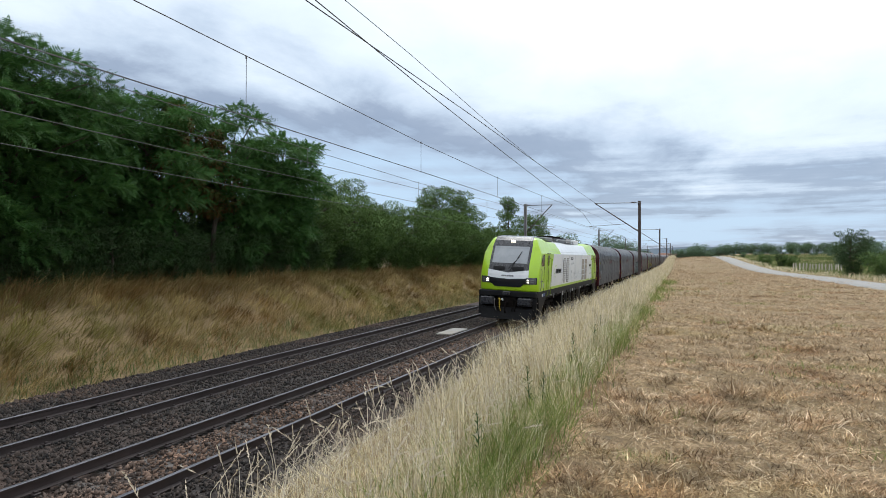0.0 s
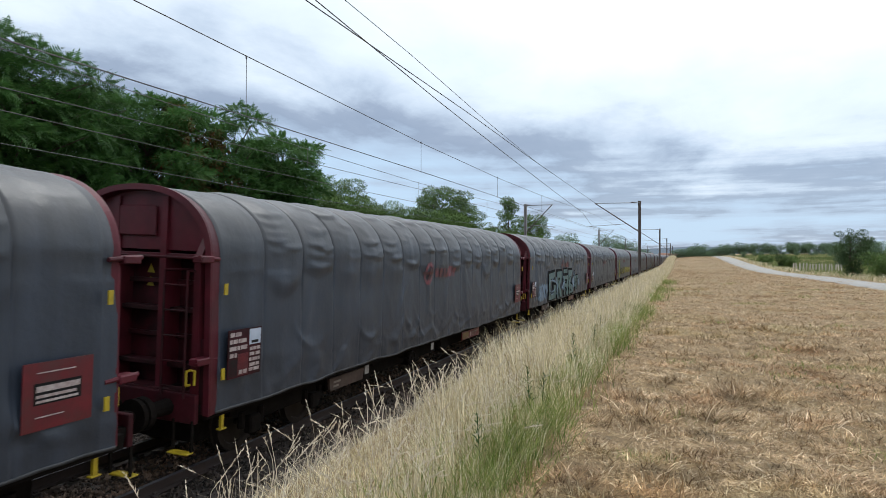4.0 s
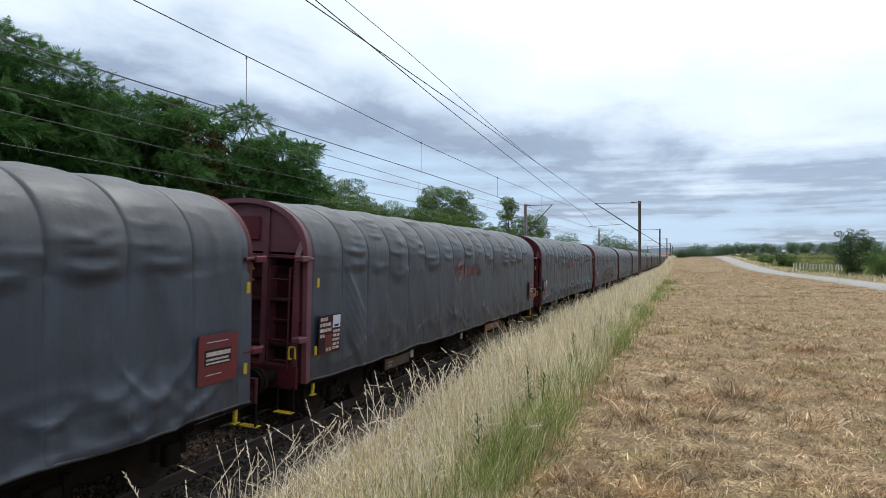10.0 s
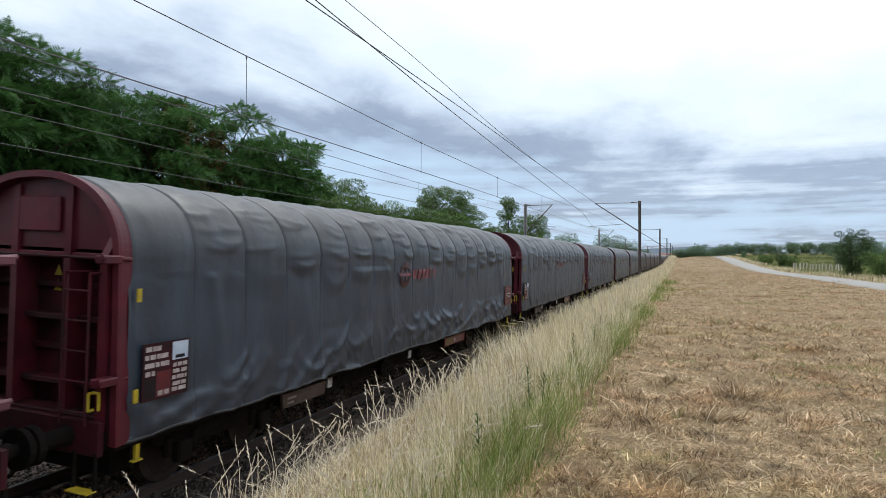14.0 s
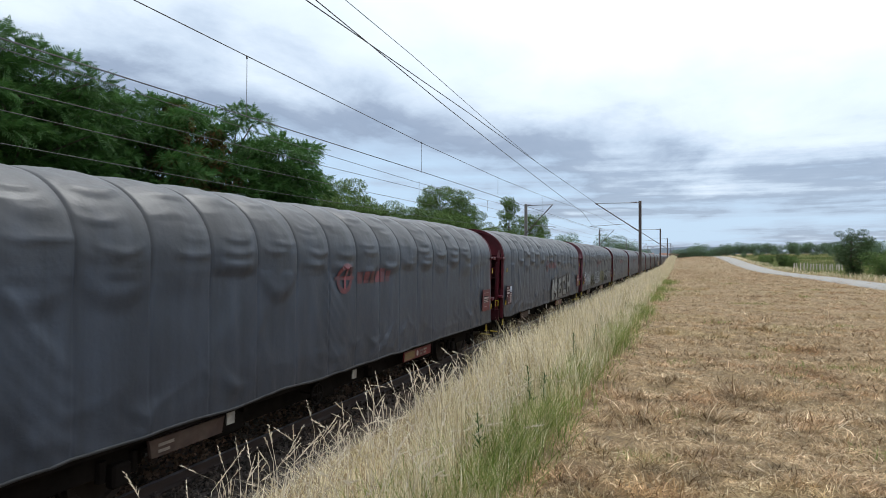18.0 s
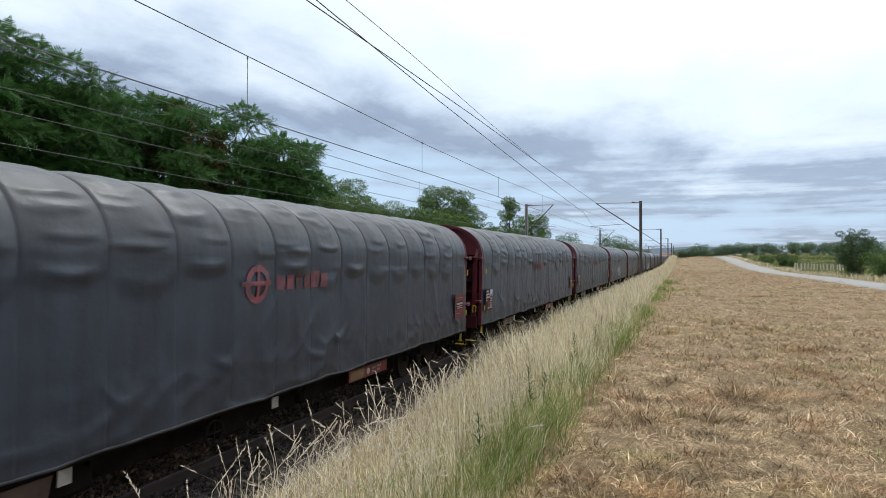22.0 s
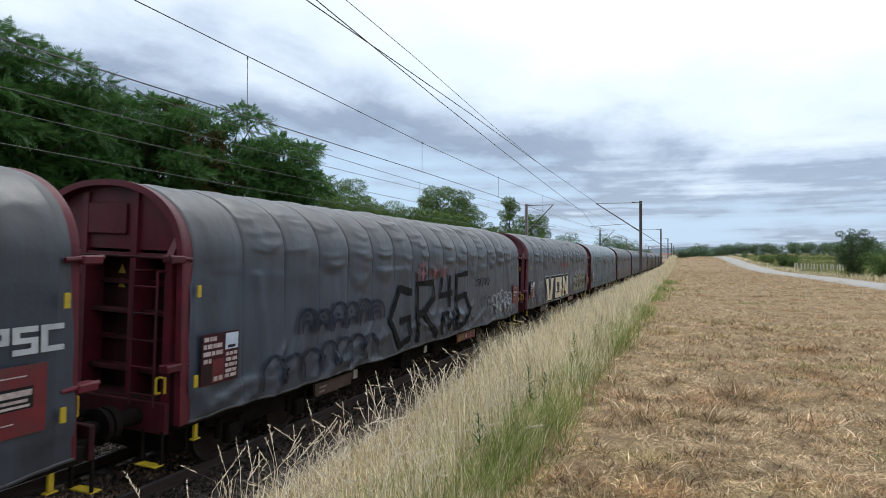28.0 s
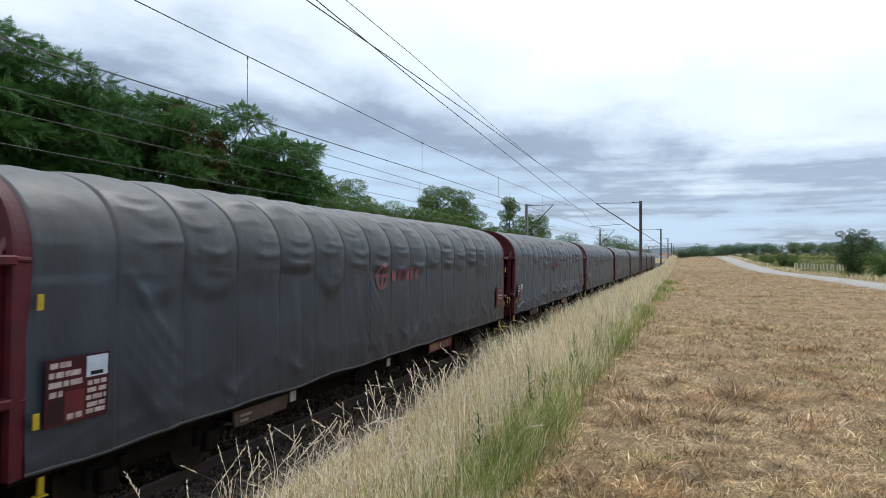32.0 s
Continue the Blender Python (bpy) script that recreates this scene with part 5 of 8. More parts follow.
def end_wall(parent, y, out, posts=True):
    """Steel end: plate, arched rim, posts and cross beams; out is -1 at the front and 1 at the rear."""
    arch = [(section(f)[0], section(f)[1]) for f in [-1, -0.5] + [-0.475 + 0.025 * k for k in range(39)] + [0.5, 1]]
    bm = bmesh.new()
    back = y - out * 0.36
    shallow = y - out * 0.09
    ya, yb = sorted((back, back - out * 0.04))
    prism(bm, [(x * 0.95, z - (0.07 if z > 3.2 else 0)) for x, z in arch], "y", ya, yb)
    wall = part("end_wall", bm, M_OXIDESHADEDIRTY, parent, "red-brown ribbed steel end wall")
    bm = bmesh.new()
    prism(bm, [(x * 0.955, z - 0.06) for x, z in arch if z > 3.24] + [(1.3, 3.22), (-1.3, 3.22)], "y", *sorted((shallow, shallow - out * 0.03)))
    part("arch_panel", bm, M_OXIDE, wall, "faded red-brown plate filling the arch")
    bm = bmesh.new()
    ring = []
    big = 1.0 if out < 0 else 0.974
    for x, z in arch:
        lift = min(max((z - 3.0) / 0.6, 0.0), 1.0)
        ring.append([bm.verts.new(p) for p in ((x * 0.955, back, z - 0.07 * lift), (x * 1.008 * big, y - out * 0.06, z + 0.008 * lift - (1 - big) * lift), (x * 1.022 * big, y + out * 0.03, z + 0.022 * lift - (1 - big) * 1.2 * lift), (x * 1.022 * big, y + out * 0.07, z + 0.022 * lift - (1 - big) * 1.2 * lift), (x * 0.955, y + out * 0.07, z - 0.06 * lift), (x * 0.94, back, z - 0.09 * lift))])
    for A, B in zip(ring, ring[1:]):
        for k in range(6):
            bm.faces.new((A[k], B[k], B[(k + 1) % 6], A[(k + 1) % 6]))
    bmesh.ops.recalc_face_normals(bm, faces=bm.faces[:])
    part("arch_rim", bm, M_OXIDE, wall, "raised red-brown arched rim")
    for x, top, front in ((-0.46, 4.0, -0.04), (0.46, 4.0, -0.04), (-1.22, 3.42, 0.10), (1.22, 3.42, 0.10)):
        bm = bmesh.new()
        prism(bm, [(back + out * 0.002, 0.95), (y + out * front, 0.95), (y + out * front, 3.15), (shallow + out * 0.04, top), (back + out * 0.002, top)], "x", x - 0.055, x + 0.055)
        part("post", bm, M_OXIDE, wall)
    part("hatch", boxed(-0.40, 0.30, *sorted((shallow + out * 0.001, shallow + out * 0.05)), 3.42, 3.86, 0.015), M_OXIDE, wall, "raised red-brown hatch cover in the arch")
    bm = bmesh.new()
    rod(bm, (-1.34, y + out * 0.2, 3.13), (1.34, y + out * 0.2, 3.13), 0.02, n=6)
    part("tie_bar", bm, M_OXIDESHADEDIRTY, wall, "thin bar across the end")
    for z, w, deep in ((3.14, 1.36, 0.30), (2.75, 1.32, 0.07), (2.35, 1.32, 0.20), (1.95, 1.32, 0.07), (1.55, 1.32, 0.22), (1.2, 1.35, 0.36)):
        bm = bmesh.new()
        ya, yb = sorted((back + out * 0.002, back + out * deep))
        box(bm, -w, w, ya, yb, z - 0.035, z + 0.035, 0.008)
        # Beams below 2.9 m take the oxide with shade in its colour.
        part("cross_beam", bm, M_OXIDESHADEDIRTY if z < 2.9 else M_OXIDE, wall)
    for sx in (-1, 1):
        bm = bmesh.new()
        box(bm, min(sx * 1.22, sx * 1.40), max(sx * 1.22, sx * 1.40), *sorted((y + out * 0.02, y + out * 0.05)), 0.95, 2.0, 0.006)
        part("corner_gusset", bm, M_OXIDESHADEDIRTY, wall, "red-brown corner plate")
    bm = bmesh.new()
    ya = y + out * 0.24
    for z in (1.35, 1.7, 2.05, 2.4, 2.75):
        rod(bm, (0.78, ya, z), (1.18, ya, z), 0.014, n=6)
    for x in (0.78, 1.18):
        rod(bm, (x, ya, 1.2), (x, ya, 2.95), 0.018, n=6)
        rod(bm, (x, ya, 2.95), (x, back, 2.95), 0.018, n=6)
    part("ladder", bm, M_OXIDESHADEDIRTY, wall)
    # corner latches on both flanks
    for sx in (-1, 1):
        for z in (3.12, 1.72):
            bm = bmesh.new()
            a, b = sorted((y + out * 0.05, y + out * 0.30))
            c, d = sorted((sx * 1.30, sx * 1.47))
            box(bm, c, d, a, b, z - 0.05, z + 0.05, 0.015)
            rod(bm, (sx * 1.40, y - out * 0.12, z), (sx * 1.44, y + out * 0.32, z + 0.03), 0.03, n=8)
            part("latch", bm, M_OXIDE, wall)
    bm = bmesh.new()
    tube(bm, [(1.22, y + out * 0.17, 1.38), (1.22, y + out * 0.24, 1.38), (1.22, y + out * 0.24, 1.58), (1.22, y + out * 0.17, 1.58), (1.30, y + out * 0.17, 1.58), (1.30, y + out * 0.17, 1.38)], 0.018)
    part("grab_handle", bm, M_YELLOW, wall, "yellow grab handle")
    bm = bmesh.new()
    prism(bm, [(-0.12, 2.86), (0.02, 2.86), (-0.05, 3.0)], "y", back + out * 0.012, back + out * 0.018)
    prism(bm, [(-0.12, 2.66), (0.02, 2.66), (-0.05, 2.80)], "y", back + out * 0.012, back + out * 0.018)
    part("warning_sign", bm, M_YELLOW, wall, "yellow warning triangles")
    return wall


def buffer_part(parent, x, y, out, z=1.05):
    bm = bmesh.new()
    rod(bm, (x, y, z), (x, y + out * 0.06, z), 0.17, 0.17, 12)
    rod(bm, (x, y, z), (x, y + out * 0.42, z), 0.12, 0.10, 12)
    rod(bm, (x, y + out * 0.25, z), (x, y + out * 0.52, z), 0.075, 0.075, 10)
    rod(bm, (x, y + out * 0.50, z), (x, y + out * 0.58, z), 0.23, 0.22, 14)
    part("buffer", bm, M_GRIME, parent)


def wheel_mesh(r):
    bm = bmesh.new()
    prof = [(0.0, 0.10), (0.05, 0.10), (0.055, 0.05), (r * 0.75, 0.03), (r * 0.8, 0.07), (r, 0.07), (r * 1.005, -0.035), (r * 1.06, -0.045), (r * 1.06, -0.07), (r * 0.8, -0.07), (0.055, -0.04), (0.0, -0.04)]
    n = 20
    rings = [[bm.verts.new((w, q * math.cos(2 * math.pi * k / n), q * math.sin(2 * math.pi * k / n))) for k in range(n)] for q, w in prof]
    for A, B in zip(rings, rings[1:]):
        for k in range(n):
            try:
                bm.faces.new((A[k], A[(k + 1) % n], B[(k + 1) % n], B[k]))
            except ValueError:
                pass
    bmesh.ops.remove_doubles(bm, verts=bm.verts[:], dist=1e-5)
    bmesh.ops.recalc_face_normals(bm, faces=bm.faces[:])
    return mesh_from(bm, "wheel", M_WHEEL)


WHEEL = wheel_mesh(0.46)
WHEEL_BIG = wheel_mesh(0.54)


def bogie(parent, y, axles, wheel, r, z_frame=0.62):
    bm = bmesh.new()
    half = abs(axles[0]) + 0.5
    for sx in (-1, 1):
        x = sx * 1.02
        prism(bm, [(-half, z_frame + 0.05), (-half * 0.55, z_frame - 0.12), (half * 0.55, z_frame - 0.12), (half, z_frame + 0.05), (half, z_frame + 0.2), (-half, z_frame + 0.2)], "x", x - 0.06, x + 0.06)
    box(bm, -1.0, 1.0, -0.25, 0.25, z_frame - 0.05, z_frame + 0.2)
    b = part("bogie", bm, M_GRIME, parent)
    b.location = (0, y, 0)
    for a in axles:
        for sx in (-1, 1):
            share("wheel", wheel, b, pose(sx * 0.75, a, r, 0, 0, 0 if sx > 0 else 180))
            bm = bmesh.new()
            box(bm, sx * 1.13 - 0.08, sx * 1.13 + 0.08, a - 0.14, a + 0.14, r - 0.13, r + 0.16, 0.03)
            for q in (-0.24, 0.24):
                rod(bm, (sx * 1.1, a + q, r - 0.02), (sx * 1.1, a + q, r + 0.24), 0.06, n=8)
            part("axle_box", bm, M_GRIME, b)
        bm = bmesh.new()
        rod(bm, (-0.75, a, r), (0.75, a, r), 0.08, n=8)
        part("axle", bm, M_GRIME, b)


def flank(y0, y1, z0, z1, x=1.49, thick=0.012):
    """A flat plate on the side that faces the bank."""
    return boxed(x, x + thick, y0, y1, z0, z1)


def make_wagon():
    w = thing("covered_wagon", "four-axle steel coil wagon under a grey tarpaulin cover", "wagon", "wagons of the train")
    part_ob = new("tarpaulin", TARPS[0])
    share("hem", HEMS[0], part_ob, Matrix.Identity(4), "dark dusty hem of the tarpaulin")
    part_ob.parent = w
    end_wall(w, W0, -1)
    end_wall(w, W1, 1)
    for sx in (-1, 1):
        bm = bmesh.new()
        a, b = sorted((sx * 1.30, sx * 1.40))
        box(bm, a, b, 0.7, 19.2, 0.88, 1.06, 0.01)
        part("side_sill", bm, M_GRIME, w)
    bm = bmesh.new()
    box(bm, -1.32, 1.32, 0.6, 19.3, 0.98, 1.10)
    box(bm, -0.3, 0.3, 0.6, 19.3, 0.68, 0.98)
    for y in (6.2, 8.4, 10.4, 12.6, 14.0):
        box(bm, -1.25, 1.25, y - 0.08, y + 0.08, 0.75, 0.98)
    prism(bm, [(5.4, 0.9), (6.6, 0.45), (13.3, 0.45), (14.5, 0.9)], "x", 0.85, 0.95)
    prism(bm, [(5.4, 0.9), (6.6, 0.45), (13.3, 0.45), (14.5, 0.9)], "x", -0.95, -0.85)
    # Solid filler blocks, added to stop far-side light passing under the wagon.
    for y in (3.0, 16.9):
        box(bm, -0.68, 0.68, y - 1.7, y + 1.7, 0.30, 0.9)
    box(bm, -0.62, 0.62, 5.2, 14.7, 0.32, 0.9)
    part("underframe", bm, M_GRIME, w)
    for y0, y1, x0, x1, z0 in ((5.6, 6.3, 0.2, 1.15, 0.42), (8.5, 9.2, -0.3, 1.1, 0.38), (10.7, 11.4, 0.3, 1.12, 0.45), (13.6, 14.4, 0.1, 1.1, 0.40)):
        part("brake_cylinder", boxed(x0, x1, y0, y1, z0, 0.95, 0.06), M_GRIME, w)
    for y, o in ((0.6, -1), (19.3, 1)):
        # Floor plate added at each end to keep light out of the gap.
        part("end_platform", boxed(-1.3, 1.3, *sorted((y + o * 0.06, y - o * 0.35)), 0.90, 1.02), M_GRIME, w)
        bm = bmesh.new()
        box(bm, -1.35, 1.35, min(y, y + o * 0.08), max(y, y + o * 0.08), 0.85, 1.25, 0.01)
        part("headstock", bm, M_OXIDESHADEDIRTY, w)
        for x in (-0.875, 0.875):
            buffer_part(w, x, y, o)
        bm = bmesh.new()
        rod(bm, (0, y, 1.0), (0, y + o * 0.35, 0.98), 0.06, n=8)
        tube(bm, [(0.0, y + o * 0.3, 1.0), (0.0, y + o * 0.45, 0.8), (0, y + o * 0.25, 0.62)], 0.03)
        part("coupling", bm, M_GRIME, w)
        bm = bmesh.new()
        tube(bm, [(0.35, y + o * 0.1, 0.95), (0.4, y + o * 0.4, 0.6), (0.25, y + o * 0.55, 0.55)], 0.025)
        part("brake_hose", bm, M_GRIME, w)
        tread = part("step", boxed(1.0, 1.34, *sorted((y + o * 0.06, y + o * 0.2)), 0.455, 0.475, 0.004), M_YELLOW, w, "yellow shunter's step")
        for x in (1.0, 1.32):
            part("hanger", boxed(x - 0.012, x + 0.012, *sorted((y + o * 0.06, y + o * 0.10)), 0.475, 0.9), M_GRIME, tread, "black step hanger")
        bracket = part("foot_bracket", boxed(1.32, 1.40, *sorted((y - o * 0.54, y - o * 0.40)), 0.66, 0.68, 0.004), M_YELLOW, w, "yellow foot bracket")
        part("hanger", boxed(1.34, 1.38, *sorted((y - o * 0.50, y - o * 0.44)), 0.685, 0.88), M_YELLOW, bracket)
    for y in (3.0, 16.9):
        bogie(w, y, (-0.9, 0.9), WHEEL, 0.46)
    # plates and markings on the flank
    sign = part("data_panel", flank(0.98, 1.74, 1.40, 2.10, 1.49), M_OXIDESHADEDIRTY, w, "dark red-brown data panel with dusty white lettering fields")
    rows = ((2.00, ((1.02, 1.11), (1.13, 1.26))), (1.90, ((1.01, 1.07), (1.09, 1.18), (1.20, 1.38))), (1.80, ((1.01, 1.16), (1.18, 1.24), (1.26, 1.40))), (1.70, ((1.02, 1.10), (1.12, 1.17))), (1.44, ((1.23, 1.31), (1.33, 1.41))), (1.76, ((1.47, 1.53), (1.55, 1.62), (1.64, 1.71))), (1.68, ((1.47, 1.58), (1.61, 1.71))), (1.60, ((1.46, 1.52), (1.54, 1.66), (1.68, 1.71))), (1.52, ((1.47, 1.60), (1.62, 1.70))), (1.45, ((1.46, 1.55), (1.57, 1.70))))
    for z, spans in rows:
        for a, b in spans:
            part("lettering_bar", flank(a, b, z, z + (0.06 if b < 1.42 else 0.05), 1.503, 0.003), M_DUSTYWHITE, sign)
    part("red_field", flank(1.20, 1.44, 1.42, 1.74, 1.499, 0.003), M_REDPANEL, sign, "red field")
    part("black_field", flank(1.00, 1.19, 1.42, 1.67, 1.499, 0.003), M_BLACKP, sign, "black field")
    card = part("label_card", flank(1.45, 1.72, 1.85, 2.08, 1.503, 0.004), M_CARD, sign, "pale blue label card")
    part("lettering_bar", flank(1.50, 1.66, 1.87, 1.91, 1.508, 0.002), M_BLACKP, card)
    rear = part("name_panel", flank(17.84, 18.64, 1.40, 2.09, 1.49), M_REDPANEL, w, "dark red panel with white lettering bars")
    part("black_field", flank(17.96, 18.5, 1.66, 1.88, 1.501, 0.003), M_BLACKP, rear, "black lettering field")
    for z, b, h in ((1.79, 18.48, 0.06), (1.73, 18.44, 0.03), (1.68, 18.46, 0.025), (1.53, 18.30, 0.012), (1.98, 18.42, 0.012)):
        part("lettering_bar", flank(17.98, b, z, z + h, 1.507, 0.003), M_DUSTYWHITE, rear)
    for y in (0.89, 18.84):
        for z in (1.42, 2.62):
            part("reflector", flank(y - 0.035, y + 0.03, z, z + 0.16, 1.49, 0.02), M_YELLOW, w, "yellow reflector plate")
    for y0, y1, m in ((4.2, 5.62, M_RUSTPLATE),):
        bm = bmesh.new()
        prism(bm, [(y0 + 0.05, 0.58), (y1 - 0.05, 0.58), (y1, 0.82), (y0, 0.82)], "x", 1.25, 1.30)
        p = part("side_plate", bm, m, w, "rust-brown plate below the sill")
        part("lettering_bar", flank(y0 + 0.15, y0 + 0.35, 0.63, 0.67, 1.303, 0.004), M_PLATEGREY, p)
        part("lettering_bar", flank(y0 + 0.15, y0 + 0.42, 0.71, 0.75, 1.303, 0.004), M_PLATEGREY, p)
    load = part("load_plate", boxed(1.27, 1.30, 12.1, 13.85, 0.60, 0.84), M_REDPANEL, w, "dark red plate with an ochre label and a white disc")
    part("ochre_label", flank(12.15, 12.75, 0.63, 0.81, 1.302, 0.004), M_OCHRE, load, "ochre striped label")
    bm = bmesh.new()
    rod(bm, (1.302, 12.93, 0.72), (1.308, 12.93, 0.72), 0.07, n=14)
    part("white_disc", bm, M_DUSTYWHITE, load)
    for a, b, z in ((13.1, 13.3, 0.73), (13.1, 13.25, 0.65), (13.35, 13.55, 0.74), (13.35, 13.5, 0.66)):
        part("lettering_bar", flank(a, b, z, z + 0.045, 1.302, 0.004), M_PLATEGREY, load)
    for y0 in (5.68, 9.52):
        part("label_plate", flank(y0, y0 + 0.17, 0.66, 0.84, 1.28, 0.02), M_PALELABEL, w, "dirty white label plate under the sill")
    bm = bmesh.new()
    for q in range(16):
        a, b = 6.2832 * q / 16, 6.2832 * (q + 1) / 16
        rod(bm, (1.36, 8.07 + 0.18 * math.cos(a), 0.65 + 0.18 * math.sin(a)), (1.36, 8.07 + 0.18 * math.cos(b), 0.65 + 0.18 * math.sin(b)), 0.022, n=6)
    rod(bm, (1.36, 7.89, 0.65), (1.36, 8.25, 0.65), 0.015, n=6)
    rod(bm, (1.36, 8.07, 0.47), (1.36, 8.07, 0.83), 0.015, n=6)
    rod(bm, (1.0, 8.07, 0.65), (1.38, 8.07, 0.65), 0.02, n=6)
    part("brake_wheel", bm, M_GRIME, w)
    return w


COVERS = [Cover(k + 1) for k in range(5)]
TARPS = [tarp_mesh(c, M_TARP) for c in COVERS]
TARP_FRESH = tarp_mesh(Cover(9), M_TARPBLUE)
HEMS = [hem_mesh(c) for c in COVERS]
HEM_FRESH = hem_mesh(Cover(9))


def cover_of(n):
    return COVERS[(n * 7 + n // 3) % 5]


WAGONS = []
FADED_ENDS = (3, 4, 6, 8, 11, 14, 17, 18, 21, 25)


def build_wagons():
    proto = make_wagon()
    for n in range(31):
        w = proto if n == 0 else copy_thing(proto, on_track(0))
        if n == 22:
            w["label"] = "four-axle steel coil wagon under a fresh blue-grey tarpaulin"
        for c in w.children:
            if n == 5 and c.name.startswith("brake_wheel"):
                c.data = c.data.copy()
                c.data.materials[0] = M_YELLOW
                c["label"] = "yellow brake wheel"
            if c.name.startswith("tarpaulin"):
                c.data = TARP_FRESH if n == 22 else TARPS[(n * 7 + n // 3) % 5]
                for g in c.children:
                    if g.name.startswith("hem"):
                        g.data = HEM_FRESH if n == 22 else HEMS[(n * 7 + n // 3) % 5]
        if n in FADED_ENDS:
            for c in w.children:
                for g in (c, *c.children):
                    if g.name.split(".")[0] in ("arch_panel", "arch_rim", "post", "latch") and g.data.materials[0] in (M_OXIDE, M_OXIDESHADEDIRTY) and c.name.startswith(("end_wall", "headstock")):
                        g.material_slots[0].link = "OBJECT"
                        g.material_slots[0].material = M_MAUVE
        WAGONS.append(w)


build_wagons()
# ---------------------------------------------------------------- locomotive: nose at y = 0, the rear nose mirrors it about LL / 2
LL = 23.15


def livery():
    """Lime green shell with a white middle: slanted edges on the flanks, straight ones on the roof."""
    m = mat("lime_and_white_livery", (0.34, 0.55, 0.012), (0.37, 0.58, 0.016), 0.8, 0.32, coat=0.3, bump=0.0)
    nt = m.node_tree
    N, L = nt.nodes.new, nt.links.new
    b = nt.nodes["Principled BSDF"]
    green = b.inputs["Base Color"].links[0].from_socket

    def mn(op, a, c=None):
        n = N("ShaderNodeMath")
        n.operation = op
        for k, v in enumerate((a, c)):
            if v is None:
                continue
            if isinstance(v, (int, float)):
                n.inputs[k].default_value = v
            else:
                L(v, n.inputs[k])
        return n.outputs[0]
    tc = N("ShaderNodeTexCoord")
    sep = N("ShaderNodeSeparateXYZ")
    L(tc.outputs["Object"], sep.inputs[0])
    _, y, z = sep.outputs
    side = mn("MULTIPLY", mn("GREATER_THAN", z, 1.68), mn("LESS_THAN", z, 3.335))
    f = mn("GREATER_THAN", mn("SUBTRACT", y, mn("MULTIPLY", mn("SUBTRACT", z, 1.66), 0.48)), 3.74)
    r = mn("LESS_THAN", mn("ADD", y, mn("MULTIPLY", mn("SUBTRACT", z, 1.66), 0.56)), 19.78)
    side = mn("MULTIPLY", side, mn("MULTIPLY", f, r))
    roof = mn("MULTIPLY", mn("GREATER_THAN", z, 3.335), mn("MULTIPLY", mn("GREATER_THAN", mn("ADD", y, mn("MULTIPLY", z, 0.6)), 8.7), mn("LESS_THAN", y, 17.15)))
    w = mn("MAXIMUM", side, roof)
    n = N("ShaderNodeTexNoise")
    n.inputs["Scale"].default_value = 1.7
    n.inputs["Detail"].default_value = 6
    L(tc.outputs["Object"], n.inputs["Vector"])
    ramp = N("ShaderNodeValToRGB")
    e = ramp.color_ramp.elements
    e[0].position, e[0].color = 0.3, (0.66, 0.69, 0.73, 1)
    e[1].position, e[1].color = 0.6, (0.74, 0.76, 0.78, 1)
    L(n.outputs[0], ramp.inputs[0])
    mix = N("ShaderNodeMix")
    mix.data_type = "RGBA"
    L(w, mix.inputs[0])
    L(green, mix.inputs[6])
    L(ramp.outputs[0], mix.inputs[7])
    L(mix.outputs[2], b.inputs["Base Color"])
    return m


M_LIVERY = livery()
M_LIME = mat("lime_paint", (0.34, 0.55, 0.012), (0.37, 0.58, 0.016), 0.8, 0.32, coat=0.3)
M_LIMEDARK = mat("shaded_olive_lime_rail_paint", (0.16, 0.26, 0.012), (0.13, 0.21, 0.012), 3, 0.4)
M_MASK = mat("dark_grey_gloss", (0.016, 0.017, 0.021), (0.024, 0.025, 0.03), 3, 0.28, coat=0.25)
M_SCREEN = mat("windscreen_glass", (0.22, 0.24, 0.26), (0.28, 0.30, 0.32), 2, 0.06, coat=0.6)
M_LOCOWHITE = mat("white_gloss_paint", (0.74, 0.76, 0.78), (0.66, 0.68, 0.70), 2, 0.35, coat=0.2)
M_LAMP = mat("lit_headlamp", (1.0, 0.88, 0.70), emit=3.0)
M_LAMPGLASS = mat("lamp_lens", (0.10, 0.10, 0.11), (0.07, 0.07, 0.075), 5, 0.15)
M_GREY = mat("grey_equipment", (0.17, 0.18, 0.19), (0.11, 0.115, 0.12), 4, 0.6, 0.2)
M_SLAT = mat("dusty_white_slats", (0.50, 0.49, 0.47), (0.40, 0.39, 0.37), 4, 0.5)
# Backing between louvre slats: the gaps' shadow as a plain dark colour.
M_LOUVRE = mat("louvre_shadow", (0.15, 0.14, 0.13), (0.11, 0.10, 0.092), 5, 0.8)
M_BEIGE = mat("beige_filter_mesh", (0.34, 0.30, 0.25), (0.26, 0.23, 0.19), 30, 0.85, bump=0.004)
M_PALEGREY = mat("pale_grey_print", (0.42, 0.45, 0.48), (0.50, 0.52, 0.55), 4, 0.5)
M_FAINT = mat("faint_grey_print", (0.50, 0.53, 0.56), (0.58, 0.60, 0.62), 4, 0.5)
M_BLUE = mat("blue_plate", (0.03, 0.07, 0.20), (0.04, 0.08, 0.22), 4, 0.5)

NOSE = ([1.5, 1.75, 2.05, 2.35, 2.6, 2.85, 3.2, 3.6, 3.84, 3.95, 4.0], [0.78, 0.72, 0.70, 0.74, 0.82, 0.93, 1.14, 1.42, 1.68, 1.95, 2.4])
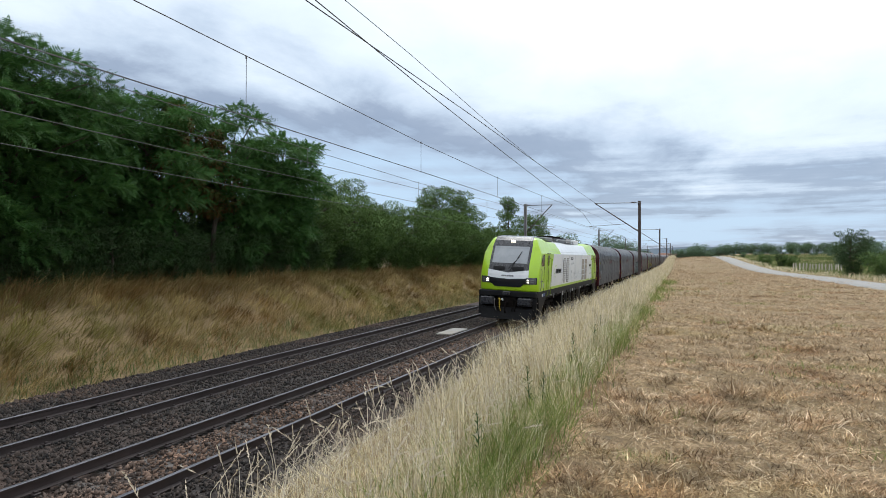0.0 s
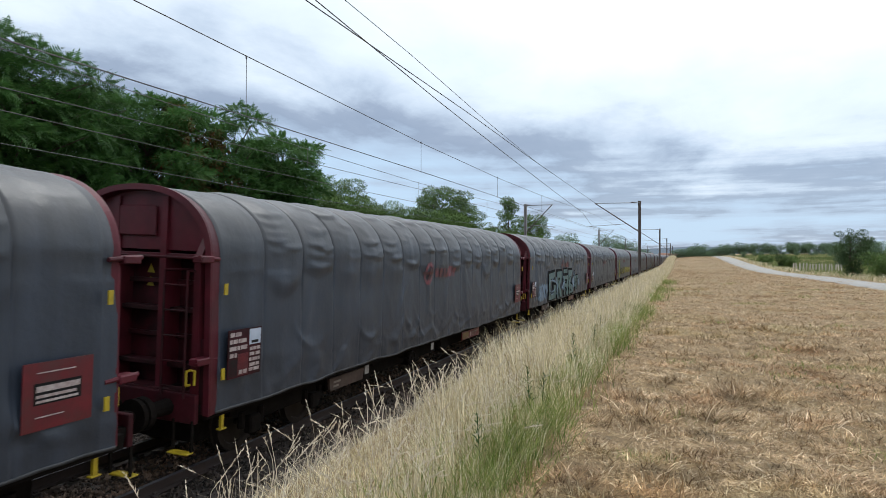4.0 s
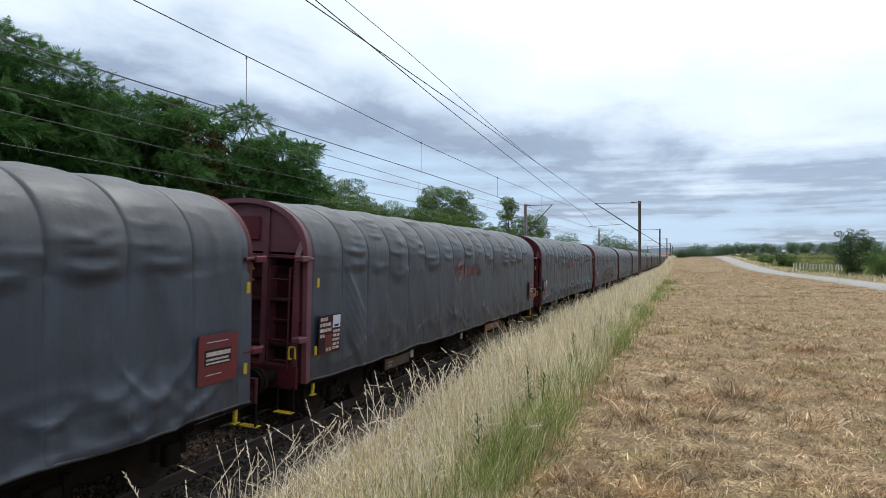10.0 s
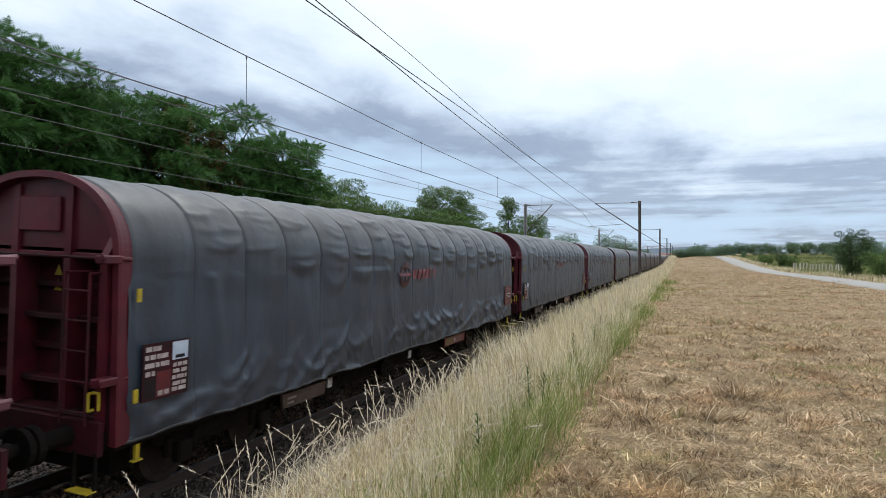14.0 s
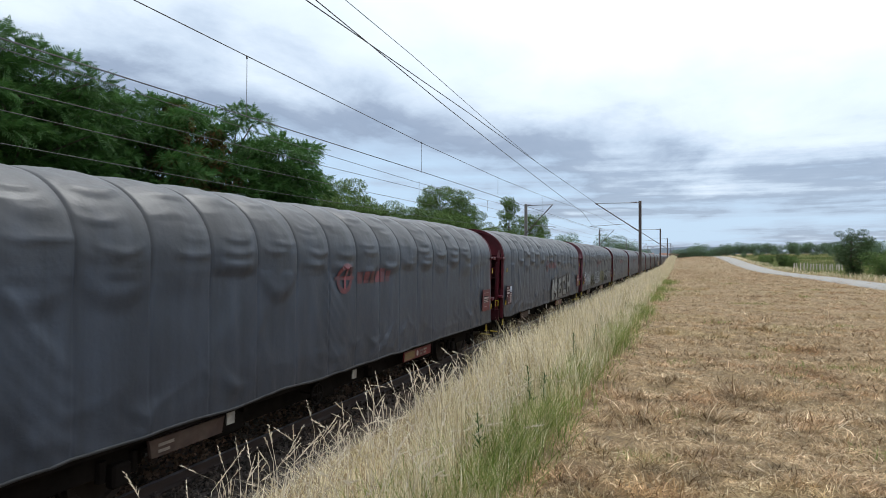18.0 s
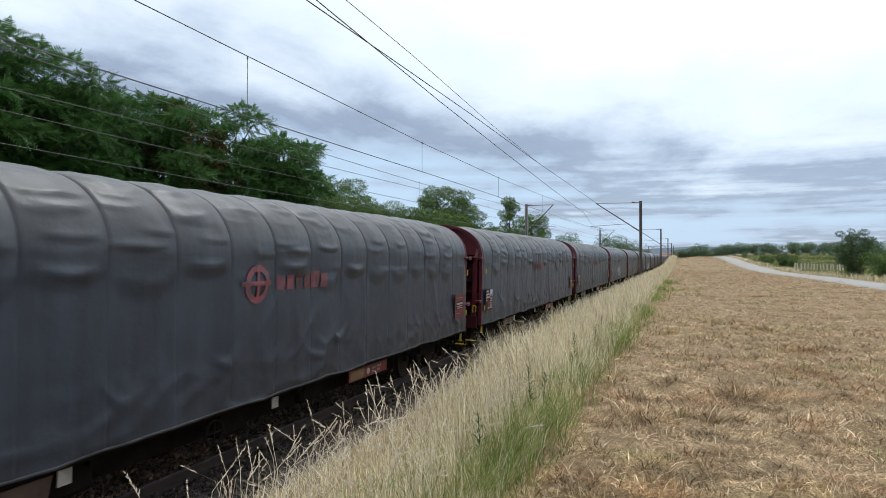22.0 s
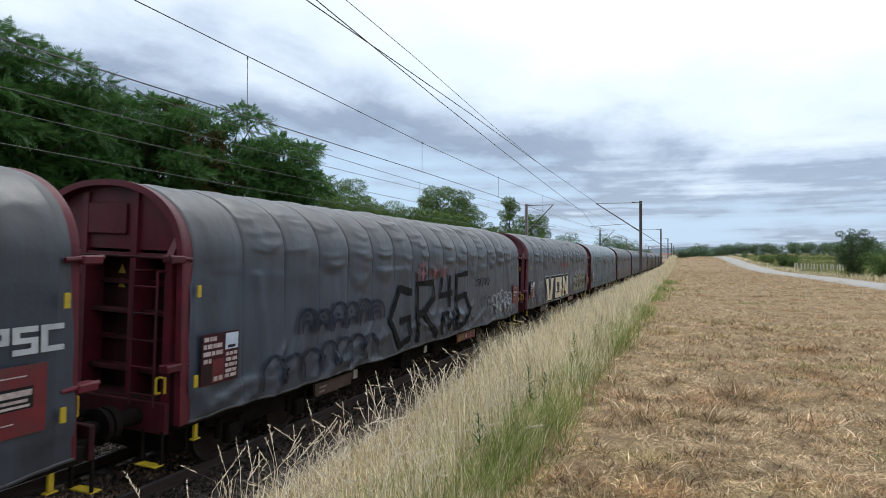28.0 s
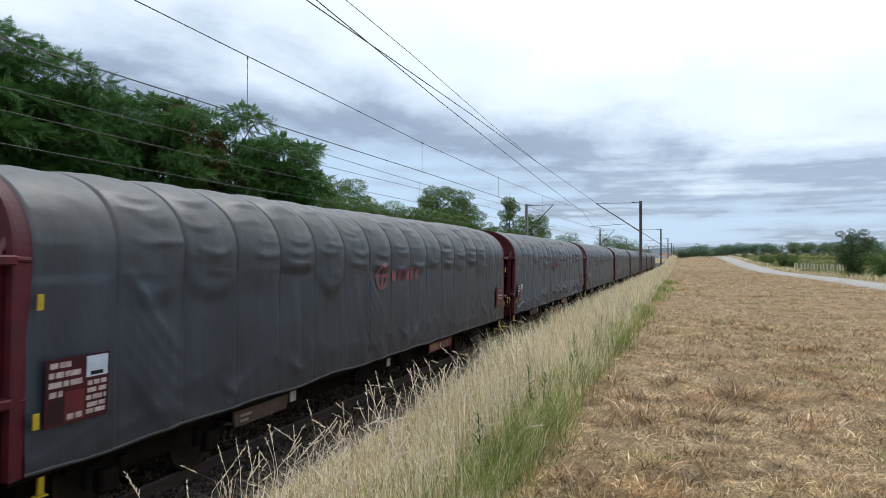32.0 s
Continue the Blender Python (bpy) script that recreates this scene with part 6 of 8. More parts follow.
WIDE = ([1.5, 3.33, 3.36, 3.6, 3.86, 3.94, 4.0], [1.40, 1.40, 1.385, 1.26, 1.10, 0.98, 0.55])


def nose_y(z):
    return float(np.interp(z, *NOSE))


def half_width(z):
    return float(np.interp(z, *WIDE))


def face_y(x, z):
    """The front's surface: a shallow bow across, swept back at the corners."""
    k = min(half_width(z), 1.12) * 0.92
    a = abs(x)
    return nose_y(z) + 0.05 * (a / 1.0) ** 2 + 0.75 * max(0.0, (a - k)) ** 1.15


def make_shell():
    bm = bmesh.new()
    levels = [1.555, 1.62, 1.75, 1.9, 2.05, 2.2, 2.35, 2.52, 2.7, 2.9, 3.1, 3.28, 3.325, 3.345, 3.45, 3.6, 3.75, 3.86, 3.93, 3.98, 4.0]
    rings = []
    for z in levels:
        w = half_width(z)
        half = [(q * w, face_y(q * w, z)) for q in (0.0, 0.25, 0.5, 0.68, 0.8, 0.88, 0.94, 0.98)]
        edge = face_y(0.98 * w, z)
        start = max(edge + 0.08, 0.75 if z < 3.3 else edge + 0.15)
        for y in (start, max(1.5, start + 0.1), max(1.9, start + 0.2), 2.45, 3.15, 4.5, 6.25, 7.0, 9.2, 11.25):
            half.append((w, y))
        right = half + [(x, LL - y) for x, y in half[-2::-1]]
        left = [(-x, y) for x, y in right[-2:0:-1]]
        rings.append([bm.verts.new((x, y, z + 0.15 * max(0.0, (z - 3.5) / 0.5) * max(0.0, min(1.0, (4.5 - min(y, LL - y)) / 1.4)))) for x, y in right + left])
    n = len(rings[0])
    for A, B in zip(rings, rings[1:]):
        for k in range(n):
            bm.faces.new((A[k], A[(k + 1) % n], B[(k + 1) % n], B[k]))
    bm.faces.new(rings[-1])
    bm.faces.new(rings[0][::-1])
    return bm


def front_panel(xs_of_z, zs, lift, flip=False, nx=8):
    """A panel that follows the front: half-widths (or x0, x1) by height."""
    bm = bmesh.new()
    rows = []
    for z in zs:
        x0, x1 = xs_of_z(z)
        row = []
        for k in range(nx + 1):
            x = x0 + (x1 - x0) * k / nx
            y = face_y(x, z) - lift
            row.append(bm.verts.new((x, LL - y if flip else y, z + 0.15 * max(0.0, (z - 3.5) / 0.5) + 0.012 * (z > 3.85))))
        rows.append(row)
    for A, B in zip(rows, rows[1:]):
        for k in range(nx):
            q = (A[k], A[k + 1], B[k + 1], B[k])
            bm.faces.new(q[::-1] if flip else q)
    return bm


def nose_band(flip):
    """White band whose upper and lower edges dip to the middle."""
    bm = bmesh.new()
    rows = []
    for f in (0.0, 0.5, 1.0):
        row = []
        for k in range(13):
            x = -0.97 + 1.94 * k / 12
            dip = 0.14 * (1 - abs(x) / 0.97)
            z = (2.165 - dip * 0.4) + f * (0.375 - dip * 0.6)
            y = face_y(x, z) - 0.030
            row.append(bm.verts.new((x, LL - y if flip else y, z)))
        rows.append(row)
    for A, B in zip(rows, rows[1:]):
        for k in range(12):
            q = (A[k], A[k + 1], B[k + 1], B[k])
            bm.faces.new(q[::-1] if flip else q)
    return bm


def side_plate(y0, y1, z0, z1, x0=1.405, x1=1.425, bevel=0.0):
    return boxed(x0, x1, y0, y1, z0, z1, bevel)


def side_poly(points, x0, x1):
    bm = bmesh.new()
    prism(bm, points, "x", x0, x1)
    return bm


def make_loco():
    t = thing("locomotive", "lime green and white diesel freight locomotive with lit headlamps", "locomotive")
    sh = part("shell", make_shell(), M_LIVERY, t)
    m = sh.data
    for p in m.polygons:
        p.use_smooth = abs(p.center.y - LL / 2) > 9.9 and p.center.z < 3.3 and p.center.z > 1.5 and abs(p.normal.z) < 0.8 and abs(p.normal.x) < 0.98
    span = lambda a, b, n: [a + (b - a) * k / n for k in range(n + 1)]
    for flip in (False, True):
        mask = part("windscreen_surround", front_panel(lambda z: (-float(np.interp(z, [2.3, 3.6, 3.98], [0.95, 0.96, 0.90])), float(np.interp(z, [2.3, 3.6, 3.98], [0.95, 0.96, 0.90]))), span(2.30, 3.9, 19) + [3.94, 3.97, 3.99, 4.0], 0.012, flip), M_MASK, t, "dark grey windscreen surround")
        part("windscreen", front_panel(lambda z: (-0.84, 0.84), span(2.84, 3.60, 8), 0.024, flip), M_SCREEN, mask, "reflective grey windscreen")
        part("nose_band", nose_band(flip), M_LOCOWHITE, t, "white band across the nose")
        strip = part("lamp_strip", front_panel(lambda z: (-1.33, 1.33) if z > 1.885 else (-float(np.interp(z, [1.74, 1.88], [0.60, 0.78])), float(np.interp(z, [1.74, 1.88], [0.60, 0.78]))), [1.74, 1.88, 1.89, 1.98, 2.08, 2.20], 0.020, flip, 16), M_GLASSDARK, t, "black strip holding the headlamps")
        y_of = lambda x, z: LL - face_y(x, z) if flip else face_y(x, z)
        s = 1 if flip else -1
        for sx in (-1, 1):
            side = lambda a, b: (lambda z: (a, b) if sx > 0 else (-b, -a))
            housing = part("lamp_housing", front_panel(side(0.86, 1.30), [1.90, 1.98, 2.06, 2.14, 2.19], 0.030, flip, 6), M_LAMPGLASS, strip, "dark glass lamp cover")
            for a, b, dz in ((0.92, 1.01, 1.96), (0.92, 1.01, 2.05), (1.07, 1.20, 1.97), (1.07, 1.20, 2.06)):
                lit = b < 1.05 and not flip
                part("headlamp", front_panel(side(a, b), [dz, dz + 0.06], 0.038, flip, 2), M_LAMP if lit else M_GREY, strip, "lit headlamp" if lit else "")
        yy = y_of(0, 3.74) + s * 0.02
        for dz in (3.82, 3.89):
            part("top_lamp", boxed(-0.11, 0.11, min(yy, yy + s * 0.03), max(yy, yy + s * 0.03), dz, dz + 0.045, 0.01), M_GREY if flip else M_LAMP, mask, "lit lamp above the windscreen")
        for x in (-0.45, 0.45):
            part("wiper_housing", front_panel(lambda z: (x - 0.28, x + 0.28), span(2.52, 2.68, 2), 0.05, flip, 4), M_BLACKP, mask)
        bm = bmesh.new()
        p0, p1 = (0.08, y_of(0.08, 2.48) + s * 0.06, 2.48), (0.52, y_of(0.52, 3.4) + s * 0.07, 3.4)
        rod(bm, p0, p1, 0.018, n=6)
        rod(bm, (0.0, y_of(0, 2.6) + s * 0.06, 2.6), (0.46, y_of(0.46, 3.15) + s * 0.07, 3.15), 0.012, n=6)
        part("wiper", bm, M_BLACKP, mask)
        for q in range(7):
            part("lettering_bar", front_panel(lambda z: (-0.30 + q * 0.085, -0.235 + q * 0.085), [2.22, 2.29], 0.036, flip, 1), M_GREY, mask)
        # end beam, buffers, plough and hoses
        beam = part("end_beam", boxed(-1.38, 1.38, *((LL - 1.6, LL - 0.72) if flip else (0.72, 1.6)), 1.26, 1.552, 0.05), M_BLACKP, t, "black buffer beam")
        ye = LL - 0.72 if flip else 0.72
        part("drawgear_box", boxed(-0.42, 0.42, *sorted((ye - s * 0.02, ye - s * 0.6)), 0.78, 1.255, 0.02), M_GRIME, beam)
        part("frame_plate", boxed(-1.15, 1.15, *sorted((ye - s * 0.25, ye - s * 0.7)), 0.55, 1.255, 0.02), M_GRIME, beam)
        part("lamp_bracket", boxed(-0.2, 0.16, *sorted((ye + s * 0.004, ye + s * 0.14)), 1.36, 1.53, 0.03), M_MASK, beam, "black socket box")
        for x in (-0.35, -0.22):
            bm = bmesh.new()
            rod(bm, (x, ye + s * 0.06, 1.17), (x + 0.07, ye + s * 0.18, 1.13), 0.05, 0.04, 8)
            part("hose_coupling", bm, M_YELLOW if x < -0.3 else M_PALEGREY, beam)
        for x in (-0.90, 0.90):
            part("buffer_base", boxed(x - 0.24, x + 0.24, *sorted((ye - s * 0.02, ye - s * 0.3)), 0.86, 1.255, 0.02), M_BLACKP, beam)
            bm = bmesh.new()
            rod(bm, (x, ye, 1.06), (x, ye + s * 0.2, 1.06), 0.12, n=12)
            box(bm, x - 0.35, x + 0.35, min(ye + s * 0.2, ye + s * 0.3), max(ye + s * 0.2, ye + s * 0.3), 0.90, 1.29, 0.07)
            part("buffer", bm, M_MASK, beam, "dark oblong buffer")
        bm = bmesh.new()
        rod(bm, (0, ye, 1.0), (0, ye + s * 0.4, 0.98), 0.07, n=8)
        tube(bm, [(0, ye + s * 0.35, 1.0), (0.02, ye + s * 0.42, 0.7), (0, ye + s * 0.25, 0.55)], 0.04)
        part("coupling_hook", bm, M_GRIME, beam)
        for x, mm in ((-0.45, M_GRIME), (-0.32, M_YELLOW), (0.35, M_GRIME), (0.5, M_GRIME), (-0.58, M_LOUVRE)):
            bm = bmesh.new()
            tube(bm, [(x, ye, 1.15), (x * 0.95, ye + s * 0.18, 1.1), (x * 0.9, ye + s * 0.2, 0.8), (x * 0.8, ye + s * 0.1, 0.62)], 0.026)
            part("brake_hose", bm, mm, beam)
        bm = bmesh.new()
        y1 = ye + s * 0.12
        prism(bm, [(min(ye - s * 0.3, y1), 0.25), (max(ye - s * 0.3, y1), 0.25), (max(ye - s * 0.3, ye), 0.78), (min(ye - s * 0.3, ye), 0.78)], "x", -1.2, 1.2)
        part("snow_plough", bm, M_BLACKP, t, "black snow plough above the rails")
        for x in (-1.28, 1.28):
            steps = part("footstep", boxed(x - 0.1, x + 0.1, min(ye - s * 0.1, ye - s * 0.14), max(ye - s * 0.1, ye - s * 0.14), 0.4, 1.25), M_BLACKP, t)
            part("string", boxed(x - 0.1, x + 0.1, min(ye - s * 0.5, ye - s * 0.54), max(ye - s * 0.5, ye - s * 0.54), 0.4, 1.25), M_BLACKP, steps)
            for z in (0.42, 0.72, 1.0):
                part("tread", boxed(x - 0.1, x + 0.1, min(ye - s * 0.15, ye - s * 0.5), max(ye - s * 0.15, ye - s * 0.5), z, z + 0.04), M_MASK, steps)
        # flank of this cab: window, door, rails, seams
        Y = (lambda y: LL - y) if flip else (lambda y: y)
        for sx in (1, -1):
            X0, X1 = sorted((sx * 1.402, sx * 1.418))
            part("cab_window", side_poly([(Y(c + 0.18), d) for c, d in ((1.36, 2.80), (1.37, 2.95), (1.46, 3.10), (1.60, 3.22), (1.76, 3.29), (1.87, 3.29), (1.89, 3.26), (1.89, 2.77), (1.86, 2.74), (1.42, 2.74))], X0, X1), M_GLASSDARK, t, "dark cab side window")
            door = part("cab_door", boxed(*sorted((sx * 1.40, sx * 1.422)), *sorted((Y(2.86), Y(3.48))), 1.60, 3.32, 0.012), M_LIME, t, "lime green cab door")
            X2, X3 = sorted((sx * 1.420, sx * 1.432))
            pane = [(3.10 + 0.155 * math.copysign(abs(math.cos(q)) ** 0.5, math.cos(q)), 3.0 + 0.27 * math.copysign(abs(math.sin(q)) ** 0.42, math.sin(q))) for q in [6.2832 * k / 20 for k in range(20)]]
            part("door_window", side_poly([(Y(a), b) for a, b in pane], X2, X3), M_GLASSDARK, door, "dark rounded door window")
            for z in (2.45, 2.0, 1.66):
                bm = bmesh.new()
                rod(bm, (sx * 1.42, Y(2.92), z), (sx * 1.46, Y(3.04), z + 0.02), 0.012, n=6)
                part("door_handle", bm, M_GALV, door)
            for yy in (2.82, 3.54):
                bm = bmesh.new()
                tube(bm, [(sx * 1.41, Y(yy), 3.12), (sx * 1.49, Y(yy), 3.08), (sx * 1.49, Y(yy), 1.35), (sx * 1.41, Y(yy), 1.3)], 0.014)
                part("handrail", bm, M_LIMEDARK, t)
            for yy in (2.17,):
                part("panel_seam", boxed(*sorted((sx * 1.40, sx * 1.413)), *sorted((Y(yy), Y(yy + 0.018))), 1.5, 3.33), M_MASK, t)
            part("door_gutter", boxed(*sorted((sx * 1.38, sx * 1.44)), *sorted((Y(2.80), Y(3.56))), 3.335, 3.36), M_MASK, t)
            bm = bmesh.new()
            tube(bm, [(sx * 1.41, Y(1.52), 2.62), (sx * 1.46, Y(1.42), 2.5), (sx * 1.46, Y(1.36), 1.75), (sx * 1.41, Y(1.36), 1.6)], 0.014)
            part("handrail", bm, M_GALV, t)
            part("side_lamp", boxed(*sorted((sx * 1.40, sx * 1.45)), *sorted((Y(4.05), Y(4.18))), 3.0, 3.08, 0.01), M_LIME, t)
            part("cab_plate", boxed(*sorted((sx * 1.39, sx * 1.408)), *sorted((Y(2.0), Y(2.22))), 1.72, 1.92), M_PALEGREY, t)
            for q in range(8):
                part("lettering_bar", boxed(*sorted((sx * 1.40, sx * 1.411)), *sorted((Y(1.42 + 0.07 * q), Y(1.47 + 0.07 * q))), 2.0, 2.05), M_GREY, t)
    # grilles and filters on both flanks
    for sx in (1, -1):
        def on(y0, y1, z0, z1, a=1.403, b=1.42, bevel=0.0):
            return boxed(*sorted((sx * a, sx * b)), y0, y1, z0, z1, bevel)
        for y0 in (7.40, 8.48):
            g = part("louvre_grille", side_poly([(y0, 1.92), (y0 + 0.14, 1.76), (y0 + 0.68, 1.76), (y0 + 0.82, 1.92), (y0 + 0.82, 2.95), (y0 + 0.68, 3.11), (y0 + 0.14, 3.11), (y0, 2.95)], *sorted((sx * 1.402, sx * 1.412))), M_LOUVRE, t, "white louvred ventilation grille")
            for k in range(11):
                z = 1.79 + 0.119 * k
                bm = bmesh.new()
                ins = 0.12 if k in (0, 10) else 0.015
                prism(bm, [(sx * 1.412, z + 0.088), (sx * 1.418, z + 0.090), (sx * 1.430, z + 0.012), (sx * 1.412, z)], "y", y0 + ins, y0 + 0.82 - ins)
                part("slat", bm, M_SLAT, g)
        for y0 in (14.40, 15.70):
            g = part("air_filter", on(y0, y0 + 1.05, 1.66, 3.08), M_LOCOWHITE, t, "beige air filter panel in a white frame")
            for k in range(4):
                part("filter_mesh", on(y0 + 0.05, y0 + 1.0, 1.70 + 0.345 * k, 1.70 + 0.345 * k + 0.315, 1.419, 1.427), M_BEIGE, g)
        # lettering as plain bars, ring of small lime squares
        for k in range(8):
            part("lettering_bar", side_poly([(5.18 + 0.205 * k, 2.32), (5.32 + 0.205 * k, 2.32), (5.37 + 0.205 * k, 2.55), (5.23 + 0.205 * k, 2.55)], *sorted((sx * 1.404, sx * 1.409))), M_BLACKP, t)
        for k in range(7):
            a = 0.6 + k * 0.72
            yc, zc = 5.18 + 0.34 * math.cos(a), 2.43 + 0.30 * math.sin(a)
            part("lime_dot", on(yc - 0.028, yc + 0.028, zc - 0.035, zc + 0.035, 1.404, 1.409), M_LIME, t)
        disc = bmesh.new()
        ring = [disc.verts.new((sx * 1.406, 18.55 + 0.86 * math.cos(6.2832 * q / 32), 2.46 + 0.86 * math.sin(6.2832 * q / 32))) for q in range(32)]
        disc.faces.new(ring if sx > 0 else ring[::-1])
        part("emblem_disc", disc, M_LOCOWHITE, t, "white emblem disc")
        for k in range(8):
            part("lettering_bar", on(18.10 + 0.125 * k, 18.19 + 0.125 * k, 2.52, 2.68, 1.408, 1.412), M_BLACKP, t)
        part("lettering_bar", on(18.6, 19.05, 2.36, 2.44, 1.408, 1.412), M_LIME, t)
        part("lettering_bar", on(18.2, 19.0, 2.02, 2.06, 1.408, 1.412), M_GREY, t)
        part("nameplate", on(9.95, 10.75, 3.02, 3.16, 1.404, 1.416), M_BLACKP, t, "black nameplate")
        for k in range(5):
            part("lettering_bar", on(10.05 + 0.12 * k, 10.14 + 0.12 * k, 3.06, 3.12, 1.416, 1.42), M_PALEGREY, t)
        pen = random.Random(40)
        bm = bmesh.new()
        for k in range(70):
            y0, z0 = 9.5 + 4.0 * pen.random(), 1.84 + 0.42 * pen.random() ** 2
            if pen.random() < 0.55:
                pts = [(y0, z0), (y0 + 0.012, z0), (y0 + 0.012 + 0.02 * pen.random(), z0 + 0.1 + 0.45 * pen.random()), (y0, z0 + 0.1)]
            else:
                l = 0.08 + 0.3 * pen.random()
                pts = [(y0, z0), (y0 + l, z0 + 0.03 * pen.random()), (y0 + l, z0 + 0.045), (y0, z0 + 0.012)]
            prism(bm, pts, "x", *sorted((sx * 1.4035, sx * (1.4045 + 0.00002 * k))))
        part("printed_sketch", bm, M_FAINT, t, "faint grey printed line drawing")
        for k in range(9):
            y0 = 10.05 + 0.15 * k
            part("lettering_bar", side_poly([(y0, 2.72 + 0.006 * k), (y0 + 0.09, 2.72 + 0.006 * k), (y0 + 0.12, 2.83), (y0 + 0.03, 2.84)], *sorted((sx * 1.404, sx * 1.408))), M_FAINT if k % 3 else M_PALEGREY, t)
        for y0 in (7.1, 9.5, 11.6, 14.1, 17.0):
            part("panel_seam", on(y0, y0 + 0.012, 1.68, 3.33, 1.402, 1.405), M_PALEGREY, t)
        part("roof_seam", boxed(*sorted((sx * 1.33, sx * 1.345)), 3.5, 19.2, 3.44, 3.455), M_PALEGREY, t)
        part("round_plate", on(1.85, 2.0, 1.28, 1.42, 1.40, 1.415, 0.02), M_WHITE, t)
        part("blue_plate", on(2.1, 2.5, 1.30, 1.44, 1.40, 1.412), M_BLUE, t)
        part("solebar", boxed(*sorted((sx * 1.22, sx * 1.40)), 1.0, LL - 1.0, 1.20, 1.553, 0.01), M_BLACKP, t, "black solebar below the lime stripe")
        for k in range(22):
            y0 = 4.0 + 0.68 * k
            mm = (M_WHITE, M_GREY, M_GRIME, M_RUSTPLATE, M_GREY)[k % 5]
            hh = 0.06 + 0.05 * ((k * 7) % 4)
            part("fitting", on(y0, y0 + 0.10 + 0.05 * (k % 3), 1.30 - hh, 1.30, 1.40, 1.43, 0.01), mm, t)
    # underframe
    bm = bmesh.new()
    prism(bm, [(7.6, 1.2), (7.9, 0.42), (14.6, 0.42), (14.9, 1.2)], "x", -1.30, 1.30)
    part("fuel_tank", bm, M_BLACKP, t, "black fuel tank between the bogies")
    for y0, z0, w in ((8.2, 0.55, 0.7), (9.6, 0.6, 1.0), (11.2, 0.5, 0.8), (12.6, 0.6, 1.1)):
        part("equipment_box", boxed(1.28, 1.38, y0, y0 + w, z0, 1.12, 0.02), M_GRIME, t)
    part("floor_frame", boxed(-1.2, 1.2, 1.5, LL - 1.5, 1.05, 1.55), M_GRIME, t)
    for y in (4.1, LL - 4.1):
        bogie(t, y, (-1.85, 0.0, 1.85), WHEEL_BIG, 0.54, 0.72)
    for y0, y1 in ((1.3, 2.9), (LL - 2.9, LL - 1.3)):
        bm = bmesh.new()
        pts = [(y0, 1.2), (y0, 0.45), (y0 + 0.45, 0.45), (y1, 1.2)] if y0 < 5 else [(y0, 1.2), (y1 - 0.45, 0.45), (y1, 0.45), (y1, 1.2)]
        prism(bm, pts, "x", 1.32, 1.39)
        part("side_skirt", bm, M_BLACKP, t)
        bm = bmesh.new()
        prism(bm, pts, "x", -1.39, -1.32)
        part("side_skirt", bm, M_BLACKP, t)
    # roof
    part("roof_hood", boxed(-0.55, 0.75, 5.3, 7.4, 3.99, 4.22, 0.06), M_GREY, t, "grey roof hood")
    for y in (7.7, 8.3, 9.0):
        for x in (-0.5, 0.5):
            bm = bmesh.new()
            for k in range(4):
                rod(bm, (x, y, 4.0 + 0.06 * k), (x, y, 4.05 + 0.06 * k), 0.09, 0.06, 8)
            part("roof_insulator", bm, M_LOUVRE, t)
    bm = bmesh.new()
    rod(bm, (-0.75, 9.2, 4.30), (0.75, 9.2, 4.30), 0.03, n=6)
    panto = part("pantograph", bm, M_GRIME, t, "folded dark pantograph")
    for x in (-0.5, 0.5):
        bm = bmesh.new()
        tube(bm, [(x, 7.5, 4.26), (x * 0.7, 9.4, 4.32), (x, 11.0, 4.36)], 0.03)
        part("arm", bm, M_GRIME, panto)
        bm = bmesh.new()
        tube(bm, [(x, 7.7, 4.22), (x, 9.2, 4.26)], 0.03)
        part("arm", bm, M_GRIME, panto)
    for y in (7.6, 10.9):
        bm = bmesh.new()
        rod(bm, (-0.75, y, 4.30), (0.75, y, 4.30), 0.03, n=6)
        part("collector", bm, M_GRIME, panto)
    rack = part("resistor_box", boxed(-0.6, 0.85, 11.2, 13.1, 3.99, 4.30, 0.03), M_GREY, t)
    for k in range(7):
        part("vent_bar", boxed(0.85, 0.87, 11.3 + 0.26 * k, 11.42 + 0.26 * k, 4.05, 4.26), M_WHITE, rack)
    part("roof_box", boxed(-0.6, 0.9, 13.4, 15.9, 3.99, 4.28, 0.05), M_LOCOWHITE, t, "white roof box")
    bm = bmesh.new()
    tube(bm, [(0.95, 7.6, 4.05), (0.95, 7.8, 4.15), (0.95, 13.2, 4.12), (0.95, 13.4, 4.02)], 0.035)
    part("roof_pipe", bm, M_GALV, t)
    return t


LOCO = make_loco()


# ---------------------------------------------------------------- painted pieces on the covers
M_TEAL = mat("teal_spray_paint", (0.066, 0.128, 0.128), (0.052, 0.10, 0.104), 3, 0.5)
M_PALEBLUE = mat("pale_blue_spray_paint", (0.15, 0.22, 0.30), (0.11, 0.16, 0.23), 3, 0.5)
M_SPRAYBLACK = mat("black_spray_paint", (0.006, 0.006, 0.0065), (0.010, 0.010, 0.011), 4, 0.9, spec=0.12)
M_SPRAYWHITE = mat("white_spray_paint", (0.38, 0.40, 0.42), (0.28, 0.30, 0.32), 5, 0.6)
M_SPRAYYELLOW = mat("yellow_spray_paint", (0.34, 0.29, 0.03), (0.26, 0.22, 0.03), 4, 0.5)
M_SPRAYGREEN = mat("green_spray_paint", (0.015, 0.15, 0.06), (0.012, 0.10, 0.04), 4, 0.5)
M_SPRAYPINK = mat("dull_pink_spray_paint", (0.165, 0.115, 0.115), (0.12, 0.085, 0.088), 4, 0.5)
